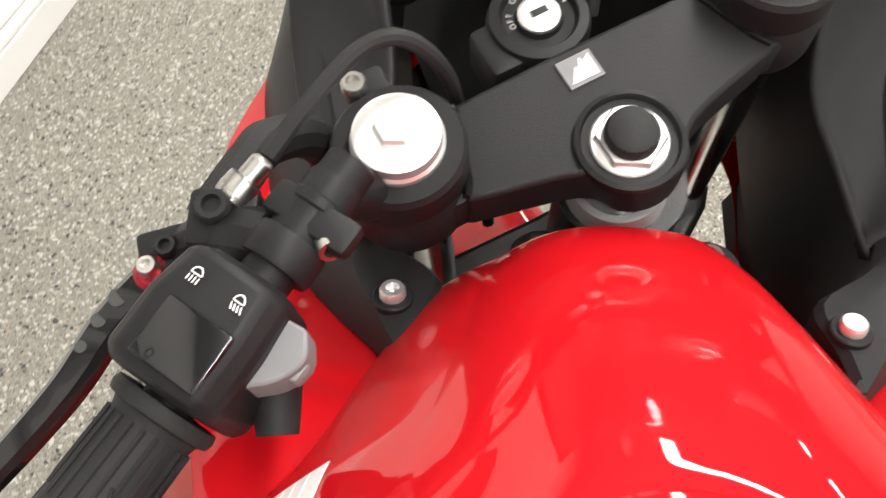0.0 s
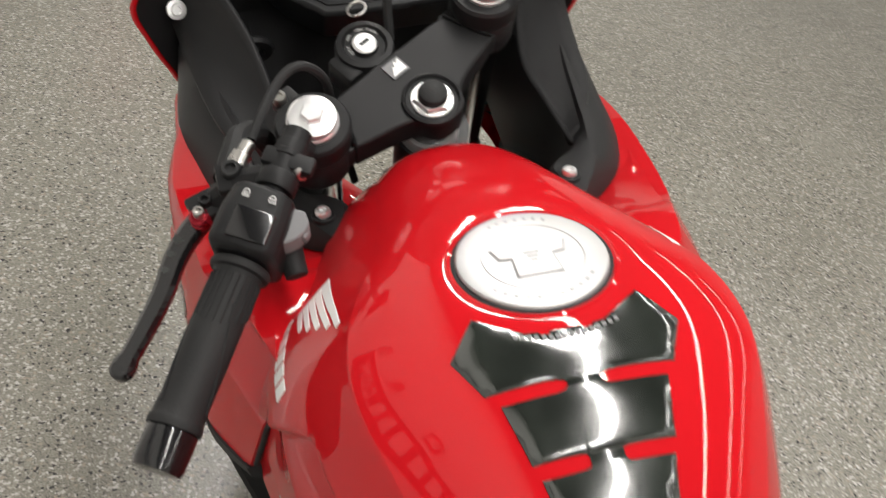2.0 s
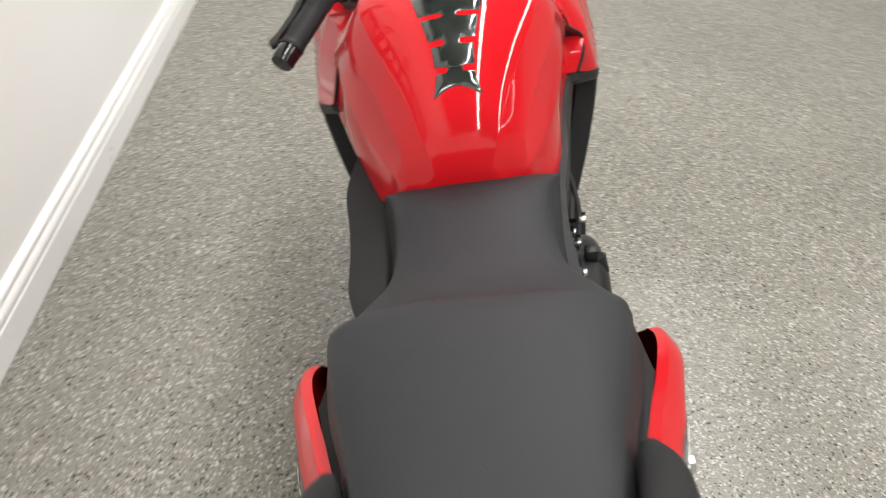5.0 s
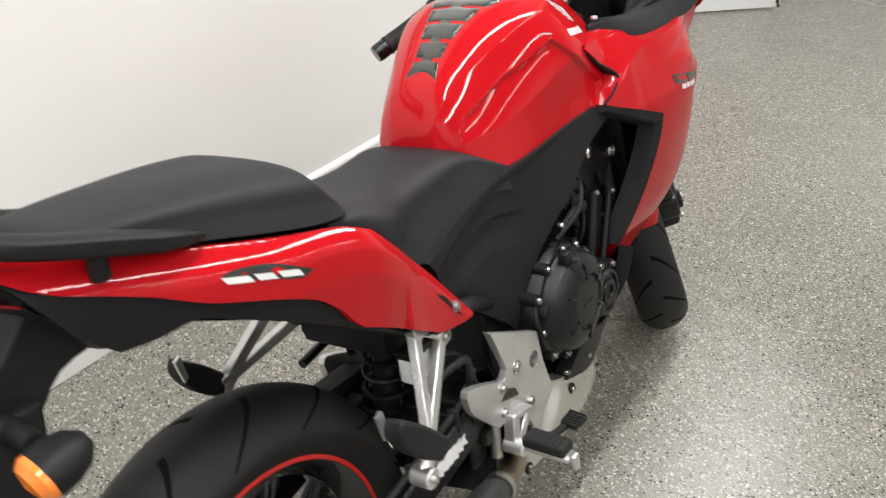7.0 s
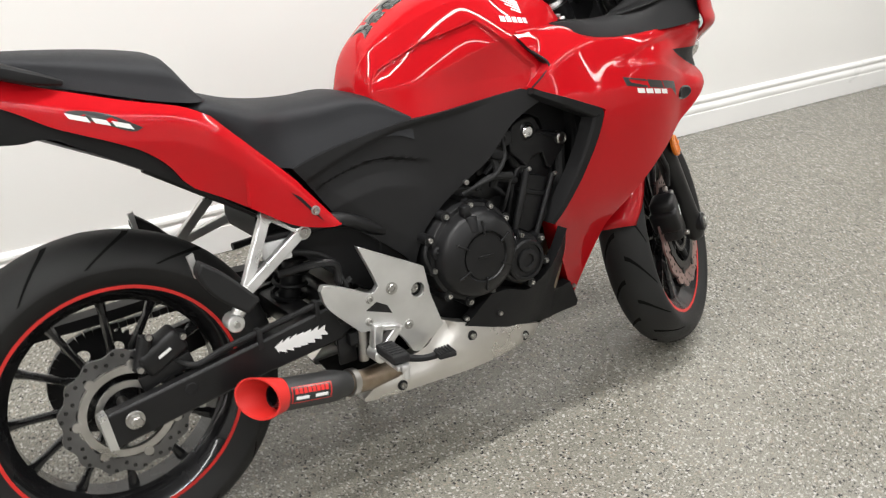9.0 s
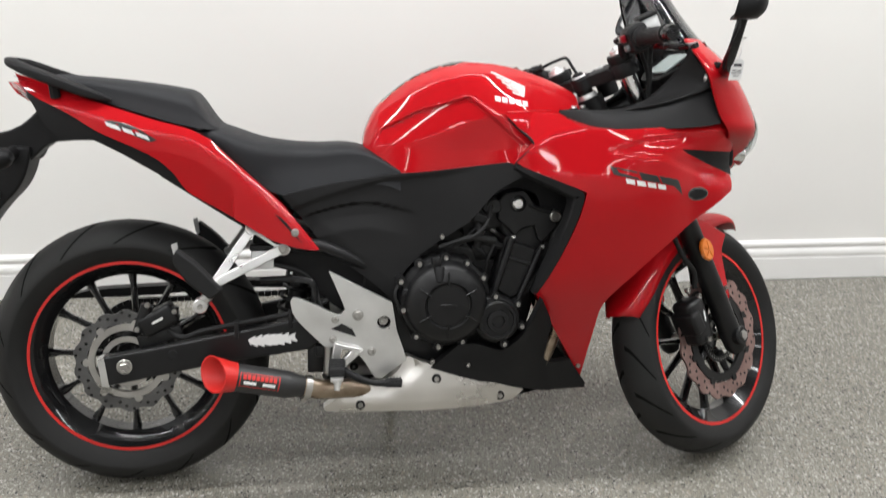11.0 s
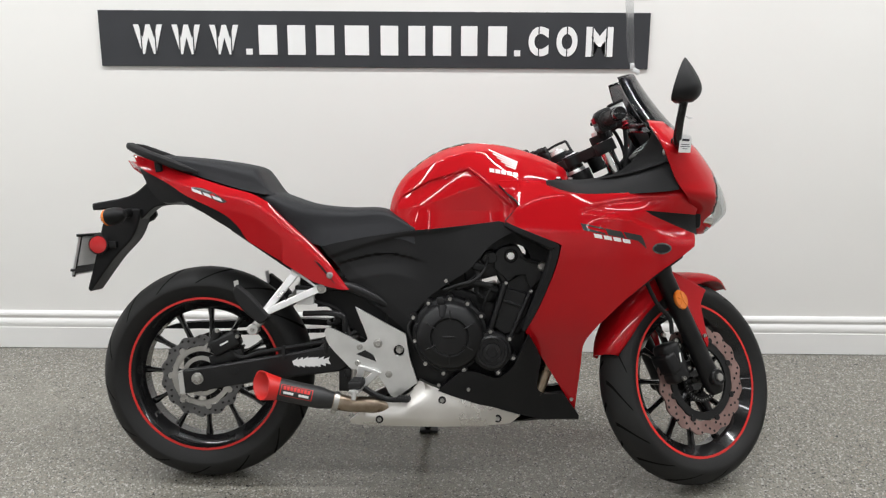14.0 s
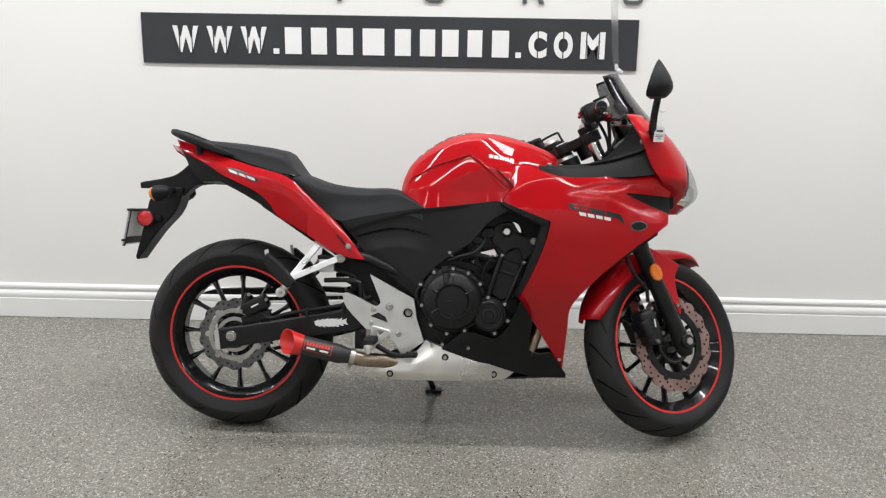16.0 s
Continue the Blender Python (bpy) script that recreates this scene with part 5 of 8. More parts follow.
# foot-rest plates
PLATE = [(0.452, 0.524, 1), (0.594, 0.449, 1), (0.602, 0.40), (0.606, 0.380), (0.628, 0.314, 1), (0.570, 0.272, 1), (0.552, 0.277), (0.536, 0.305), (0.508, 0.338), (0.478, 0.346), (0.441, 0.350, 1), (0.378, 0.417), (0.366, 0.455, 1), (0.378, 0.465), (0.430, 0.443), (0.470, 0.424), (0.484, 0.432), (0.484, 0.446)]
for s in (-1, 1):
    bm = bmesh.new()
    prism(bm, outline(PLATE, 3), s * 0.138, s * 0.152, holes=((0.575, 0.404, 0.0155),))
    plate = bevelled(part("footrest_plate", bm, SILVER, BIKE, "cast aluminium footrest plate"), 0.0045)
    bm = bmesh.new()
    prism(bm, [(0.455, 0.392), (0.480, 0.404), (0.503, 0.391), (0.512, 0.372)], s * 0.1527, s * 0.1515)
    part("lightening_hole", bm, GLOSS_BLACK, plate)
    for x, z, r in ((0.516, 0.423, 0.0095), (0.465, 0.413, 0.0065), (0.460, 0.368, 0.0065), (0.547, 0.337, 0.0075), (0.575, 0.404, 0.008)):
        bolt(plate, (x, s * (0.152 if r != 0.008 else 0.134), z), r, STEEL, (0, s, 0), washer=r * 1.35)
    # hanger and foot peg
    bm = bmesh.new()
    for pts in ([(0.462, 0.364), (0.482, 0.360), (0.470, 0.300), (0.452, 0.302)], [(0.508, 0.352), (0.528, 0.344), (0.474, 0.292), (0.462, 0.304)], [(0.470, 0.362), (0.520, 0.350), (0.518, 0.340), (0.470, 0.350)]):
        prism(bm, pts, s * 0.148, s * 0.170)
    disc(bm, 0.015, s * 0.146, s * 0.186, 20, at_y(0.462, 0, 0.304))
    bevelled(part("peg_hanger", bm, SILVER, plate), 0.003)
    PEG = pose(0.466, s * 0.226, 0.309, 0, 0, s * 3)
    bm = bmesh.new()
    box(bm, (0.028, 0.086, 0.010), PEG, 0.003)
    box(bm, (0.018, 0.014, 0.014), PEG @ pose(0, s * 0.045, 0.001), 0.004)
    peg = part("foot_peg", bm, SILVER, plate)
    bm = bmesh.new()
    box(bm, (0.036, 0.078, 0.020), PEG @ pose(0, -s * 0.002, 0.015), 0.005, 3)
    pad = part("peg_rubber", bm, RUBBER, peg)
    for k in range(6):
        bm = bmesh.new()
        box(bm, (0.030, 0.004, 0.003), PEG @ pose(0, s * (-0.030 + 0.011 * k), 0.0255), 0.001, 1)
        part("peg_rib", bm, RUBBER, peg)
    bm = bmesh.new()
    tube(bm, [(0.466, s * 0.271, 0.308), (0.464, s * 0.275, 0.289)], [0.008, 0.006], 10)
    part("feeler", bm, SILVER, peg)
    # pedal
    bm = bmesh.new()
    tube(bm, [(0.480, s * 0.168, 0.300), (0.510, s * 0.178, 0.285), (0.550, s * 0.190, 0.274), (0.585, s * 0.200, 0.276)], [0.009, 0.008, 0.007, 0.008], 10)
    pedal = part("foot_pedal", bm, BLACK_PLASTIC, BIKE)
    bm = bmesh.new()
    box(bm, (0.038, 0.034, 0.012), pose(0.592, s * 0.208, 0.279, 0, 0, s * 8), 0.003)
    for k in range(5):
        box(bm, (0.003, 0.032, 0.003), pose(0.578 + 0.007 * k, s * 0.208, 0.286, 0, 0, s * 8))
    part("pedal_rubber", bm, RUBBER, pedal)
# brake master cylinder and linkage behind the plate
bm = bmesh.new()
tube(bm, [(0.452, -0.135, 0.375), (0.447, -0.135, 0.285)], 0.0105, 12)
master = part("brake_master_cylinder", bm, STEEL, BIKE, "small bare metal rear brake master cylinder")
bm = bmesh.new()
box(bm, (0.026, 0.026, 0.028), pose(0.434, -0.125, 0.335), 0.004)
box(bm, (0.040, 0.010, 0.070), pose(0.422, -0.115, 0.315), 0.004)
part("cylinder_mount", bm, ENGINE, master)

# pillion brackets with folded pegs
for s in (-1, 1):
    bm = bmesh.new()
    for a, b in (((0.287, 0.623), (0.206, 0.510)), ((0.353, 0.575), (0.206, 0.510)), ((0.287, 0.623), (0.353, 0.575))):
        d = (Vector(b) - Vector(a)).normalized()
        n = Vector((-d.y, d.x)) * (0.0105 if b == (0.206, 0.510) else 0.009)
        pts = [(a[0] + n.x, a[1] + n.y), (b[0] + n.x * 0.9, b[1] + n.y * 0.9), (b[0] - n.x * 0.9, b[1] - n.y * 0.9), (a[0] - n.x, a[1] - n.y)]
        prism(bm, pts, s * 0.122, s * 0.138)
    for x, z, r in ((0.287, 0.623, 0.016), (0.353, 0.575, 0.016), (0.206, 0.510, 0.014)):
        disc(bm, r, s * 0.120, s * 0.140, 20, at_y(x, 0, z))
    for v in bm.verts:  # the arms splay outwards to the peg
        f = ((0.320 - v.co.x) * 0.114 + (0.599 - v.co.z) * 0.089) / 0.0209
        v.co.y += s * 0.066 * max(0.0, min(1.1, f))
    br = bevelled(part("pillion_bracket", bm, SILVER, BIKE, "forked cast aluminium pillion footrest bracket"), 0.002)
    for x, z in ((0.287, 0.623), (0.353, 0.575)):
        bolt(br, (x, s * 0.140, z), 0.0085, STEEL, (0, s, 0), washer=0.0125)
    bm = bmesh.new()
    tube(bm, [(0.210, s * 0.198, 0.508), (0.194, s * 0.200, 0.486), (0.178, s * 0.198, 0.468)], [0.013, 0.012, 0.012], 12)
    disc(bm, 0.0155, s * 0.184, s * 0.216, 20, at_y(0.178, 0, 0.466), 0.002)
    knuckle = part("peg_knuckle", bm, SILVER, br)
    bolt(knuckle, (0.178, s * 0.216, 0.466), 0.006, STEEL, (0, s, 0))
    bm = bmesh.new()
    prism(bm, outline([(0.226, 0.500, 1), (0.176, 0.556), (0.134, 0.590, 1), (0.126, 0.566), (0.150, 0.522), (0.200, 0.480, 1)], 3), s * 0.190, s * 0.222)
    wedge = bevelled(part("folding_peg", bm, RUBBER, br), 0.005)
    bm = bmesh.new()
    prism(bm, [(0.120, 0.596), (0.132, 0.600), (0.136, 0.562), (0.128, 0.556)], s * 0.186, s * 0.192)
    part("peg_edge", bm, SILVER, wedge)
bm = bmesh.new()
box(bm, (0.050, 0.03, 0.042), pose(0.306, -0.115, 0.548), 0.005)
res = part("brake_reservoir", bm, CLEAR, BIKE, "translucent white rear brake fluid reservoir")
bm = bmesh.new()
box(bm, (0.055, 0.034, 0.012), pose(0.306, -0.115, 0.575), 0.003)
part("reservoir_cap", bm, BLACK_PLASTIC, res)
bm = bmesh.new()
tube(bm, [(0.33, -0.11, 0.535), (0.40, -0.115, 0.51), (0.43, -0.12, 0.45), (0.445, -0.13, 0.39)], 0.0055, 8)
part("reservoir_hose", bm, RUBBER, res)

# swingarm
ARM = [(-0.045, 0.334), (0.043, 0.348), (0.199, 0.376), (0.340, 0.402), (0.420, 0.418), (0.452, 0.40), (0.445, 0.362), (0.407, 0.338), (0.199, 0.310), (0.05, 0.283), (-0.040, 0.266)]
for s in (-1, 1):
    bm = bmesh.new()
    prism(bm, ARM, s * 0.100, s * 0.128)
    arm = bevelled(part("swingarm_beam", bm, ENGINE, BIKE, "black box-section swingarm beam"), 0.005)
    bm = bmesh.new()
    prism(bm, [(-0.058, 0.330), (-0.044, 0.336), (-0.035, 0.266), (-0.050, 0.268)], s * 0.100, s * 0.129)
    part("end_cap", bm, SILVER, arm)
    bm = bmesh.new()
    disc(bm, 0.017, s * 0.128, s * 0.133, 24, at_y(0, 0, 0.312), 0.001)
    disc(bm, 0.0115, s * 0.131, s * 0.146, 6, at_y(0, 0, 0.312), 0.0015)
    part("axle_nut", bm, STEEL, arm)
    bm = bmesh.new()
    disc(bm, 0.012, s * 0.126, s * 0.1295, 20, at_y(0.105, 0, 0.335), 0.001)
    part("plug", bm, BLACK_PLASTIC, arm)
bm = bmesh.new()
tube(bm, [(0.0, -0.13, 0.312), (0.0, 0.13, 0.312)], 0.010, 14)
part("rear_axle", bm, STEEL, BIKE)
bm = bmesh.new()
box(bm, (0.05, 0.21, 0.05), pose(0.36, 0, 0.375, 0, -10, 0), 0.008)
tube(bm, [(0.43, -0.13, 0.39), (0.43, 0.13, 0.39)], 0.028, 18)
part("swingarm_cross_tube", bm, ENGINE, BIKE)
bm = bmesh.new()
tube(bm, [(0.07, -0.085, 0.405), (0.12, -0.112, 0.372), (0.18, -0.118, 0.388), (0.30, -0.120, 0.410), (0.40, -0.122, 0.430), (0.45, -0.11, 0.45)], 0.006, 10)
for x, z in ((0.245, 0.40), (0.365, 0.422)):
    box(bm, (0.010, 0.020, 0.040), pose(x, -0.120, z - 0.012), 0.002)
part("rear_brake_hose", bm, RUBBER, BIKE)
# pale flash sticker on the swingarm: one ragged shape
bm = bmesh.new()
top, low = [], []
for k in range(15):
    f = k / 14
    x = 0.274 + 0.104 * f
    bulge = math.sin(math.pi * min(1, 0.12 + 0.8 * f)) ** 0.5
    jag = 0.004 * (1 if k % 2 else -1) * (0.4 if 5 < k < 10 else 1)
    top.append((x + (0.006 if k % 2 else -0.004), 0.362 + 0.012 * bulge + jag + 0.006 * f))
    low.append((x + (-0.005 if k % 2 else 0.003), 0.362 - 0.014 * bulge + jag * 0.8 + 0.006 * f))
prism(bm, top + low[::-1], -0.1292, -0.1283)
part("swingarm_sticker", bm, WHITE_DECAL, BIKE, "pale flash sticker")

# rear disc, caliper, sprocket, chain
def wave_disc(r_out, r_in, lobes, y, m, mat, parent, holes, carrier_mat, carrier_r, label=""):
    n = lobes * 12
    outer = [((r_out - 0.0075 * (0.5 + 0.5 * math.cos(2 * math.pi * k * lobes / n))) * math.cos(2 * math.pi * k / n), (r_out - 0.0075 * (0.5 + 0.5 * math.cos(2 * math.pi * k * lobes / n))) * math.sin(2 * math.pi * k / n)) for k in range(n)]
    inner = [((r_in - 0.003 * (0.5 + 0.5 * math.cos(2 * math.pi * k * lobes / n))) * math.cos(2 * math.pi * k / n), (r_in - 0.003 * (0.5 + 0.5 * math.cos(2 * math.pi * k * lobes / n))) * math.sin(2 * math.pi * k / n)) for k in range(n)]
    bm = bmesh.new()
    rings = [[bm.verts.new(m @ Vector((x, yy, z))) for x, z in pts] for pts, yy in ((outer, y - 0.0025), (outer, y + 0.0025), (inner, y + 0.0025), (inner, y - 0.0025))]
    for i in range(4):
        a, b = rings[i], rings[(i + 1) % 4]
        for k in range(n):
            bm.faces.new((a[k], a[(k + 1) % n], b[(k + 1) % n], b[k]))
    d = part("brake_disc", bm, mat, parent, label)
    bm = bmesh.new()
    for k in range(holes):
        a = 2 * math.pi * k / holes
        r = r_in + (r_out - r_in) * (0.28, 0.55, 0.78)[k % 3]
        disc(bm, 0.0038, y - 0.0029, y + 0.0029, 8, m @ at_y(r * math.cos(a), 0, r * math.sin(a)))
    part("drilling", bm, GLOSS_BLACK, d)
    bm = bmesh.new()
    lathe(bm, [(carrier_r, y - 0.004), (r_in - 0.004, y - 0.004), (r_in - 0.004, y + 0.004), (carrier_r, y + 0.004)], 48, m)
    for k in range(lobes // 2):
        a = 2 * math.pi * (k + 0.5) / (lobes // 2)
        disc(bm, 0.009, y - 0.006, y + 0.006, 12, m @ at_y((r_in - 0.001) * math.cos(a), 0, (r_in - 0.001) * math.sin(a)))
    part("disc_carrier", bm, carrier_mat, d)
    return d


wave_disc(0.120, 0.090, 14, -0.085, REAR_M, DISC_STEEL, rear_wheel, 42, STEEL, 0.072, "steel wave brake disc")
bm = bmesh.new()
lathe(bm, [(0.046, -0.090), (0.058, -0.090), (0.058, -0.086), (0.046, -0.086)], 40, REAR_M)
part("sensor_ring", bm, STEEL, rear_wheel)
cal = bmesh.new()
box(cal, (0.085, 0.050, 0.048), pose(0.072, -0.092, 0.410, 0, -28, 0), 0.010, 3)
tube(cal, [(0.030, -0.10, 0.385), (0.050, -0.10, 0.445)], 0.014, 12)
tube(cal, [(0.100, -0.10, 0.400), (0.108, -0.10, 0.440)], 0.011, 12)
box(cal, (0.10, 0.012, 0.030), pose(0.075, -0.098, 0.370, 0, -15, 0), 0.004)
rc = part("rear_caliper", cal, ENGINE, BIKE)
bm = bmesh.new()
box(bm, (0.026, 0.001, 0.005), pose(0.073, -0.1178, 0.412, 0, -28, 0))
part("caliper_mark", bm, WHITE_DECAL, rc)
for x, z in ((0.028, 0.392), (0.052, 0.447), (0.110, 0.432)):
    bolt(rc, (x, -0.112, z), 0.006, STEEL)
n = 41
teeth = []
for k in range(n * 4):
    a = 2 * math.pi * k / (n * 4)
    r = 0.098 + (0.006 if k % 4 in (1, 2) else -0.002)
    teeth.append((r * math.cos(a), r * math.sin(a)))
bm = bmesh.new()
prism(bm, teeth, 0.082, 0.088, REAR_M, holes=[(0.064 * math.cos(k * math.pi / 3), 0.064 * math.sin(k * math.pi / 3), 0.014) for k in range(6)])
part("sprocket", bm, ENGINE, rear_wheel)
# chain: a closed run of links round both sprockets
path = []
R1, R2, c1, c2 = 0.100, 0.038, Vector((0, 0.312)), Vector((0.545, 0.395))
for k in range(40):
    a = math.radians(98 + 164 * k / 39)
    path.append(c1 + R1 * Vector((math.cos(a), math.sin(a))))
for k in range(60):
    path.append(path[39].lerp(c2 + R2 * Vector((math.cos(math.radians(262)), math.sin(math.radians(262)))), (k + 1) / 61))
for k in range(16):
    a = math.radians(262 + 196 * k / 15)
    path.append(c2 + R2 * Vector((math.cos(a), math.sin(a))))
last = path[-1]
for k in range(60):
    path.append(last.lerp(path[0], (k + 1) / 61))
bm = bmesh.new()
total, acc = [], 0.0
for a, b in zip(path, path[1:] + path[:1]):
    total.append(acc)
    acc += (b - a).length
links = int(acc / 0.0159)
for k in range(links):
    d = acc * k / links
    i = max(j for j in range(len(total)) if total[j] <= d)
    a, b = path[i], path[(i + 1) % len(path)]
    t = (b - a).normalized()
    p = a + t * (d - total[i])
    box(bm, (0.0148, 0.010 if k % 2 else 0.015, 0.0125), Matrix.Translation((p.x, 0.085, p.y)) @ Matrix.Rotation(-math.atan2(t.y, t.x), 4, "Y"))
part("drive_chain", bm, ENGINE, BIKE)
bm = bmesh.new()
prism(bm, outline([(-0.165, 0.428, 1), (-0.10, 0.445), (0.05, 0.452), (0.25, 0.462), (0.38, 0.455), (0.38, 0.44, 1), (0.2, 0.445), (0.05, 0.430), (-0.155, 0.426)], 3), 0.066, 0.106)
part("chain_guard", bm, BLACK_PLASTIC, BIKE)

# exhaust
AX0, AX1 = Vector((0.388, -0.165, 0.264)), Vector((0.165, -0.205, 0.318))
d = (AX1 - AX0).normalized()
turn = Matrix.Translation(AX0) @ Vector((0, 1, 0)).rotation_difference(d).to_matrix().to_4x4()
L = (AX1 - AX0).length
bm = bmesh.new()
lathe(bm, [(0.0225, -0.004), (0.0245, 0.0), (0.026, 0.012), (0.0295, 0.026), (0.0308, 0.036), (0.0308, L * 0.66), (0.0285, L * 0.66), (0.0225, 0.03)], 40, turn)
muffler = part("muffler", bm, grain(material("muffler_black", (0.02, 0.02, 0.02), 0.45), (0.017, 0.017, 0.017), (0.024, 0.024, 0.024), 25.0, 0.2, 500, (0.4, 0.52), distance=0.0004), BIKE, "short matte black muffler with a red slash-cut tip")
# slash-cut tip: its mouth faces outwards and back
bm = bmesh.new()
inv = turn.inverted()
mouth_n = (inv.to_3x3() @ Vector((-0.74, -0.64, 0.14))).normalized()
mouth_c = Vector((0, L * 0.85, 0))
rings = []
for r, mode in ((0.0318, 0), (0.0400, 1), (0.0368, 1), (0.026, 2)):
    ring = []
    for k in range(48):
        a = 2 * math.pi * k / 48
        x, z = r * math.cos(a), r * math.sin(a)
        y = {0: L * 0.64, 1: mouth_c.y - (mouth_n.x * x + mouth_n.z * z) / mouth_n.y, 2: L * 0.66}[mode]
        ring.append(bm.verts.new(turn @ Vector((x, max(y, L * 0.67) if mode == 1 else y, z))))
    rings.append(ring)
for a, b in zip(rings, rings[1:]):
    for k in range(48):
        bm.faces.new((a[k], a[(k + 1) % 48], b[(k + 1) % 48], b[k]))
part("exhaust_tip", bm, BRIGHT_RED, muffler, "bright red slash-cut exhaust tip", 50)
bm = bmesh.new()
lathe(bm, [(0.0295, L * 0.665), (0.0295, L * 0.672), (0.020, L * 0.675), (0.020, L * 0.72), (0.018, L * 0.72), (0.018, L * 0.6), (0.026, L * 0.6)], 32, turn)
part("inner_pipe", bm, GLOSS_BLACK, muffler)
# label plate wrapped on the outer side of the muffler: red ground, plain bars
def wrap_plate(y0, y1, a0, a1, r, mat, name, parent):
    bm = bmesh.new()
    rows = []
    for i in range(5):
        y = y0 + (y1 - y0) * i / 4
        rows.append([turn @ Vector((r * math.cos(a0 + (a1 - a0) * k / 12), y, r * math.sin(a0 + (a1 - a0) * k / 12))) for k in range(13)])
    return part(name, loft(rows), mat, parent)


out_dir = inv.to_3x3() @ Vector((0, -1, 0.25))
ac = math.atan2(out_dir.z, out_dir.x)
wrap_plate(L * 0.24, L * 0.62, ac - 0.50, ac + 0.50, 0.0312, BRIGHT_RED, "label_edge", muffler)
lp = wrap_plate(L * 0.25, L * 0.61, ac - 0.45, ac + 0.45, 0.0315, BLACK_DECAL, "label_plate", muffler)
up = 1 if math.sin(ac + 0.3) > math.sin(ac - 0.3) else -1
for k in range(8):
    y = L * (0.272 + 0.041 * k)
    wrap_plate(y, y + L * 0.031, ac + up * 0.04, ac + up * 0.38, 0.0318, BRIGHT_RED, "label_bar", lp)
for y0, y1 in ((0.28, 0.40), (0.46, 0.58)):
    wrap_plate(L * y0, L * y1, ac - up * 0.30, ac - up * 0.10, 0.0318, WHITE_DECAL, "label_bar", lp)
bm = bmesh.new()
lathe(bm, [(0.0235, -0.020), (0.0275, -0.020), (0.0275, -0.006), (0.0235, -0.006)], 28, turn)
box(bm, (0.012, 0.014, 0.014), turn @ pose(0, -0.013, -0.031), 0.002)
part("pipe_clamp", bm, STEEL, muffler)
bm = bmesh.new()
tube(bm, [AX0 + d * 0.002, AX0 - d * 0.05, (0.50, -0.135, 0.246), (0.60, -0.09, 0.225), (0.72, -0.04, 0.205)], 0.0225, 20)
part("link_pipe", bm, HEATED, muffler, "heat-tinted link pipe")

# side stand
bm = bmesh.new()
tube(bm, [(0.600, 0.105, 0.265), (0.612, 0.17, 0.20), (0.630, 0.268, 0.105), (0.638, 0.296, 0.078)], [0.013, 0.012, 0.011, 0.011], 12)
stand_leg = part("side_stand", bm, ENGINE, BIKE)
bm = bmesh.new()
lean_back = Matrix.Rotation(radians(LEAN), 4, "X")
box(bm, (0.060, 0.042, 0.010), Matrix.Translation((0.640, 0.3035, 0.0705)) @ lean_back, 0.003)
part("stand_foot", bm, ENGINE, stand_leg)


# ---- fork, bars and cockpit, in the steering frame: forward, left, up along the steering axis ----
STF = STEER @ Matrix.Translation(STEM) @ Matrix(((math.cos(radians(RAKE)), 0, -math.sin(radians(RAKE)), 0), (0, 1, 0, 0), (math.sin(radians(RAKE)), 0, math.cos(radians(RAKE)), 0), (0, 0, 0, 1)))
# plates are drawn with (forward, left) outlines; this turns prism's (x, y, z) into (forward, up, left)
FLAT = STF @ Matrix(((1, 0, 0, 0), (0, 0, 1, 0), (0, 1, 0, 0), (0, 0, 0, 1)))
FORK_F, FORK_Y = 0.040, 0.1015

# top clamp
TOP = [(0.010, 0.084, 1), (0.018, 0.079, 1), (0.057, 0.066, 1), (0.058, 0.0), (0.057, -0.066, 1), (0.018, -0.079, 1), (0.010, -0.084, 1), (-0.004, -0.030), (-0.020, -0.016), (-0.025, 0.0), (-0.020, 0.016), (-0.004, 0.030)]
bm = bmesh.new()
prism(bm, outline(TOP, 4), -0.030, 0.0, FLAT)
clamp = bevelled(part("top_clamp", bm, BLACK_PLASTIC, BIKE, "satin black top fork clamp with a bolted cover"), 0.0025)
for s in (-1, 1):
    bm = bmesh.new()
    lathe(bm, [(0.0205, -0.034), (0.030, -0.034), (0.031, -0.030), (0.031, -0.004), (0.029, 0.0), (0.0205, 0.0)], 36, STF @ Matrix(((1, 0, 0, FORK_F), (0, 0, 1, s * FORK_Y), (0, 1, 0, 0), (0, 0, 0, 1))))
    box(bm, (0.05, 0.03, 0.028), STF @ pose(0.036, s * 0.078, -0.017), 0.003)
    part("fork_boss", bm, BLACK_PLASTIC, clamp)
    # thin seam between cover and boss
    bm = bmesh.new()
    tube(bm, [(0.012, s * 0.0825, 0.0005), (0.020, s * 0.078, 0.0005), (0.056, s * 0.0665, 0.0005)], 0.0014, 6, smooth=False, m=STF)
    part("seam", bm, GLOSS_BLACK, clamp)
# badge plate with a plain light triangle
bm = bmesh.new()
prism(bm, [(0.036, 0.0135), (0.036, -0.0050), (0.052, -0.0050), (0.052, 0.0135)], -0.0005, 0.0012, FLAT)
badge = part("badge", bm, GREY_SWITCH, clamp, "small silver badge")
bm = bmesh.new()
prism(bm, [(0.038, 0.0115), (0.038, -0.003), (0.050, -0.003), (0.047, 0.001), (0.0495, 0.002), (0.044, 0.005), (0.046, 0.006)], 0.0012, 0.0017, FLAT)
part("badge_mark", bm, WHITE_DECAL, badge)
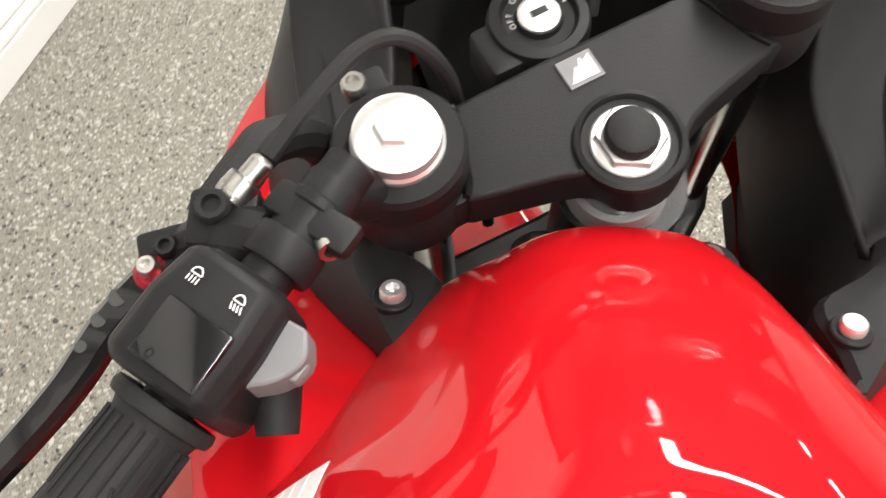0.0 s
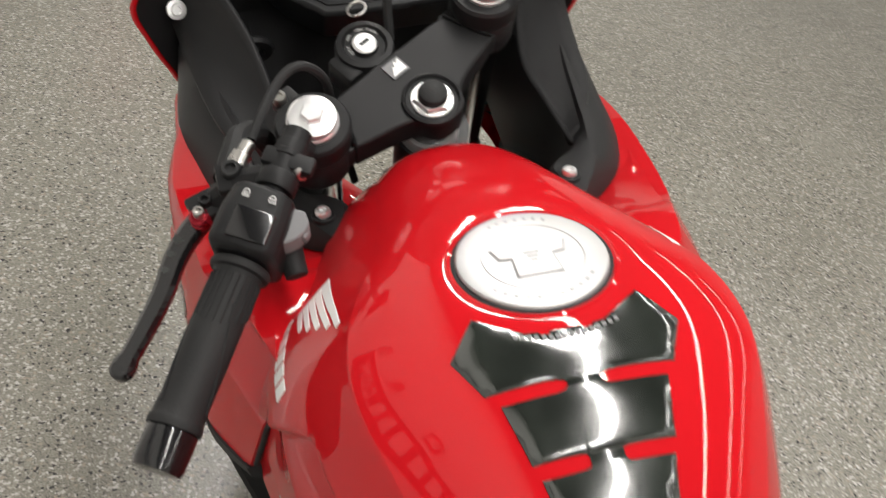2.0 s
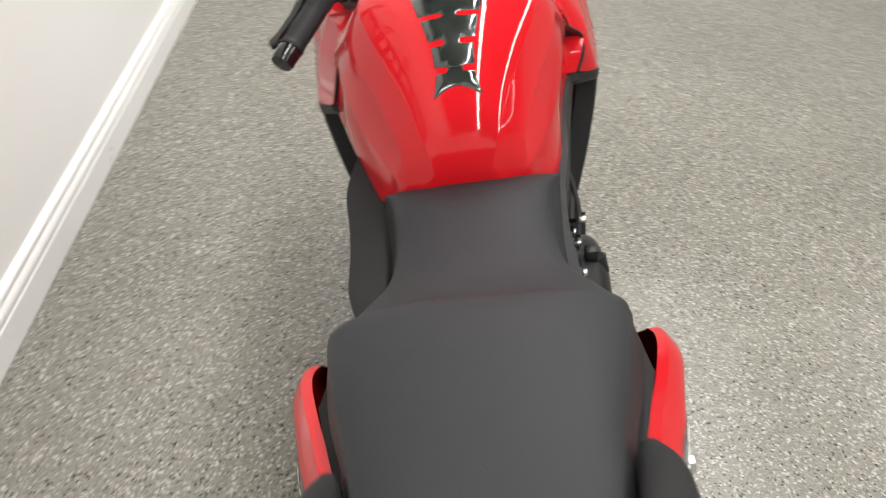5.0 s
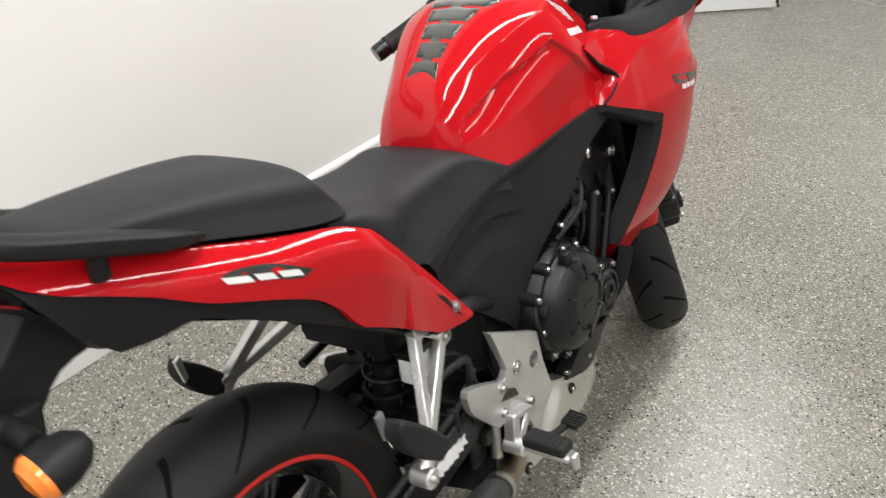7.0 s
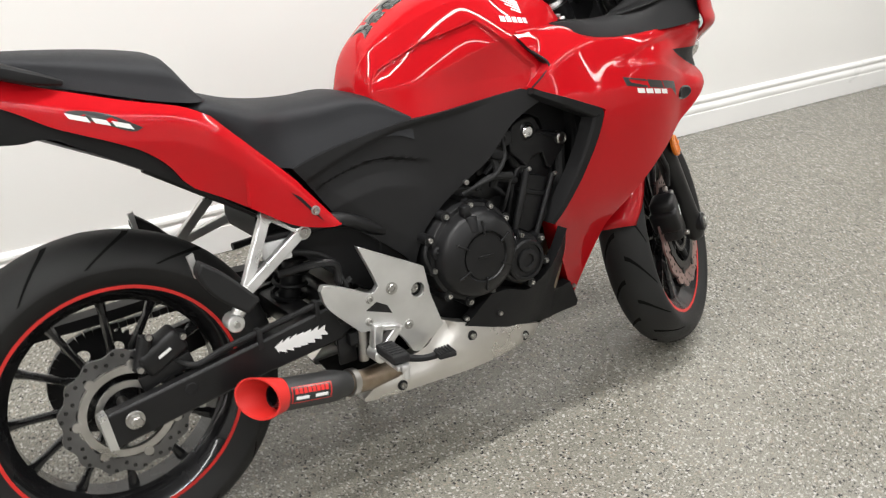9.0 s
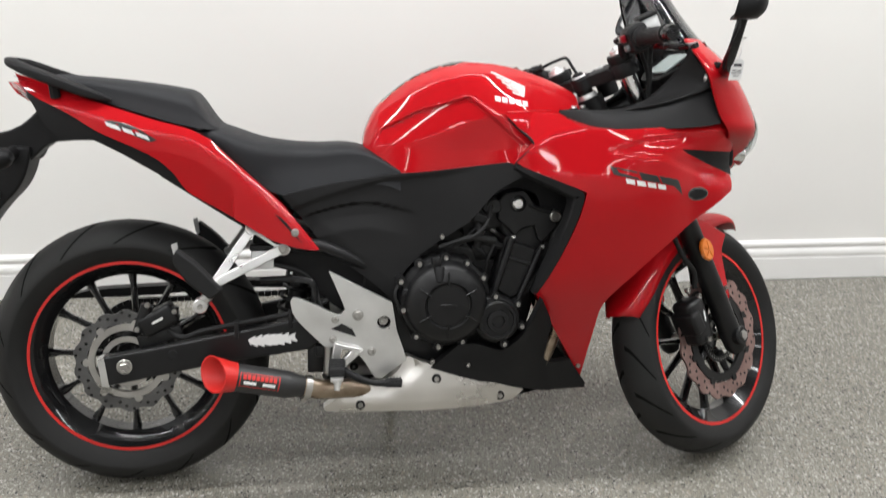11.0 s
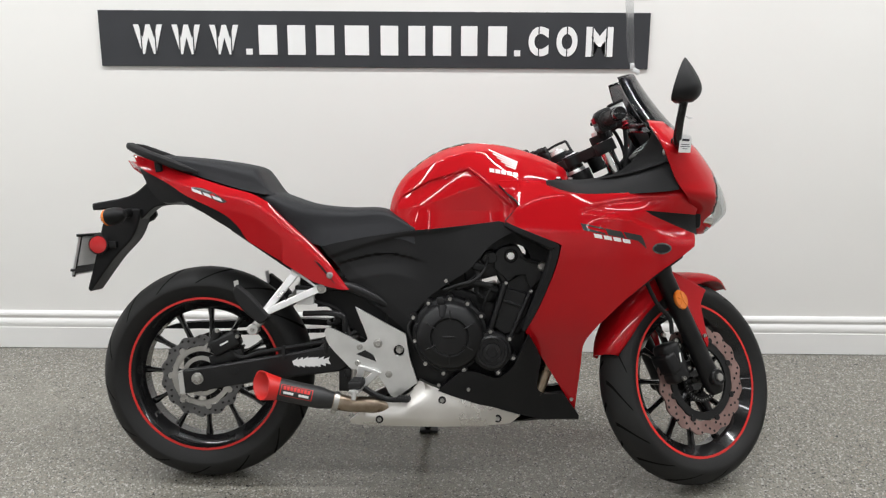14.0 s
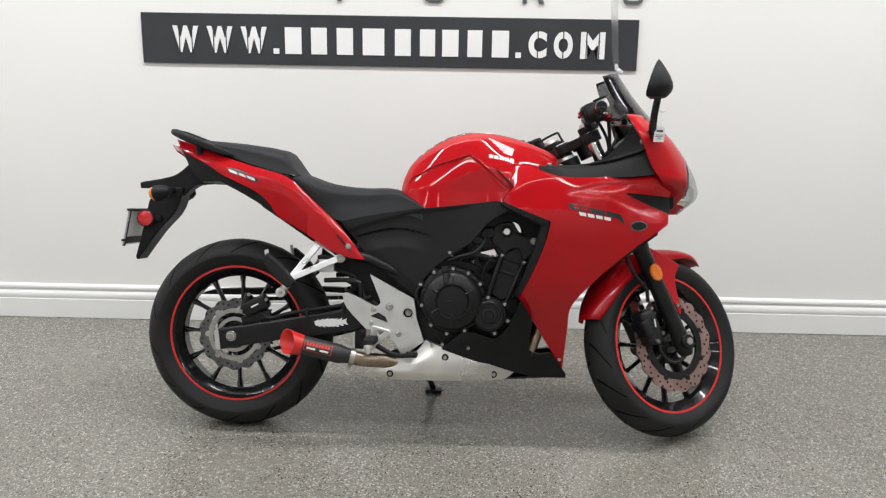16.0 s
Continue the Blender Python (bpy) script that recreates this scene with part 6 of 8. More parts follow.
# stem nut and rubber cap
up = STF @ Matrix(((1, 0, 0, 0), (0, 0, 1, 0.004), (0, 1, 0, 0), (0, 0, 0, 1)))
bm = bmesh.new()
lathe(bm, [(0.023, -0.002), (0.0255, -0.002), (0.0260, 0.003), (0.0235, 0.004), (0.0225, 0.0005), (0.0180, 0.0005)], 40, up)
part("stem_collar", bm, BLACK_PLASTIC, clamp)
bm = bmesh.new()
lathe(bm, [(0.012, -0.002), (0.0172, -0.002), (0.0172, 0.0045), (0.0158, 0.0065), (0.012, 0.0065)], 6, up)
lathe(bm, [(0.010, -0.002), (0.0186, -0.002), (0.0186, 0.0016), (0.0178, 0.0024), (0.010, 0.0024)], 40, up)
part("stem_nut", bm, CAP_METAL, clamp, "polished steering stem nut")
bm = bmesh.new()
lathe(bm, [(0.0001, 0.001), (0.0128, 0.001), (0.0128, 0.010), (0.0118, 0.013), (0.0095, 0.0145), (0.0001, 0.0148)], 32, up, closed=False)
part("stem_cap", bm, RUBBER, clamp)
bm = bmesh.new()
lathe(bm, [(0.020, -0.060), (0.0255, -0.060), (0.0265, -0.052), (0.0265, -0.046), (0.024, -0.040), (0.020, -0.040)], 40, up)
part("bearing_ring", bm, CAP_METAL, clamp, "bright steel bearing ring")
bm = bmesh.new()
lathe(bm, [(0.0001, -0.10), (0.020, -0.10), (0.020, -0.028), (0.0001, -0.028)], 24, up, closed=False)
part("stem", bm, ENGINE, clamp)
# lower clamp
bm = bmesh.new()
prism(bm, outline([(0.015, 0.112), (0.065, 0.116), (0.068, 0.0), (0.065, -0.116), (0.015, -0.112), (-0.025, 0.0)], 4), -0.275, -0.235, FLAT)
bevelled(part("lower_clamp", bm, ENGINE, BIKE), 0.004)

# fork legs
for s in (-1, 1):
    leg = STF @ Matrix(((1, 0, 0, FORK_F), (0, 0, 1, s * FORK_Y), (0, 1, 0, 0), (0, 0, 0, 1)))
    bm = bmesh.new()
    lathe(bm, [(0.0001, -0.50), (0.0205, -0.50), (0.0205, 0.022), (0.0001, 0.022)], 28, leg, closed=False)
    fork = part("fork_leg", bm, CHROME, BIKE, "chromed fork tube in a black slider")
    bm = bmesh.new()
    lathe(bm, [(0.0001, 0.016), (0.0205, 0.016), (0.0212, 0.020), (0.0212, 0.026), (0.0200, 0.0275), (0.0200, 0.030), (0.0195, 0.033), (0.017, 0.034), (0.0001, 0.0335)], 40, leg, closed=False)
    lathe(bm, [(0.0001, 0.030), (0.0098, 0.030), (0.0098, 0.038), (0.0085, 0.0395), (0.0001, 0.0395)], 6, leg, closed=False)
    part("fork_cap", bm, CAP_METAL, fork, "bright fork cap with a hexagon")
    bm = bmesh.new()
    lathe(bm, [(0.0001, -0.79), (0.018, -0.79), (0.026, -0.775), (0.0285, -0.74), (0.0265, -0.70), (0.0265, -0.42), (0.030, -0.41), (0.030, -0.372), (0.024, -0.364), (0.0001, -0.364)], 28, leg, closed=False)
    slider = part("slider", bm, ENGINE, fork)
    bm = bmesh.new()
    disc(bm, 0.024, 0, s * 0.034, 22, leg @ Matrix(((1, 0, 0, 0), (0, 0, 1, -0.7445), (0, 1, 0, -0.0), (0, 0, 0, 1))), 0.003)
    part("axle_boss", bm, ENGINE, slider)
    m = leg @ Matrix(((1, 0, 0, 0), (0, 0, 1, -0.7445), (0, 1, 0, 0), (0, 0, 0, 1)))
    bm = bmesh.new()
    disc(bm, 0.0125, s * 0.03, s * 0.040, 6, m, 0.001)
    part("axle_head", bm, STEEL, slider)
    bm = bmesh.new()
    box(bm, (0.03, 0.02, 0.03), STF @ pose(FORK_F + 0.03, s * FORK_Y * 0.93, -0.50), 0.004)
    part("fender_mount", bm, ENGINE, slider)
bm = bmesh.new()
tube(bm, [(FORK_F - 0.003, -0.11, -0.7445), (FORK_F - 0.003, 0.11, -0.7445)], 0.010, 14, m=STF)
part("front_axle", bm, STEEL, BIKE)
# amber side reflector on the right slider and its twin on the left
for s in (-1, 1):
    bm = bmesh.new()
    m = STF @ pose(FORK_F - 0.010, s * (FORK_Y + 0.036), -0.497)
    lathe(bm, [(0.0001, s * -0.006), (0.025, s * -0.006), (0.0265, 0.0), (0.024, s * 0.004), (0.0001, s * 0.006)], 28, m @ Matrix.Diagonal((0.82, 1, 1.1, 1)), closed=False)
    for k in range(5):
        a = 2 * math.pi * k / 5
        tube(bm, [(0, s * 0.0065, 0), (0.018 * math.cos(a), s * 0.005, 0.022 * math.sin(a))], 0.0014, 5, m=m)
    part("amber_reflector", bm, ORANGE, BIKE, "round amber side reflector")

# front disc, tone ring, caliper
wave_disc(0.160, 0.120, 16, -0.060, FRONT_M, DISC_RED, front_wheel, 60, ENGINE, 0.094, "reddish floating wave brake disc")
for k in range(5):
    a = 2 * math.pi * k / 5
    bm = bmesh.new()
    tube(bm, [FRONT_M @ Vector((0.040 * math.cos(a), -0.045, 0.040 * math.sin(a))), FRONT_M @ Vector((0.10 * math.cos(a), -0.056, 0.10 * math.sin(a)))], [0.012, 0.008], 10)
    part("carrier_arm", bm, ENGINE, front_wheel)
bm = bmesh.new()
lathe(bm, [(0.052, -0.062), (0.066, -0.062), (0.066, -0.059), (0.052, -0.059)], 48, FRONT_M)
tone = part("tone_ring", bm, ENGINE, front_wheel)
bm = bmesh.new()
for k in range(40):
    a = 2 * math.pi * k / 40
    box(bm, (0.005, 0.0006, 0.0022), FRONT_M @ Matrix.Rotation(-a, 4, "Y") @ pose(0.059, -0.0623, 0))
part("tone_slot", bm, STEEL, tone)
bm = bmesh.new()
cm = STF @ pose(FORK_F - 0.090, -0.080, -0.650)
box(bm, (0.062, 0.062, 0.115), cm @ pose(0, 0, 0, 0, 6, 0), 0.014, 3)
box(bm, (0.040, 0.07, 0.060), cm @ pose(-0.018, 0, 0.005), 0.010, 3)
box(bm, (0.055, 0.020, 0.040), cm @ pose(0.040, 0.010, 0.030), 0.005)
box(bm, (0.055, 0.020, 0.034), cm @ pose(0.040, 0.010, -0.040), 0.005)
cal = part("front_caliper", bm, ENGINE, BIKE, "black front brake caliper")
bm = bmesh.new()
box(bm, (0.005, 0.001, 0.026), cm @ pose(0.012, -0.0318, 0.008, 0, 18, 0))
part("caliper_mark", bm, WHITE_DECAL, cal)
for q in ((0.030, -0.020, 0.052), (0.045, -0.005, 0.030), (0.045, -0.005, -0.040), (-0.012, -0.036, -0.045), (0.0, -0.02, 0.085)):
    bolt(cal, cm @ Vector(q), 0.0068, STEEL, (STF.to_3x3() @ Vector((0, -1, 0))))
bm = bmesh.new()
tube(bm, [(FORK_F - 0.02, -0.085, -0.26), (FORK_F - 0.075, -0.115, -0.36), (FORK_F - 0.080, -0.118, -0.47), (FORK_F - 0.055, -0.112, -0.53), (FORK_F - 0.060, -0.100, -0.575)], 0.0062, 10, m=STF)
part("front_brake_hose", bm, RUBBER, BIKE)

# front mudguard
rows = []
for k in range(29):
    f = k / 28
    a = math.radians(58 + 108 * f)
    w = lerp([(0, 0.030), (0.1, 0.058), (0.3, 0.068), (0.6, 0.070), (0.9, 0.066), (1.0, 0.048)], f)
    r = 0.322 + 0.012 * math.exp(-((f - 0.1) / 0.12) ** 2)
    drop = lerp([(0, 0.010), (0.15, 0.030), (0.35, 0.055), (0.6, 0.060), (0.85, 0.050), (1.0, 0.030)], f)
    row = []
    for j in range(-8, 9):
        u = j / 8
        rr = r - drop * abs(u) ** 2.6
        row.append(FRONT_M @ Vector((rr * math.cos(a), w * math.sin(u * math.pi / 2), rr * math.sin(a))))
    rows.append(row)
mud = part("front_mudguard", loft(rows), RED, BIKE, "glossy red front mudguard", 50)
mod = mud.modifiers.new("shell", "SOLIDIFY")
mod.thickness = 0.004
for s in (-1, 1):
    bm = bmesh.new()
    fp = [(0.010, -0.395), (0.060, -0.425), (0.145, -0.520), (0.120, -0.535), (0.098, -0.560), (0.070, -0.655), (0.058, -0.665), (0.056, -0.640), (0.050, -0.52), (0.030, -0.45)]
    m = STF @ Matrix(((1, 0, 0, 0.018), (0, 1, 0, 0), (0, 0, 1, 0), (0, 0, 0, 1)))
    prism(bm, outline([(x, z, 1) if i in (0, 2, 5, 6) else (x, z) for i, (x, z) in enumerate(fp)], 3), s * 0.098, s * 0.106, m)
    stay = bevelled(part("mudguard_stay", bm, RED, mud), 0.002)
    for x, z in ((0.045, -0.445), (0.062, -0.630)):
        bolt(stay, m @ Vector((x, s * 0.106, z)), 0.006, STEEL, STF.to_3x3() @ Vector((0, s, 0)))

# handlebars
def bar_point(s, u, lift=0.0):
    """A place along the bar, u metres outwards from its inner end."""
    return Vector((0.022 - 0.470 * u, s * (0.135 + 0.882 * u), 0.050 - 0.015 * u + lift))


for s in (-1, 1):
    side = "left" if s > 0 else "right"
    bm = bmesh.new()
    tube(bm, [bar_point(s, -0.01), bar_point(s, 0.25)], 0.011, 16, m=STF)
    bar = part("handlebar", bm, BLACK_PLASTIC, BIKE, "black clip-on handlebar")
    # bar clamp round the fork tube, rising to the bar
    bm = bmesh.new()
    lathe(bm, [(0.0212, 0.001), (0.030, 0.001), (0.031, 0.004), (0.031, 0.020), (0.029, 0.023), (0.0212, 0.023)], 32, STF @ Matrix(((1, 0, 0, FORK_F), (0, 0, 1, s * FORK_Y), (0, 1, 0, 0), (0, 0, 0, 1))))
    a, b = Vector((0.030, s * 0.122, 0.012)), bar_point(s, 0.012)
    tube(bm, [a, a.lerp(b, 0.5) + Vector((0.002, 0, 0.004)), b], [0.013, 0.0128, 0.0122], 14, m=STF)
    hold = part("bar_clamp", bm, BLACK_PLASTIC, bar)
    bm = bmesh.new()
    profile = [(0.010, 0.0), (0.0118, 0.0), (0.0124, 0.003), (0.0124, 0.010), (0.0136, 0.011), (0.0136, 0.015), (0.0124, 0.016), (0.0124, 0.030), (0.0118, 0.034), (0.010, 0.034)]
    p0 = bar_point(s, 0)
    turn = Vector((0, 1, 0)).rotation_difference((bar_point(s, 1) - p0).normalized()).to_matrix().to_4x4()
    lathe(bm, profile, 24, STF @ Matrix.Translation(p0) @ turn)
    part("bar_socket", bm, BLACK_PLASTIC, hold)
    bm = bmesh.new()
    box(bm, (0.015, 0.040, 0.010), STF @ pose(0.010, s * 0.150, 0.056, 0, 0, s * 118), 0.003)
    part("clamp_lug", bm, BLACK_PLASTIC, hold)
    bm = bmesh.new()
    box(bm, (0.022, 0.020, 0.018), STF @ pose(0.072, s * 0.100, 0.012), 0.003)
    part("clamp_lug", bm, BLACK_PLASTIC, hold)
    bolt(hold, STF @ Vector((0.075, s * 0.106, 0.022)), 0.006, STEEL, STF.to_3x3() @ Vector((0, 0, 1)))
    bolt(hold, STF @ (bar_point(s, 0.016) + Vector((-0.014, 0, 0.004))), 0.0065, STEEL, STF.to_3x3() @ Vector((-1, 0, 0.3)))
    # bar axis frame for the fittings
    along = (bar_point(s, 1) - bar_point(s, 0)).normalized()
    upv = (Vector((0, 0, 1)) - along * along.z).normalized()
    fwd = upv.cross(along) * (1 if s < 0 else -1)
    back = -fwd

    def bar_frame(u):
        p = bar_point(s, u)
        return STF @ Matrix(((along.x, fwd.x, upv.x, p.x), (along.y, fwd.y, upv.y, p.y), (along.z, fwd.z, upv.z, p.z), (0, 0, 0, 1)))

    # switch housing
    bm = bmesh.new()
    prof = []
    for u, w, t, lo in ((0.050, 0.017, 0.022, -0.024), (0.054, 0.022, 0.0300, -0.028), (0.075, 0.0245, 0.0320, -0.030), (0.100, 0.0245, 0.0310, -0.030), (0.104, 0.021, 0.026, -0.026)):
        m = bar_frame(u)
        c = 0.007
        prof.append([m @ Vector((0, y, z)) for y, z in ((-w, lo + c), (-w, t - c - 0.004), (-w + c, t - 0.003), (0.0, t), (w - c, t - 0.001), (w, t - c), (w, lo + c), (w - c, lo), (-w + c, lo))])
    house = part("switch_housing", loft(prof, True, True), BLACK_PLASTIC, bar, "matte black switch housing", 35)
    bevelled(house, 0.0025, 2, 25)
    if s > 0:
        m = bar_frame(0.084)
        bm = bmesh.new()
        box(bm, (0.024, 0.029, 0.004), m @ pose(0.002, -0.003, 0.0315, 2, 0, 0), 0.0015, 2)
        part("dip_switch", bm, GLOSS_BLACK, house, "glossy black rocker switch")
        for k, y in enumerate((0.0085, -0.0105)):
            # beam symbols: a half lamp and rays
            bm = bmesh.new()
            lm = bar_frame(0.0635) @ pose(0, y, 0.0322, 0, 0, 0)
            arc = [(0.0022 * math.cos(t), 0.0022 * math.sin(t)) for t in [math.pi * i / 10 for i in range(11)]]
            tube(bm, [(-q * 1.2, p, 0.0003) for p, q in arc] + [(0.0, 0.0022, 0.0003)], 0.0003, 5, 2, m=lm)
            for i in range(4):
                tube(bm, [(0.0010, -0.0021 + 0.0014 * i, 0.0003), (0.0034, -0.0021 + 0.0014 * i - (0.0010 if k else 0), 0.0003)], 0.0003, 5, m=lm)
            part("beam_symbol", bm, WHITE_DECAL, house)
        bm = bmesh.new()
        prism(bm, outline([(-0.022, 0.1760, 1), (-0.031, 0.1705, 1), (-0.041, 0.176), (-0.043, 0.188), (-0.039, 0.201, 1), (-0.034, 0.196), (-0.027, 0.186)], 3), 0.042, 0.062, FLAT)
        bevelled(part("turn_switch_base", bm, GREY_SWITCH, house, "pale grey indicator switch"), 0.003)
        bm = bmesh.new()
        box(bm, (0.009, 0.010, 0.012), STF @ pose(-0.040, 0.181, 0.052, 0, 0, 28), 0.003)
        part("turn_switch", bm, GREY_SWITCH, house)
        bm = bmesh.new()
        tube(bm, [(-0.030, 0.190, 0.030), (-0.052, 0.200, 0.026)], [0.011, 0.0085], 14, m=STF)
        part("horn_button", bm, RUBBER, house)
    else:
        m = bar_frame(0.078)
        bm = bmesh.new()
        box(bm, (0.020, 0.010, 0.016), m @ pose(0, -0.027, 0.010), 0.003)
        part("kill_switch", bm, ANODISED, house, "red engine stop switch")
        bm = bmesh.new()
        box(bm, (0.016, 0.010, 0.013), m @ pose(0.004, -0.028, -0.012), 0.003)
        part("starter_button", bm, GREY_SWITCH, house)
    # rubber collar, grip, bar end
    bm = bmesh.new()
    rows = [(0.0135, 0.106), (0.0212, 0.106), (0.0222, 0.109), (0.0212, 0.112), (0.018, 0.113), (0.017, 0.116)]
    rows += [(0.0168 + 0.0008 * math.sin(f * math.pi) + (0.0008 if f > 0.93 else 0), 0.117 + 0.103 * f) for f in [i / 16 for i in range(17)]]
    rows += [(0.0185, 0.221), (0.019, 0.224), (0.0185, 0.227), (0.012, 0.227)]
    m0 = bar_frame(0.0)
    swap = m0 @ Matrix(((0, 1, 0, 0), (1, 0, 0, 0), (0, 0, 1, 0), (0, 0, 0, 1)))
    lathe(bm, rows, 32, swap)
    grip = part("grip", bm, RUBBER, bar, "ribbed black rubber grip", 50)
    bm = bmesh.new()
    for k in range(20):
        a = 2 * math.pi * k / 20
        tube(bm, [(0.0172 * math.cos(a), 0.117, 0.0172 * math.sin(a)), (0.0174 * math.cos(a), 0.144 + 0.010 * math.sin(a * 1.0), 0.0174 * math.sin(a))], 0.0011, 5, m=swap)
    for off in (0.0, 2.1, 4.2):
        tube(bm, [(0.0176 * math.cos(off + 0.9 * f), 0.138 + 0.075 * f, 0.0176 * math.sin(off + 0.9 * f)) for f in [i / 6 for i in range(7)]], 0.0010, 5, 3, m=swap)
    part("grip_rib", bm, RUBBER, grip)
    bm = bmesh.new()
    lathe(bm, [(0.0001, 0.226), (0.0165, 0.226), (0.0175, 0.229), (0.0175, 0.250), (0.0160, 0.255), (0.0001, 0.2555)], 28, swap, closed=False)
    part("bar_end_weight", bm, GLOSS_BLACK, bar)
    # lever perch and lever
    pm = bar_frame(0.036)
    bm = bmesh.new()
    lathe(bm, [(0.0108, -0.007), (0.0148, -0.007), (0.0156, -0.005), (0.0156, 0.005), (0.0148, 0.007), (0.0108, 0.007)], 24, pm @ Matrix(((0, 1, 0, 0), (1, 0, 0, 0), (0, 0, 1, 0), (0, 0, 0, 1))))
    arm = [(0.012, 0.168, 0.046), (0.026, 0.180, 0.036), (0.037, 0.195, 0.024), (0.042, 0.208, 0.014)]
    tube(bm, [(x, s * y, z) for x, y, z in arm], [0.014, 0.014, 0.012, 0.010], 10, m=STF)
    box(bm, (0.024, 0.052, 0.012), STF @ pose(0.038, s * 0.197, 0.020, 0, 0, -s * 12), 0.003)
    box(bm, (0.026, 0.030, 0.018), STF @ pose(0.035, s * 0.182, 0.036, 0, 0, -s * 30), 0.004)
    perch = part("lever_perch", bm, BLACK_PLASTIC, bar)
    bolt(perch, STF @ Vector((0.041, s * 0.209, 0.026)), 0.0050, ENGINE, STF.to_3x3() @ Vector((0, 0, 1)))
    bolt(perch, STF @ Vector((0.038, s * 0.183, 0.046)), 0.0075, RUBBER, STF.to_3x3() @ Vector((0, 0, 1)))
    lp = [(0.041, s * 0.204, 0.012), (0.039, s * 0.228, 0.006), (0.032, s * 0.251, 0.000), (0.018, s * 0.275, -0.004), (0.005, s * 0.303, -0.006), (-0.007, s * 0.333, -0.008)]
    line = curve_points(lp, 6)
    sec = []
    for i, p in enumerate(line):
        f = i / (len(line) - 1)
        w, t = 0.0098 - 0.0032 * f + (0.002 if f > 0.95 else 0), 0.0070 - 0.001 * f
        dirn = (line[min(i + 1, len(line) - 1)] - line[max(i - 1, 0)]).normalized()
        across = dirn.cross(Vector((0, 0, 1))).normalized()
        sec.append([STF @ (p + across * (w * cu) + Vector((0, 0, t * cv))) for cu, cv in ((-1, -0.5), (-0.6, -1), (0.6, -1), (1, -0.5), (1, 0.5), (0.6, 1), (-0.6, 1), (-1, 0.5))])
    lever = part("lever", loft(sec, True, True), GLOSS_BLACK, bar, "folding black hand lever with a red adjuster")
    UPRIGHT = Matrix(((1, 0, 0, 0), (0, 0, 1, 0), (0, 1, 0, 0), (0, 0, 0, 1)))
    bm = bmesh.new()
    disc(bm, 0.0085, -0.006, 0.006, 16, STF @ Matrix.Translation(lp[-1]) @ UPRIGHT, 0.002)
    part("lever_ball", bm, GLOSS_BLACK, lever)
    for k in range(3):
        bm = bmesh.new()
        p = line[9 + 3 * k]
        disc(bm, 0.0042 - 0.0007 * k, -0.001, 0.0004, 12, STF @ Matrix.Translation(p + Vector((0.003, 0, 0.0068))) @ UPRIGHT)
        part("lever_hole", bm, BLACK_DECAL, lever)
    bm = bmesh.new()
    am = STF @ Matrix.Translation((0.036, s * 0.219, 0.020)) @ UPRIGHT
    lathe(bm, [(0.003, -0.005), (0.0085, -0.005), (0.0085, -0.002), (0.0072, 0.0), (0.0085, 0.002), (0.0085, 0.004), (0.0065, 0.006), (0.003, 0.006)], 20, am)
    box(bm, (0.008, 0.004, 0.005), am @ pose(0.010, 0.003, 0.0, 0, 20, 0), 0.001, 1)
    adj = part("lever_adjuster", bm, ANODISED, lever, "red anodised lever adjuster")
    bolt(adj, am @ Vector((0, 0.007, 0)), 0.0045, STEEL, am.to_3x3() @ Vector((0, 1, 0)))
    if s > 0:
        # clutch cable with its adjuster barrel
        bm = bmesh.new()
        lathe(bm, [(0.003, 0.0), (0.008, 0.0), (0.0085, 0.004), (0.008, 0.010), (0.0055, 0.011), (0.0055, 0.020), (0.0035, 0.022), (0.003, 0.022)], 14, STF @ Matrix.Translation((0.041, 0.176, 0.042)) @ Vector((0, 1, 0)).rotation_difference(Vector((0.32, -0.90, 0.2))).to_matrix().to_4x4())
        part("cable_adjuster", bm, STEEL, perch, "zinc-plated cable adjuster")
        bm = bmesh.new()
        tube(bm, [(0.048, 0.155, 0.047), (0.060, 0.132, 0.050), (0.074, 0.100, 0.050), (0.072, 0.080, 0.046), (0.064, 0.066, 0.020), (0.070, 0.055, -0.05), (0.05, 0.05, -0.15)], 0.0040, 10, m=STF)
        part("clutch_cable", bm, RUBBER, BIKE)
        bm = bmesh.new()
        tube(bm, [(0.040, 0.188, 0.036), (0.058, 0.165, 0.030), (0.070, 0.150, 0.020), (0.075, 0.130, -0.01), (0.06, 0.12, -0.08)], 0.0105, 10, m=STF)
        part("cable_boot", bm, RUBBER, bar)
    else:
        bm = bmesh.new()
        tube(bm, [(0.045, -0.19, 0.03), (0.080, -0.165, 0.015), (0.085, -0.14, -0.03), (0.06, -0.12, -0.10), (0.04, -0.08, -0.20)], 0.006, 10, m=STF)
        tube(bm, [(0.010, -0.185, 0.03), (0.055, -0.150, 0.0), (0.07, -0.13, -0.06), (0.05, -0.10, -0.15)], 0.005, 10, m=STF)
        part("throttle_cable", bm, RUBBER, BIKE)
        bm = bmesh.new()
        box(bm, (0.052, 0.040, 0.030), pm @ pose(0.008, 0.056, 0.012, 0, 0, -12), 0.005)
        cup = part("front_brake_reservoir", bm, CLEAR, BIKE, "pale front brake fluid reservoir")
        bm = bmesh.new()
        box(bm, (0.056, 0.044, 0.008), pm @ pose(0.008, 0.056, 0.031, 0, 0, -12), 0.002)
        part("reservoir_cap", bm, BLACK_PLASTIC, cup)
bm = bmesh.new()
tube(bm, [(0.085, -0.03, -0.03), (0.105, -0.045, 0.0), (0.112, -0.06, 0.035), (0.10, -0.085, 0.05), (0.06, -0.125, 0.05)], 0.0042, 8, m=STF)
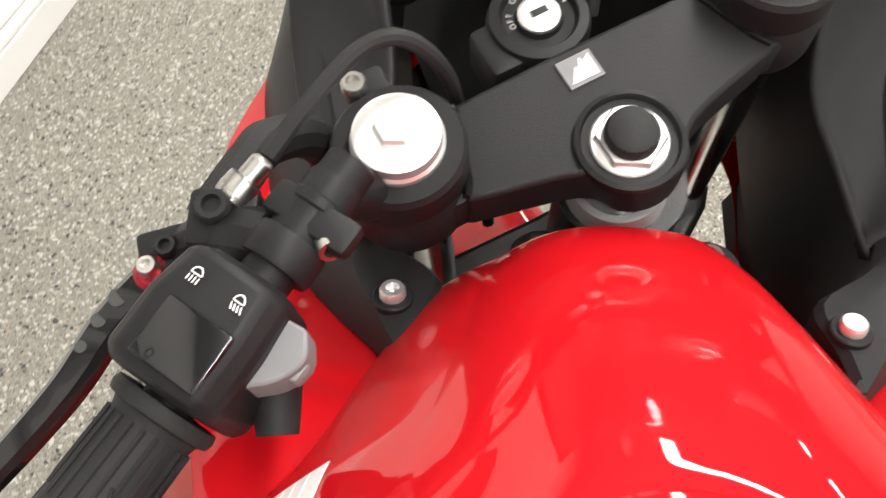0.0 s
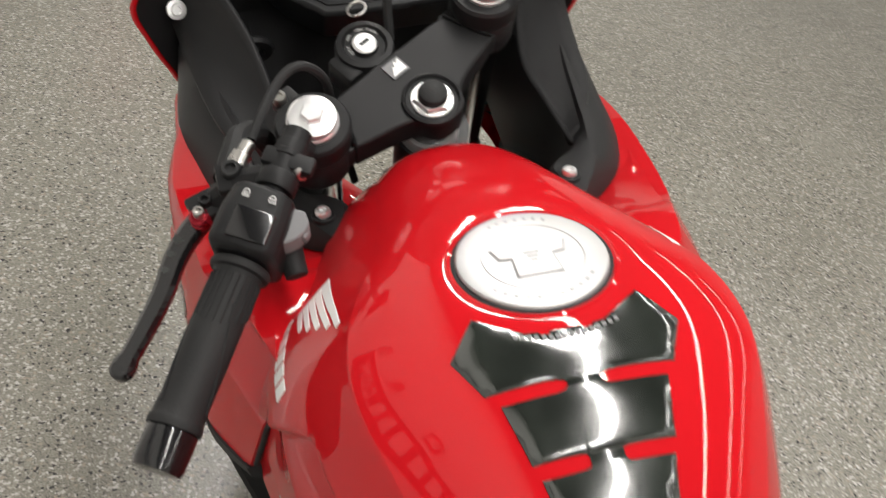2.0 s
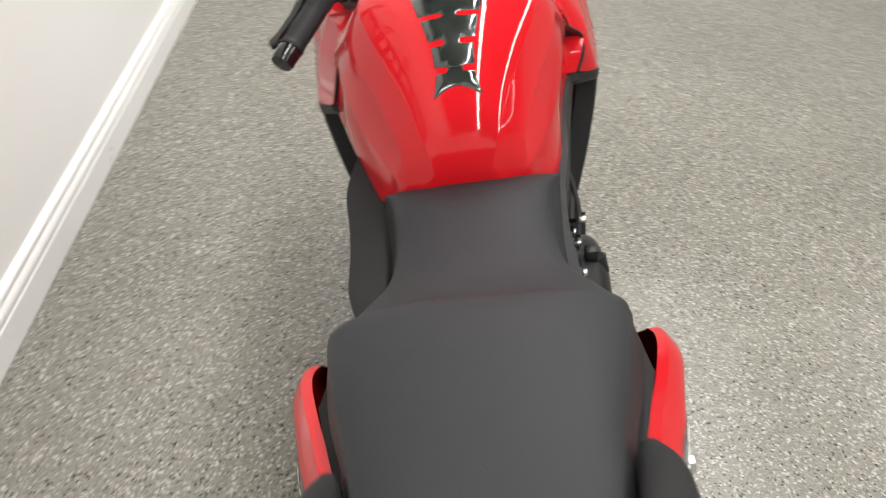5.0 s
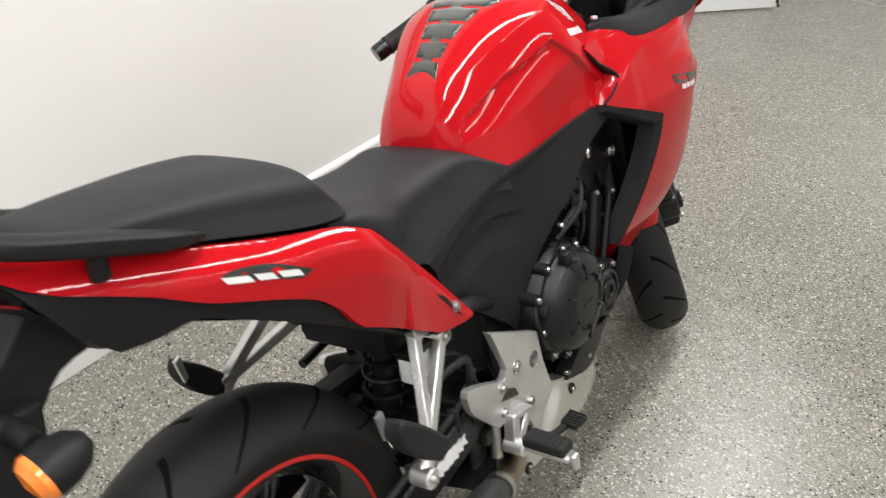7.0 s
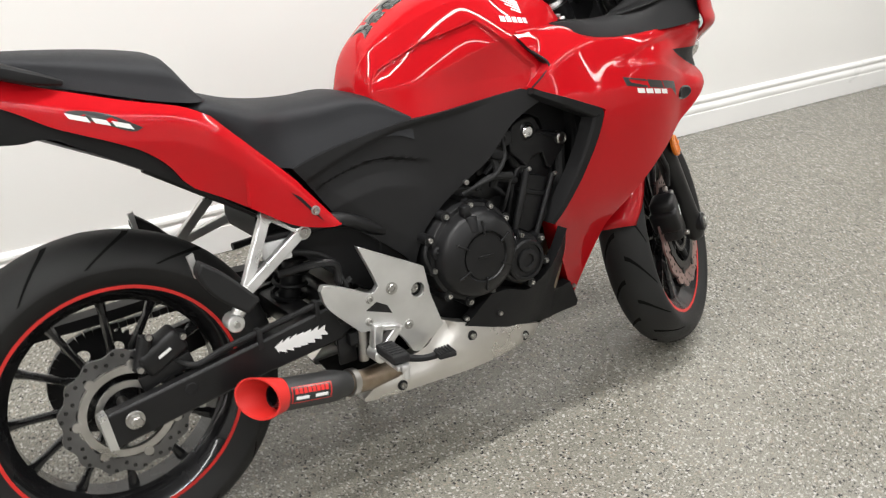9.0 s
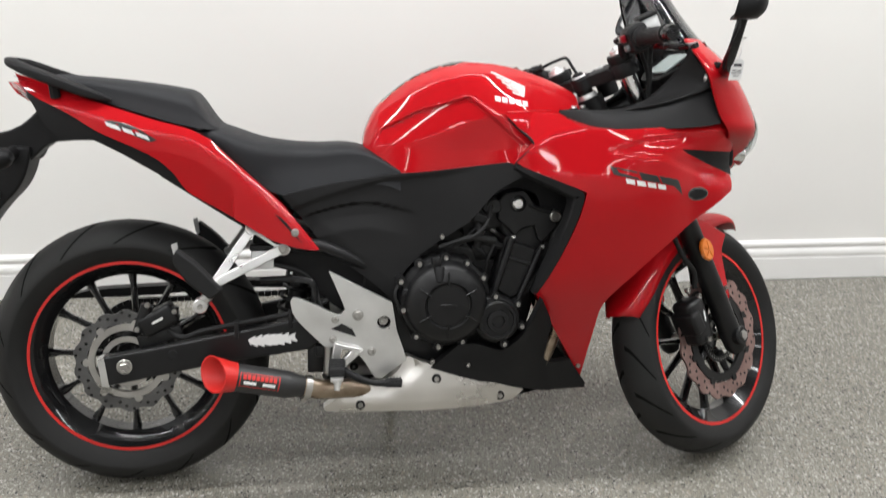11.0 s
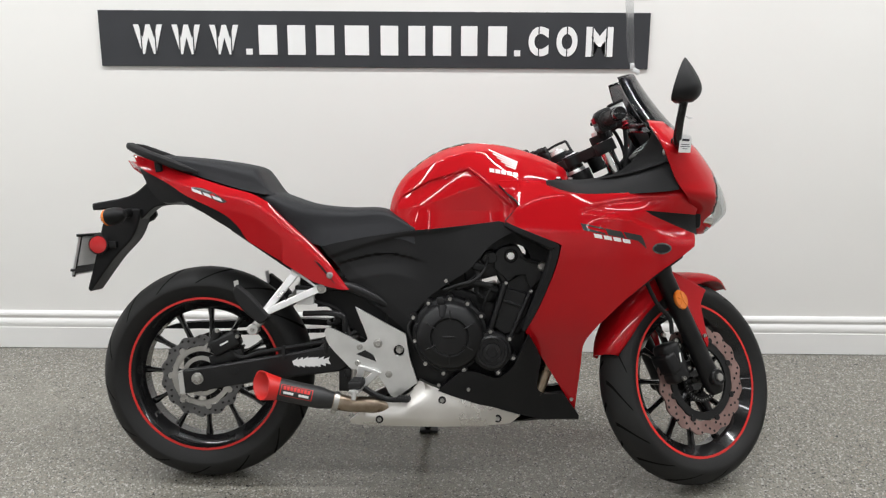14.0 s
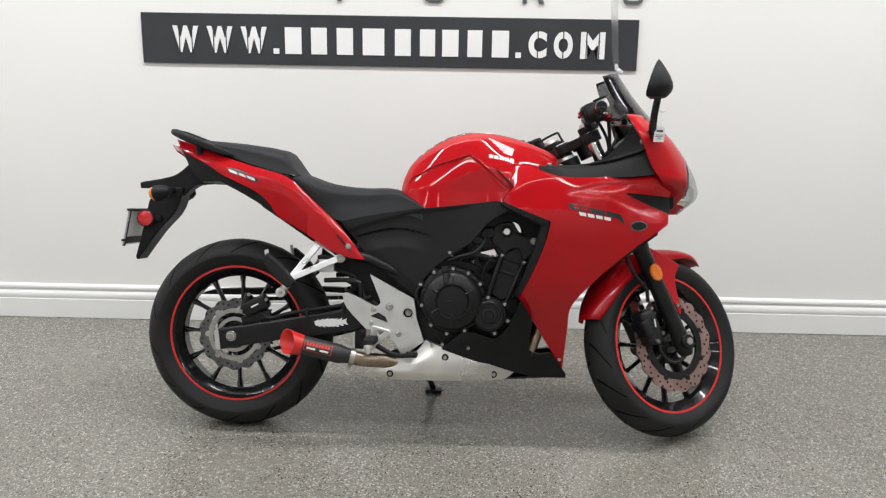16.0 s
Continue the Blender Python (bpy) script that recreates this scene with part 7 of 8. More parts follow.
part("switch_wire", bm, RUBBER, BIKE)

# ignition lock ahead of the clamp
IG = STF @ Matrix(((1, 0, 0, 0.083), (0, 0, 1, 0.004), (0, 1, 0, -0.004), (0, 0, 0, 1)))
bm = bmesh.new()
lathe(bm, [(0.0001, -0.07), (0.024, -0.07), (0.026, -0.03), (0.0265, -0.006), (0.025, 0.0), (0.020, 0.001), (0.018, -0.003), (0.0125, -0.003), (0.0115, 0.0), (0.0001, 0.0)], 40, IG, closed=False)
box(bm, (0.030, 0.03, 0.022), IG @ pose(-0.004, -0.018, 0.024), 0.004)
lock = part("ignition_lock", bm, BLACK_PLASTIC, BIKE, "black ignition lock with a silver key barrel")
bm = bmesh.new()
lathe(bm, [(0.0001, -0.002), (0.0105, -0.002), (0.0108, 0.0015), (0.009, 0.003), (0.0001, 0.003)], 28, IG, closed=False)
barrel = part("key_barrel", bm, CAP_METAL, lock, "silver key barrel")
bm = bmesh.new()
box(bm, (0.0035, 0.001, 0.009), IG @ pose(0, 0.0031, 0))
part("key_slot", bm, BLACK_DECAL, barrel)
# small lettering round the lock face
def lock_letter(text, degrees, r, size):
    me = letter_mesh(text, size, 0.0001)
    bm = bmesh.new()
    bm.from_mesh(me)
    bpy.data.meshes.remove(me)
    lay = STF @ Matrix.Translation((0.083, 0.004, -0.0026)) @ Matrix.Rotation(radians(degrees), 4, "Z") @ Matrix.Translation((r, 0, 0)) @ Matrix.Rotation(radians(-90), 4, "Z")
    bmesh.ops.transform(bm, matrix=lay, verts=bm.verts)
    part("letter", bm, LOCK_MARK, lock)


for k, ch in enumerate("IGNITION"):
    lock_letter(ch, -8 - 11 * k, 0.0136, 0.0042)
for k, ch in enumerate("ON"):
    lock_letter(ch, 32 - 13 * k, 0.0136, 0.0042)
for k, ch in enumerate("OFF"):
    lock_letter(ch, 92 - 13 * k, 0.0136, 0.0042)
bm = bmesh.new()
tube(bm, [(0.112 + 0.007 * math.cos(t), -0.014 + 0.009 * math.sin(t), 0.002) for t in [2 * math.pi * i / 12 for i in range(13)]], 0.0014, 6, 2, m=STF)
part("wire_guide", bm, STEEL, BIKE)

# instrument cluster
bm = bmesh.new()
face = outline([(-0.115, 0.040), (-0.098, 0.055), (0.098, 0.055), (0.118, 0.040), (0.110, -0.010), (0.070, -0.045), (0.050, -0.052), (-0.050, -0.052), (-0.070, -0.045), (-0.105, -0.010)], 3)
DASH = Matrix.Translation((1.283, 0.012, 0.985)) @ Matrix(((0, 0.62, 0.785, 0), (1, 0, 0, 0), (0, -0.785, 0.62, 0), (0, 0, 0, 1))) @ Matrix.Scale(1.0, 4)
DASHM = DASH @ pose(0, 0, 0)
prism(bm, face, -0.006, 0.045, DASHM)
dash = bevelled(part("instrument_panel", bm, BLACK_PLASTIC, BIKE, "black instrument cluster with a grey display"), 0.004)
bm = bmesh.new()
prism(bm, inset_outline(face, 0.010), -0.0075, -0.0055, DASHM)
part("cluster_glass", bm, GLOSS_BLACK, dash)
bm = bmesh.new()
prism(bm, [(-0.058, -0.030), (0.054, -0.030), (0.058, 0.040), (-0.062, 0.040)], -0.0090, -0.0070, DASHM)
part("display", bm, SCREEN, dash, "pale grey liquid crystal display")

# inner fairing shelves, from outer lip to the dark hollow beside the fork
SHELF = [
    (0.982, 0.106, 0.872, 0.104, 0.882, 0.101, 0.883, 0.098, 0.850),
    (1.005, 0.124, 0.862, 0.119, 0.884, 0.098, 0.884, 0.094, 0.830),
    (1.035, 0.150, 0.852, 0.136, 0.884, 0.092, 0.884, 0.090, 0.800),
    (1.062, 0.172, 0.848, 0.146, 0.884, 0.122, 0.882, 0.108, 0.785),
    (1.090, 0.188, 0.846, 0.154, 0.886, 0.139, 0.878, 0.122, 0.765),
    (1.130, 0.202, 0.847, 0.163, 0.891, 0.149, 0.880, 0.130, 0.750),
    (1.180, 0.212, 0.849, 0.174, 0.899, 0.150, 0.884, 0.131, 0.750),
    (1.240, 0.222, 0.852, 0.186, 0.914, 0.145, 0.896, 0.131, 0.756),
    (1.300, 0.222, 0.857, 0.198, 0.928, 0.138, 0.911, 0.130, 0.775),
    (1.330, 0.218, 0.862, 0.202, 0.934, 0.133, 0.920, 0.128, 0.790),
]
for s in (-1, 1):
    rows = []
    for x, yo, zo, yr, zr, yi, zi, yb, zb in spread(SHELF, 48):
        pts = [(yo, zo - 0.004), (yo - 0.001, zo), (yo + (yr - yo) * 0.5, zo + (zr - zo) * 0.62), (yr, zr - 0.002), (yr - 0.006, zr), (yr + (yi - yr) * 0.6, zi + (zr - zi) * 0.4), (yi + 0.004, zi), (yi, zi - 0.004), (yi + (yb - yi) * 0.5, zi + (zb - zi) * 0.5), (yb, zb)]
        rows.append([(x, s * y + yaw(x), z) for y, z in pts])
    sh = part("inner_fairing", loft(rows), GREY_PLASTIC, BIKE, "matte black inner fairing shelf", 30)
    bolt(sh, (1.016, s * 0.109 + 0.005, 0.8865), 0.0066, CAP_METAL, (0, 0, 1), 0.006)
    bm = bmesh.new()
    lathe(bm, [(0.006, -0.002), (0.0102, -0.002), (0.0102, 0.0010), (0.0094, 0.0018), (0.006, 0.0018)], 24, Matrix.Translation((1.016, s * 0.109 + 0.005, 0.8855)) @ Matrix(((1, 0, 0, 0), (0, 0, 1, 0), (0, 1, 0, 0), (0, 0, 0, 1))))
    part("washer", bm, BLACK_PLASTIC, sh)
    # red flange from the fairing's top edge in to the shelf
    rows = []
    for x in (0.848, 0.862, 0.876, 0.89, 0.905, 0.92, 0.935, 0.948, 0.958, 0.966, 0.974):
        zt = lerp([(0.842, 0.8775), (0.940, 0.8815), (0.955, 0.880), (0.966, 0.8745), (0.985, 0.864)], x)
        yi = max(y for y, z in tank_half(x) if z > zt - 0.002) - 0.004 + s * tank_shear(zt, x)
        yf = max(fair_side(s)(x, zt - 0.004) + 0.0008, yi + 0.004)
        rows.append([(x, s * y, z) for y, z in ((yi, zt - 0.004), ((yi + yf) / 2, zt + 0.0025), (yf - 0.002, zt + 0.0005), (yf, zt - 0.008))])
    for row in spread(SHELF, 48):
        x, yo, zo = row[0], row[1] + s * yaw(row[0]), row[2]
        if x > 1.322:
            break
        zt = lerp(FAIR_TOP, x)
        yf = fair_side(s)(x, zt) - 0.006
        rows.append([(x, s * y, z) for y, z in ((yo - 0.004, zo - 0.006), (yo + (yf - yo) * 0.5, max(zo, zt) - 0.002), (yf, zt - 0.002), (yf + 0.001, zt - 0.012))])
    part("fairing_flange", loft(rows), RED, BIKE)
    # upper inner cowl between shelf and nose
    rows = []
    for k in range(13):
        z = 0.868 + 0.176 * k / 12
        xr, w = (lerp([(r[0], r[j]) for r in NOSE], z) for j in (1, 2))
        rows.append([(x, s * y + 0.017, zz) for x, y, zz in ((xr + 0.012, w - 0.006, z), (xr - 0.001, w - 0.006, z), (xr + 0.006, w - 0.020, z - 0.002), (xr + 0.022, w - 0.045, z - 0.006), (xr + 0.042, w - 0.085, z - 0.010), (xr + 0.050, w - 0.125, z - 0.014))])
    inner = part("inner_nose_panel", loft(rows), BLACK_PLASTIC, BIKE)
    bolt(inner, (1.290, s * 0.207 + 0.010, 0.960), 0.0065, CAP_METAL, (-0.85, -s * 0.4, 0.3), 0.004, 0.010)
    # round moulded pocket in the panel beside the lock
    bm = bmesh.new()
    m = Matrix.Translation((1.272, s * 0.150, 0.915)) @ pose(0, 0, 0, -30, 0, 90)
    lathe(bm, [(0.012, -0.004), (0.020, -0.004), (0.022, 0.0), (0.020, 0.004), (0.012, 0.004)], 20, m)
    box(bm, (0.05, 0.006, 0.006), m @ pose(0.04, 0, 0.01, 0, 10, 0), 0.001, 1)
    part("panel_clip", bm, BLACK_PLASTIC, inner)
# inner cowls rising from the shelf ridges towards the cluster
for s in (-1, 1):
    low = curve_points([(1.095, s * 0.150, 0.880), (1.15, s * 0.178, 0.892), (1.20, s * 0.190, 0.902), (1.25, s * 0.198, 0.916), (1.30, s * 0.206, 0.934), (1.315, s * 0.212, 0.955)], 5)
    high = curve_points([(1.085, s * 0.140, 0.868), (1.135, s * 0.128, 0.890), (1.185, s * 0.124, 0.908), (1.232, s * 0.135, 0.952), (1.262, s * 0.158, 1.000), (1.266, s * 0.172, 1.040)], 5)
    rows = []
    for a, b in zip(low, high):
        rows.append([tuple(a.lerp(b, f) + Vector((0, yaw(a.x) - s * 0.010 * math.sin(f * math.pi), -0.008 * math.sin(f * math.pi)))) for f in [k / 6 for k in range(7)]])
    ob = part("inner_cowl", loft(rows), GREY_PLASTIC, BIKE)
    mod = ob.modifiers.new("shell", "SOLIDIFY")
    mod.thickness, mod.offset = 0.005, 0
# dash bulkhead below and ahead of the cluster
rows = []
for z, x, w in ((0.78, 1.300, 0.10), (0.85, 1.315, 0.13), (0.90, 1.330, 0.165), (0.95, 1.335, 0.19), (1.00, 1.322, 0.185), (1.04, 1.305, 0.16)):
    rows.append([(x + 0.02 * (1 - (k / 6) ** 2), w * k / 6 + 0.016, z) for k in range(-6, 7)])
part("dash_bulkhead", loft(rows), BLACK_PLASTIC, BIKE)
# air ducts: dark curved walls either side of the fork
for s in (-1, 1):
    rows = []
    for x, y0, y1, z0, z1 in ((1.005, 0.097, 0.130, 0.83, 0.60), (1.06, 0.110, 0.165, 0.79, 0.55), (1.13, 0.130, 0.152, 0.755, 0.53), (1.21, 0.131, 0.146, 0.752, 0.56), (1.29, 0.130, 0.140, 0.772, 0.62), (1.36, 0.126, 0.130, 0.780, 0.67)):
        rows.append([(x, s * (y0 + (y1 - y0) * f + 0.02 * math.sin(f * math.pi)), z0 + (z1 - z0) * f) for f in [i / 6 for i in range(7)]])
    part("air_duct", loft(rows), BLACK_PLASTIC, BIKE)
# red bracket and rubber mounts at the tank's nose
bm = bmesh.new()
box(bm, (0.016, 0.105, 0.010), pose(1.052, 0.0, 0.868), 0.003)
box(bm, (0.014, 0.020, 0.04), pose(1.046, 0.068, 0.855), 0.004)
mount = part("tank_bracket", bm, RED, BIKE)
for s in (-1, 1):
    bm = bmesh.new()
    lathe(bm, [(0.0001, 0.0), (0.0155, 0.0), (0.0165, 0.004), (0.0165, 0.012), (0.014, 0.015), (0.0001, 0.015)], 24, Matrix.Translation((1.056, s * 0.042, 0.872)) @ Matrix(((1, 0, 0, 0), (0, 0, 1, 0), (0, 1, 0, 0), (0, 0, 0, 1))), closed=False)
    part("rubber_mount", bm, RUBBER, mount)
    bolt(mount, (1.056, s * 0.042, 0.887), 0.007, STEEL, (0, 0, 1))


# ---- tank fittings, decals, tail, mirrors ----
# filler cap
CAP = Matrix.Translation((CAP_X, 0.0, CAP_Z)) @ pose(0, 0, 0, 0, -math.degrees(CAP_TILT), 0) @ Matrix(((1, 0, 0, 0), (0, 0, 1, 0), (0, 1, 0, 0), (0, 0, 0, 1)))
bm = bmesh.new()
lathe(bm, [(0.040, -0.012), (0.0545, -0.012), (0.0545, 0.0002), (0.0525, 0.0012), (0.0505, 0.0002), (0.0498, -0.004), (0.040, -0.008)], 72, CAP)
part("filler_surround", bm, RED, tank, "red rim round the filler cap")
bm = bmesh.new()
lathe(bm, [(0.0001, -0.01), (0.0478, -0.01), (0.0478, -0.001), (0.0478, 0.0018), (0.0470, 0.0030), (0.0455, 0.0033), (0.033, 0.0036), (0.0325, 0.0031), (0.0315, 0.0031), (0.0310, 0.0036), (0.0001, 0.0040)], 72, CAP, closed=False)
cap = part("filler_cap", bm, SILVER_CAP, tank, "satin silver fuel filler cap")
# black ring put in as the shade of the gap round the cap
bm = bmesh.new()
lathe(bm, [(0.0470, -0.006), (0.0508, -0.006), (0.0508, 0.0002), (0.0492, 0.0006), (0.0470, 0.0)], 72, CAP)
part("cap_gap_ring", bm, RUBBER, tank, "black ring drawn for the shaded gap round the filler cap")
T_SHAPE = outline([(0.020, -0.010), (0.024, 0.0), (0.020, 0.010, 1), (0.010, 0.024, 1), (0.000, 0.021, 1), (-0.001, 0.013, 1), (-0.019, 0.014, 1), (-0.019, -0.014, 1), (-0.001, -0.013, 1), (0.000, -0.021, 1), (0.010, -0.024, 1)], 3)
bm = bmesh.new()
prism(bm, inset_outline(T_SHAPE, -0.0009), 0.0030, 0.0041, CAP)
part("flap_gap", bm, ENGRAVED, cap)
bm = bmesh.new()
prism(bm, T_SHAPE, 0.0030, 0.0050, CAP)
flap = bevelled(part("lock_flap", bm, SILVER_CAP, cap), 0.0008)
bm = bmesh.new()
for k in range(3):
    box(bm, (0.0016, 0.0003, 0.010 - 0.003 * k), CAP @ pose(0.002 - 0.004 * k, 0.0052, 0.0), 0)
part("flap_marking", bm, ENGRAVED, flap)
for k in range(11):
    a = math.radians(130 + 10 * k)
    if k == 5:
        continue
    bm = bmesh.new()
    box(bm, (0.0022, 0.0003, 0.0026), CAP @ Matrix.Rotation(-a, 4, "Y") @ pose(0.0395, 0.0037, 0))
    part("cap_marking", bm, ENGRAVED, cap)
for k in range(7):
    a = math.radians(-28 + 9 * k)
    bm = bmesh.new()
    box(bm, (0.0018, 0.0003, 0.002), CAP @ Matrix.Rotation(-a, 4, "Y") @ pose(0.0395, 0.0037, 0))
    part("cap_marking", bm, ENGRAVED, cap)

# tank pad: five gel blocks on a spine, following the tank
def pad_sheet(pts, lift0, lift1):
    """A domed gel sheet from a plan outline (x, y), laid on the tank."""
    bm = bmesh.new()
    bm.faces.new([bm.verts.new((x, y, 0)) for x, y in pts])
    for axis in (0, 1):
        vals = [p[axis] for p in pts]
        v = math.floor(min(vals) / 0.008) * 0.008 + 0.008
        while v < max(vals):
            co, no = [0, 0, 0], [0, 0, 0]
            co[axis], no[axis] = v, 1
            bmesh.ops.bisect_plane(bm, geom=bm.verts[:] + bm.edges[:] + bm.faces[:], dist=1e-5, plane_co=co, plane_no=no)
            v += 0.008
    rim = [e for e in bm.edges if e.is_boundary]
    inner = bmesh.ops.inset_region(bm, faces=bm.faces[:], thickness=0.0016, depth=0.0)
    made = bmesh.ops.extrude_edge_only(bm, edges=[e for e in bm.edges if e.is_boundary])
    skirt = {g for g in made["geom"] if isinstance(g, bmesh.types.BMVert)}
    edge = {v for v in bm.verts if v not in skirt and any(e.other_vert(v) in skirt for e in v.link_edges)}
    for v in bm.verts:
        lift = -0.002 if v in skirt else (lift0 if v in edge else lift1)
        v.co.z = tank_surface(v.co.x, v.co.y) + lift
    return bm


PADS = [
    [(0.752, 0.033, 1), (0.745, 0.020), (0.742, 0.0), (0.745, -0.020), (0.752, -0.033, 1), (0.764, -0.050, 1), (0.741, -0.068, 1), (0.716, -0.055, 1), (0.716, -0.020), (0.714, -0.010, 1), (0.714, 0.010, 1), (0.716, 0.020), (0.716, 0.055, 1), (0.741, 0.068, 1), (0.764, 0.050, 1)],
    [(0.7105, 0.010, 1), (0.7105, -0.010, 1), (0.708, -0.016), (0.708, -0.048, 1), (0.676, -0.040, 1), (0.676, -0.014), (0.674, -0.009, 1), (0.674, 0.009, 1), (0.676, 0.014), (0.676, 0.040, 1), (0.708, 0.048, 1), (0.708, 0.016)],
    [(0.6705, 0.009, 1), (0.6705, -0.009, 1), (0.668, -0.014), (0.668, -0.037, 1), (0.640, -0.030, 1), (0.640, -0.013), (0.638, -0.009, 1), (0.638, 0.009, 1), (0.640, 0.013), (0.640, 0.030, 1), (0.668, 0.037, 1), (0.668, 0.014)],
    [(0.6345, 0.009, 1), (0.6345, -0.009, 1), (0.632, -0.013), (0.632, -0.027, 1), (0.610, -0.025, 1), (0.609, -0.012), (0.607, -0.009, 1), (0.607, 0.009, 1), (0.609, 0.012), (0.610, 0.025, 1), (0.632, 0.027, 1), (0.632, 0.013)],
    [(0.6035, 0.009, 1), (0.6035, -0.009, 1), (0.602, -0.012), (0.602, -0.024, 1), (0.579, -0.030, 1), (0.586, -0.012), (0.588, 0.0), (0.586, 0.012), (0.579, 0.030, 1), (0.602, 0.024, 1), (0.602, 0.012)],
]
spine = [(0.745, 0.0095), (0.600, 0.0095), (0.600, -0.0095), (0.745, -0.0095)]
pad_root = part("tank_pad", pad_sheet(spine, 0.0010, 0.0014), PAD, BIKE, "glossy black segmented gel tank pad", 60)
for pts in PADS:
    part("pad_segment", pad_sheet(outline(pts, 3), 0.0012, 0.0026), PAD, pad_root, "", 60)
bm = bmesh.new()
for k in range(16):
    y = 0.030 - 0.004 * k
    x = 0.739 + 0.005 * (abs(y) / 0.03) ** 2
    box(bm, (0.0028, 0.0024, 0.0003), Matrix.Translation((x, y, tank_surface(x, y) + 0.0030)) @ pose(0, 0, 0, 0, -12, 0))
part("pad_marking", bm, GREY_SWITCH, pad_root)


def tank_flank(x, z):
    """Half width of the tank at a height."""
    rows = tank_half(x)
    for (y0, z0), (y1, z1) in zip(rows, rows[1:]):
        if z1 <= z <= z0:
            return y0 + (y1 - y0) * (z0 - z) / max(1e-6, z0 - z1)
    return rows[69][0]


# plain wing emblem and bar on each flank of the tank
FEATHERS = 5
for s in (-1, 1):
    drop = 0.018 if s > 0 else 0.0
    for k in range(FEATHERS):
        f = k / (FEATHERS - 1)
        tip = Vector((0.820 + 0.046 * f, 0.967 - drop - 0.044 * f))
        root = Vector((0.901 - 0.006 * f, 0.931 - drop - 0.018 * f))
        d = (root - tip).normalized()
        n = Vector((-d.y, d.x))
        w0, w1 = 0.0013, 0.0021
        pts = [tuple(tip + n * w0), tuple(root + n * w1 * (1.6 if k == 0 else 1)), tuple(root - n * w1), tuple(tip - n * w0 * 1.4)]
        ob = part("wing_stripe", panel(pts, lambda x, z: tank_flank(x, z) + s * tank_shear(z) + 0.0008, 0.0006, 0.006, s), WHITE_DECAL, tank, "white wing emblem stripe")
    for k in range(5):
        x = 0.822 + 0.0165 * k
        z = 0.914 - drop - 0.0026 * k
        pts = [(x, z), (x + 0.013, z - 0.002), (x + 0.013, z - 0.013), (x, z - 0.011)]
        part("emblem_block", panel(pts, lambda x, z: tank_flank(x, z) + s * tank_shear(z) + 0.0008, 0.0006, 0.006, s), WHITE_DECAL, tank)

# model marks on the fairing and tail: plain slanted blocks
def slanted(x0, z0, w, h, slope, lean):
    return [(x0, z0), (x0 + w, z0 + slope * w), (x0 + w + lean, z0 + slope * w + h), (x0 + lean, z0 + h)]


for s in (-1, 1):
    for k, (w, x) in enumerate(((0.060, 1.072), (0.046, 1.138), (0.050, 1.188))):
        z = 0.747 - 0.18 * (x - 1.072)
        pts = slanted(x, z, w, 0.018, -0.20, -0.010)
        if k == 0:
            pts = [(x, z), (x + w, z - 0.20 * w), (x + w - 0.004, z - 0.2 * w + 0.005), (x + 0.012, z + 0.005), (x + 0.006, z + 0.013), (x + w - 0.004, z - 0.2 * w + 0.014), (x + w - 0.008, z - 0.2 * w + 0.019), (x - 0.008, z + 0.019)]
        if k == 2:
            pts = pts[:1] + [(x + w * 0.6, z - 0.20 * w * 0.6), (x + w * 1.15, z - 0.018 - 0.2 * w), (x + w * 0.95, z - 0.2 * w + 0.006)] + pts[2:]
        part("model_mark", panel(pts, lambda x, z: fair_side(s)(x, z) + 0.0008, 0.0006, 0.02, s), BLACK_DECAL, BIKE)
    for k in range(4):
        x = 1.102 + 0.0255 * k
        pts = slanted(x, 0.728 - 0.165 * (x - 1.102), 0.0205, 0.0105, -0.165, -0.003)
        part("model_mark", panel(pts, lambda x, z: fair_side(s)(x, z) + 0.0008, 0.0006, 0.02, s), WHITE_DECAL, BIKE)
    pts = outline([(-0.012, 0.8545, 1), (0.010, 0.8535), (0.050, 0.842), (0.096, 0.815, 1), (0.078, 0.811), (0.040, 0.828), (0.002, 0.844)], 3)
    mark = part("tail_mark", panel(pts, lambda x, z: tail_y(x, z) + 0.0008, 0.0006, 0.02, s), BLACK_DECAL, BIKE)
    for x, w in ((-0.008, 0.030), (0.028, 0.022), (0.056, 0.026)):
        z = 0.852 - 0.32 * (x + 0.014)
        part("mark_fill", panel(slanted(x, z - 0.007, w, 0.0095, -0.34, -0.005), lambda x, z: tail_y(x, z) + 0.0016, 0.0006, 0.02, s), WHITE_DECAL, mark)
    # oval marker lamp
    ov = [(1.289 + 0.027 * math.cos(2 * math.pi * k / 24), 0.6985 + 0.0155 * math.sin(2 * math.pi * k / 24) - 0.0) for k in range(24)]
    lamp = part("side_marker", panel(ov, lambda x, z: fair_side(s)(x, z) + 0.001, 0.006, 0.01, s), SMOKED_LENS, BIKE, "smoked oval side marker")
    part("marker_lens", panel(inset_outline(ov, 0.004), lambda x, z: fair_side(s)(x, z) + 0.004, 0.005, 0.006, s), GREY_PLASTIC, lamp)
    bolt(BIKE, (1.068, s * (fair_side(s)(1.062, 0.250) + 0.001), 0.252), 0.0055, STEEL, (0, s, 0))
    bolt(BIKE, (0.379, s * (tail_y(0.379, 0.612) + 0.001), 0.612), 0.0062, STEEL, (0, s, 0), washer=0.009)

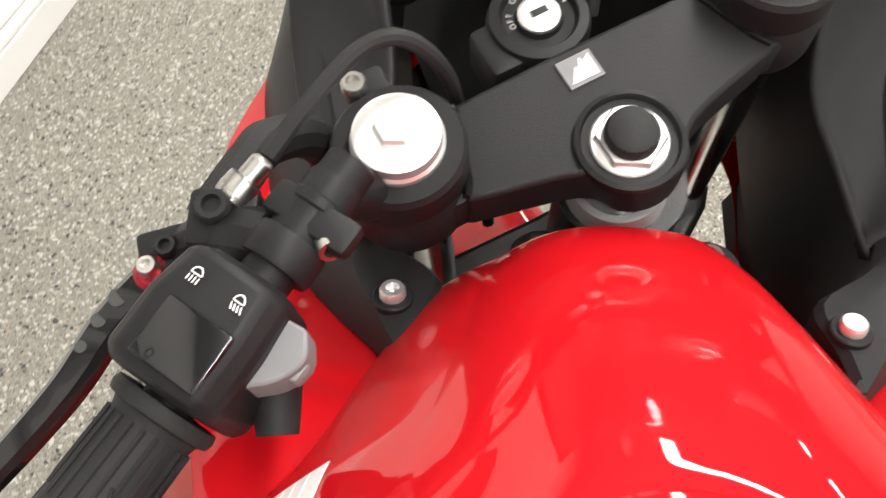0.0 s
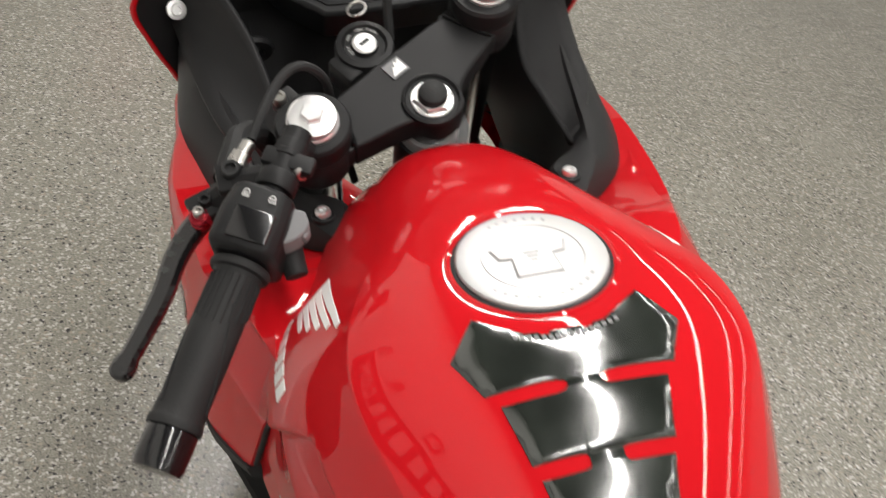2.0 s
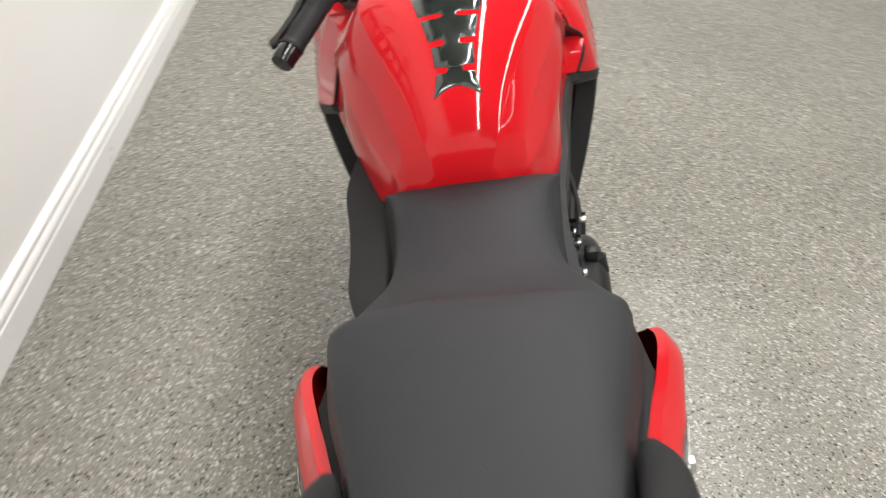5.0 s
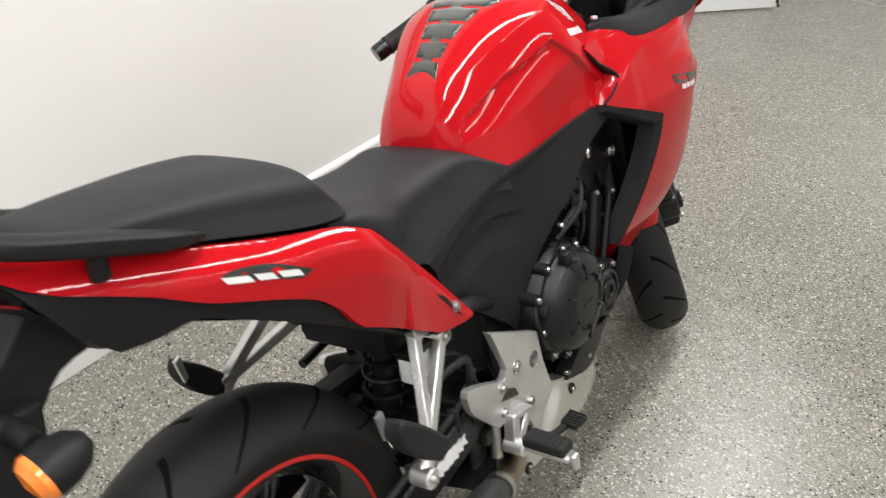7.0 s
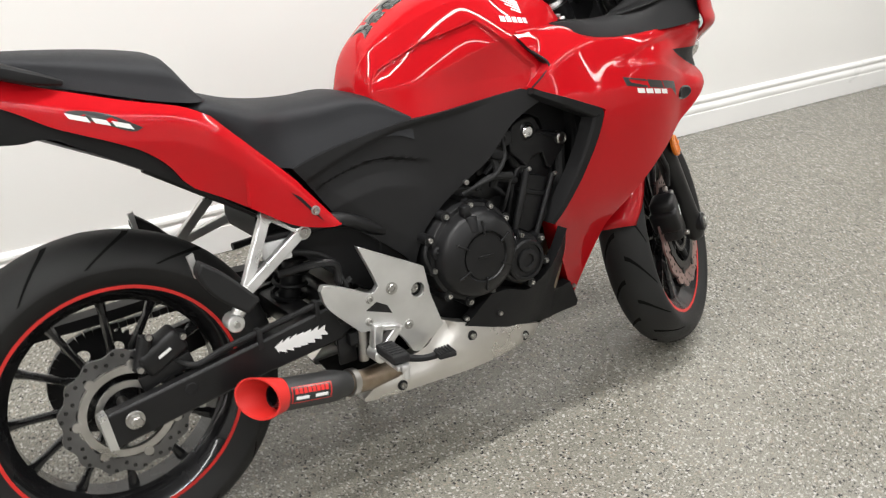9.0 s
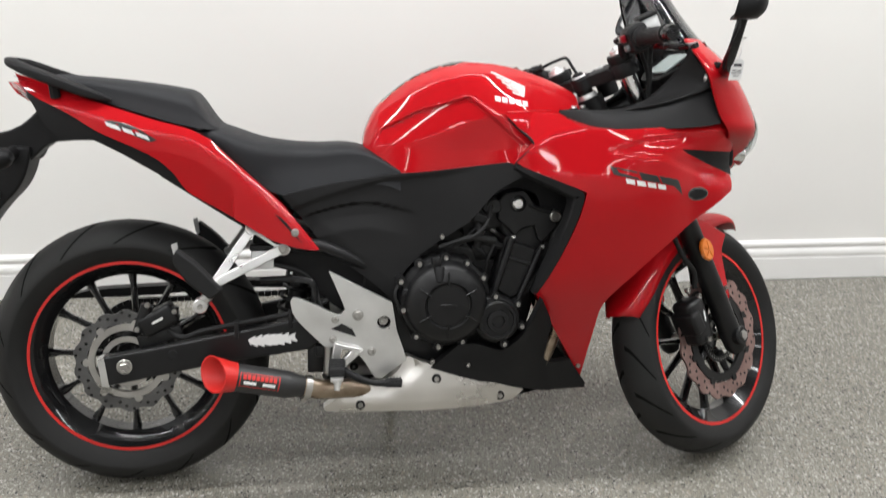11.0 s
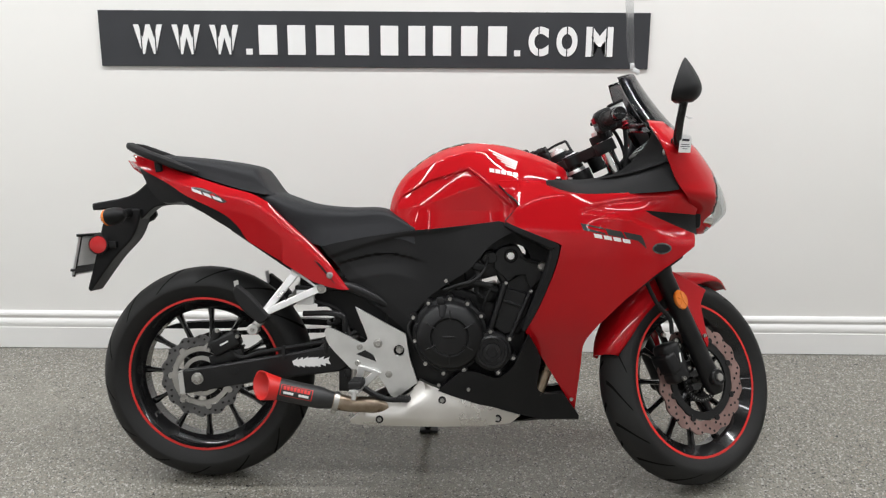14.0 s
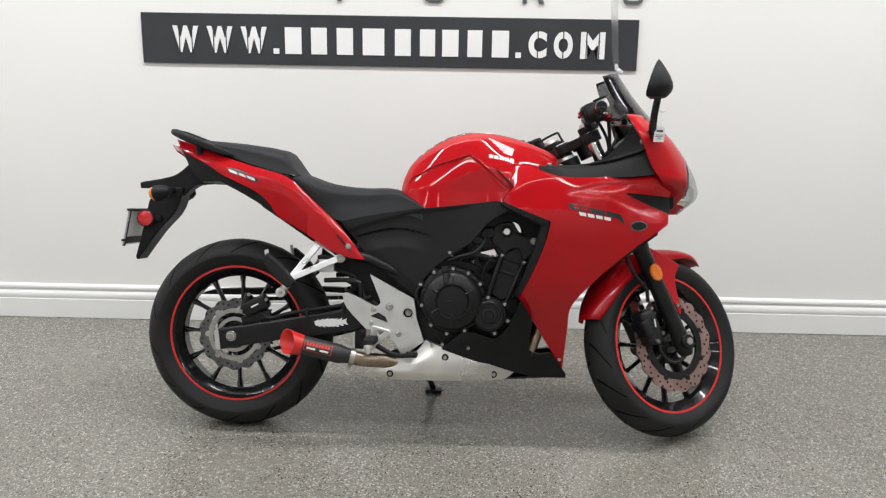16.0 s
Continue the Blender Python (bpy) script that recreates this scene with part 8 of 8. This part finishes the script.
# tail: hanger, plate, lamps
bm = bmesh.new()
prism(bm, outline([(-0.092, 0.806, 1), (-0.132, 0.850), (-0.157, 0.895, 1), (-0.187, 0.860), (-0.235, 0.828), (-0.342, 0.806, 1), (-0.340, 0.786, 1), (-0.282, 0.790), (-0.252, 0.770), (-0.244, 0.740), (-0.197, 0.760), (-0.154, 0.798)], 3), -0.030, 0.030)
hanger = bevelled(part("plate_hanger", bm, BLACK_PLASTIC, BIKE, "black plastic number plate hanger"), 0.004)
bm = bmesh.new()
prism(bm, outline([(-0.190, 0.792, 1), (-0.200, 0.745), (-0.222, 0.700), (-0.272, 0.645), (-0.343, 0.546, 1), (-0.350, 0.556, 1), (-0.332, 0.625), (-0.315, 0.700), (-0.298, 0.760), (-0.252, 0.79)], 3), -0.046, 0.046)
bevelled(part("mud_flap", bm, BLACK_PLASTIC, hanger), 0.005)
bm = bmesh.new()
box(bm, (0.004, 0.185, 0.115), pose(-0.366, 0, 0.655, 0, 10.5, 0), 0.0015, 1)
plate = part("number_plate", bm, grain(material("plate_white", (0.7, 0.7, 0.69), 0.4), (0.68, 0.68, 0.67), (0.73, 0.73, 0.72), 10.0, rough=(0.35, 0.45)), hanger, "white number plate in a black frame")
bm = bmesh.new()
for z, h in ((0.0, 0.12),):
    for y in (-0.076, 0.094):
        box(bm, (0.009, 0.006, 0.124), pose(-0.366, y, 0.655, 0, 10.5, 0), 0.001, 1)
    for dz in (-0.042, 0.060):
        box(bm, (0.009, 0.194, 0.007), pose(-0.366, 0, 0.655, 0, 10.5, 0) @ pose(0, 0, dz), 0.001, 1)
box(bm, (0.0075, 0.150, 0.022), pose(-0.366, 0, 0.655, 0, 10.5, 0) @ pose(0, 0, -0.042), 0.001, 1)
part("plate_frame", bm, BLACK_PLASTIC, plate)
bm = bmesh.new()
for k in range(5):
    box(bm, (0.001, 0.020, 0.050), pose(-0.366, 0, 0.655, 0, 10.5, 0) @ pose(-0.0028, -0.056 + 0.028 * k, 0.010))
part("plate_bar", bm, LETTER_GREY, plate)
for s in (-1, 1):
    bm = bmesh.new()
    m = at_y(-0.309, s * 0.062, 0.687)
    lathe(bm, [(0.0001, s * -0.008), (0.027, s * -0.008), (0.029, 0.0), (0.0285, s * 0.004), (0.025, s * 0.005)], 32, m, closed=False)
    box(bm, (0.05, 0.02, 0.02), pose(-0.284, s * 0.05, 0.687), 0.003)
    rr = part("reflector_rim", bm, BLACK_PLASTIC, hanger)
    bm = bmesh.new()
    lathe(bm, [(0.025, s * 0.003), (0.0245, s * 0.0055), (0.016, s * 0.0075), (0.0001, s * 0.0085)], 32, m, closed=False)
    part("red_reflector", bm, LENS_RED, rr, "round red side reflector")
    # indicators
    bm = bmesh.new()
    tube(bm, [(-0.226, s * 0.03, 0.780), (-0.231, s * 0.085, 0.776)], [0.015, 0.012], 12)
    im = Matrix.Translation((-0.234, s * 0.125, 0.772)) @ pose(0, 0, 0, 0, -12, s * 8)
    lathe(bm, [(0.0001, 0.032), (0.010, 0.030), (0.021, 0.018), (0.026, 0.0), (0.0265, -0.016), (0.0255, -0.020)], 28, im @ pose(0, 0, 0, 0, 0, -90) @ Matrix.Diagonal((1.25, 1, 0.95, 1)), closed=False)
    ind = part("rear_indicator", bm, BLACK_PLASTIC, BIKE, "black rear indicator with an amber lens")
    bm = bmesh.new()
    lathe(bm, [(0.0255, -0.019), (0.025, -0.026), (0.018, -0.034), (0.0001, -0.037)], 28, im @ pose(0, 0, 0, 0, 0, -90) @ Matrix.Diagonal((1.25, 1, 0.95, 1)), closed=False)
    part("amber_lens", bm, ORANGE, ind)
rows = []
for x, z, h in ((-0.222, 0.932, 0.020), (-0.205, 0.908, 0.026), (-0.180, 0.892, 0.020)):
    rows.append([(x - 0.012 * math.cos(k / 6 * math.pi / 2), (0.050 + 0.12 * (x + 0.222) * 6 * 0.2) * math.sin(k / 6 * math.pi / 2), z) for k in range(-6, 7)])
part("tail_lamp", loft(rows), LENS_RED, BIKE, "dark red tail lamp lens")

# mirrors
for s in (-1, 1):
    bm = bmesh.new()
    tube(bm, [(1.330, s * 0.205, 0.975), (1.312, s * 0.250, 0.985), (1.308, s * 0.288, 1.025), (1.314, s * 0.308, 1.084)], [0.016, 0.013, 0.011, 0.011], 12)
    mirror = part("mirror", bm, GLOSS_BLACK, BIKE, "black wing mirror on a stalk")
    bm = bmesh.new()
    box(bm, (0.05, 0.03, 0.014), pose(1.328, s * 0.203, 0.982, 0, 15, 0), 0.004)
    part("mirror_foot", bm, BLACK_PLASTIC, mirror)
    # head: straight rear edge leaning forward, rounded front, drawn to a point above
    def head_row(f):
        rear = 1.282 + 0.026 * f
        front = lerp([(0.0, 1.332), (0.12, 1.346), (0.30, 1.352), (0.52, 1.345), (0.75, 1.331), (0.9, 1.320), (1.0, 1.311)], f)
        wide = lerp([(0.0, 0.040), (0.1, 0.052), (0.3, 0.054), (0.6, 0.042), (0.85, 0.022), (1.0, 0.005)], f)
        return 1.078 + 0.110 * f, rear, front, wide

    HM = Matrix.Translation((1.316, s * 0.330, 0)) @ pose(0, 0, 0, 0, 0, s * 20) @ Matrix.Translation((-1.316, -s * 0.330, 0))
    rows, ring = [], []
    for f in [i / 18 for i in range(19)]:
        z, rear, front, wide = head_row(f)
        rows.append([HM @ Vector((rear + (front - rear) * max(0.0, math.cos(a)) ** 0.75, s * 0.330 + wide * math.sin(a), z)) for a in [2 * math.pi * k / 28 for k in range(28)]])
        if 0 < f < 1:
            ring.append([HM @ Vector((rear - 0.0016, s * 0.330 + wide * 0.88 * k, z)) for k in (-1, 0, 1)])
    part("mirror_shell", loft(rows, True, True), BLACK_PLASTIC, mirror, "", 60)
    part("mirror_glass", loft(ring), MIRROR, mirror)

# price tag tied to the right mirror stalk
tag = new("price_tag")
tag.matrix_basis = BIKE.matrix_basis @ Matrix.Translation((1.330, -0.262, 0.976))
tagged(tag, "small white paper tag tied to the mirror stalk", "tag")
TAGM = Matrix.Rotation(radians(LEAN), 4, "X") @ pose(0, 0, 0, 0, 3, 12)
bm = bmesh.new()
prism(bm, [(-0.0165, -0.023), (0.0165, -0.023), (0.0165, 0.016), (0.009, 0.023), (-0.009, 0.023), (-0.0165, 0.016)], -0.0003, 0.0003, TAGM)
part("card", bm, PAPER, tag)
bm = bmesh.new()
tube(bm, [(0, -0.0005, 0.019), (0.002, 0.0, 0.045), (0.0, 0.004, 0.068), (-0.010, 0.0, 0.072), (-0.006, -0.016, 0.070), (0.006, -0.014, 0.070), (0.0, 0.0, 0.066)], 0.0009, 6, 4, m=TAGM)
part("string", bm, PAPER, tag)
for z, w, h in ((0.010, 0.020, 0.006), (-0.002, 0.023, 0.0018), (-0.007, 0.026, 0.0018), (-0.013, 0.014, 0.0018)):
    bm = bmesh.new()
    box(bm, (w, 0.0002, h), TAGM @ pose(0, -0.0006, z))
    part("writing_bar", bm, INK, tag)

# clear plastic strip clipped to the top of the screen
strip = new("hanging_strip")
strip.matrix_basis = Matrix()
tagged(strip, "clear plastic hanging strip clipped to the windscreen", "strip")
B = BIKE.matrix_basis
foot = B @ Vector((1.232, 0.0, 1.196))
line = [foot + Vector((0.004, 0, 0.010)), foot + Vector((-0.004, 0.005, 0.05)), foot + Vector((-0.018, 0.012, 0.25)), foot + Vector((-0.030, 0.02, 0.60)), Vector((foot.x - 0.03, foot.y + 0.02, CEIL_Z - 0.001))]
rows = []
for p, w in zip(line, (0.006, 0.010, 0.012, 0.010, 0.010)):
    rows.append([p + Vector((dx, dy, 0)) for dx, dy in ((-w, -0.0008), (w, -0.0008), (w, 0.0008), (-w, 0.0008))])
part("strip", loft(rows, True, True), CLEAR_STRIP, strip)
bm = bmesh.new()
box(bm, (0.022, 0.016, 0.014), Matrix.Translation(foot + Vector((0.012, 0, 0.006))) @ pose(0, 0, 0, 0, 35, 0), 0.003)
box(bm, (0.010, 0.010, 0.018), Matrix.Translation(foot + Vector((0, 0, 0.020))), 0.002)
part("clip", bm, CLEAR, strip)
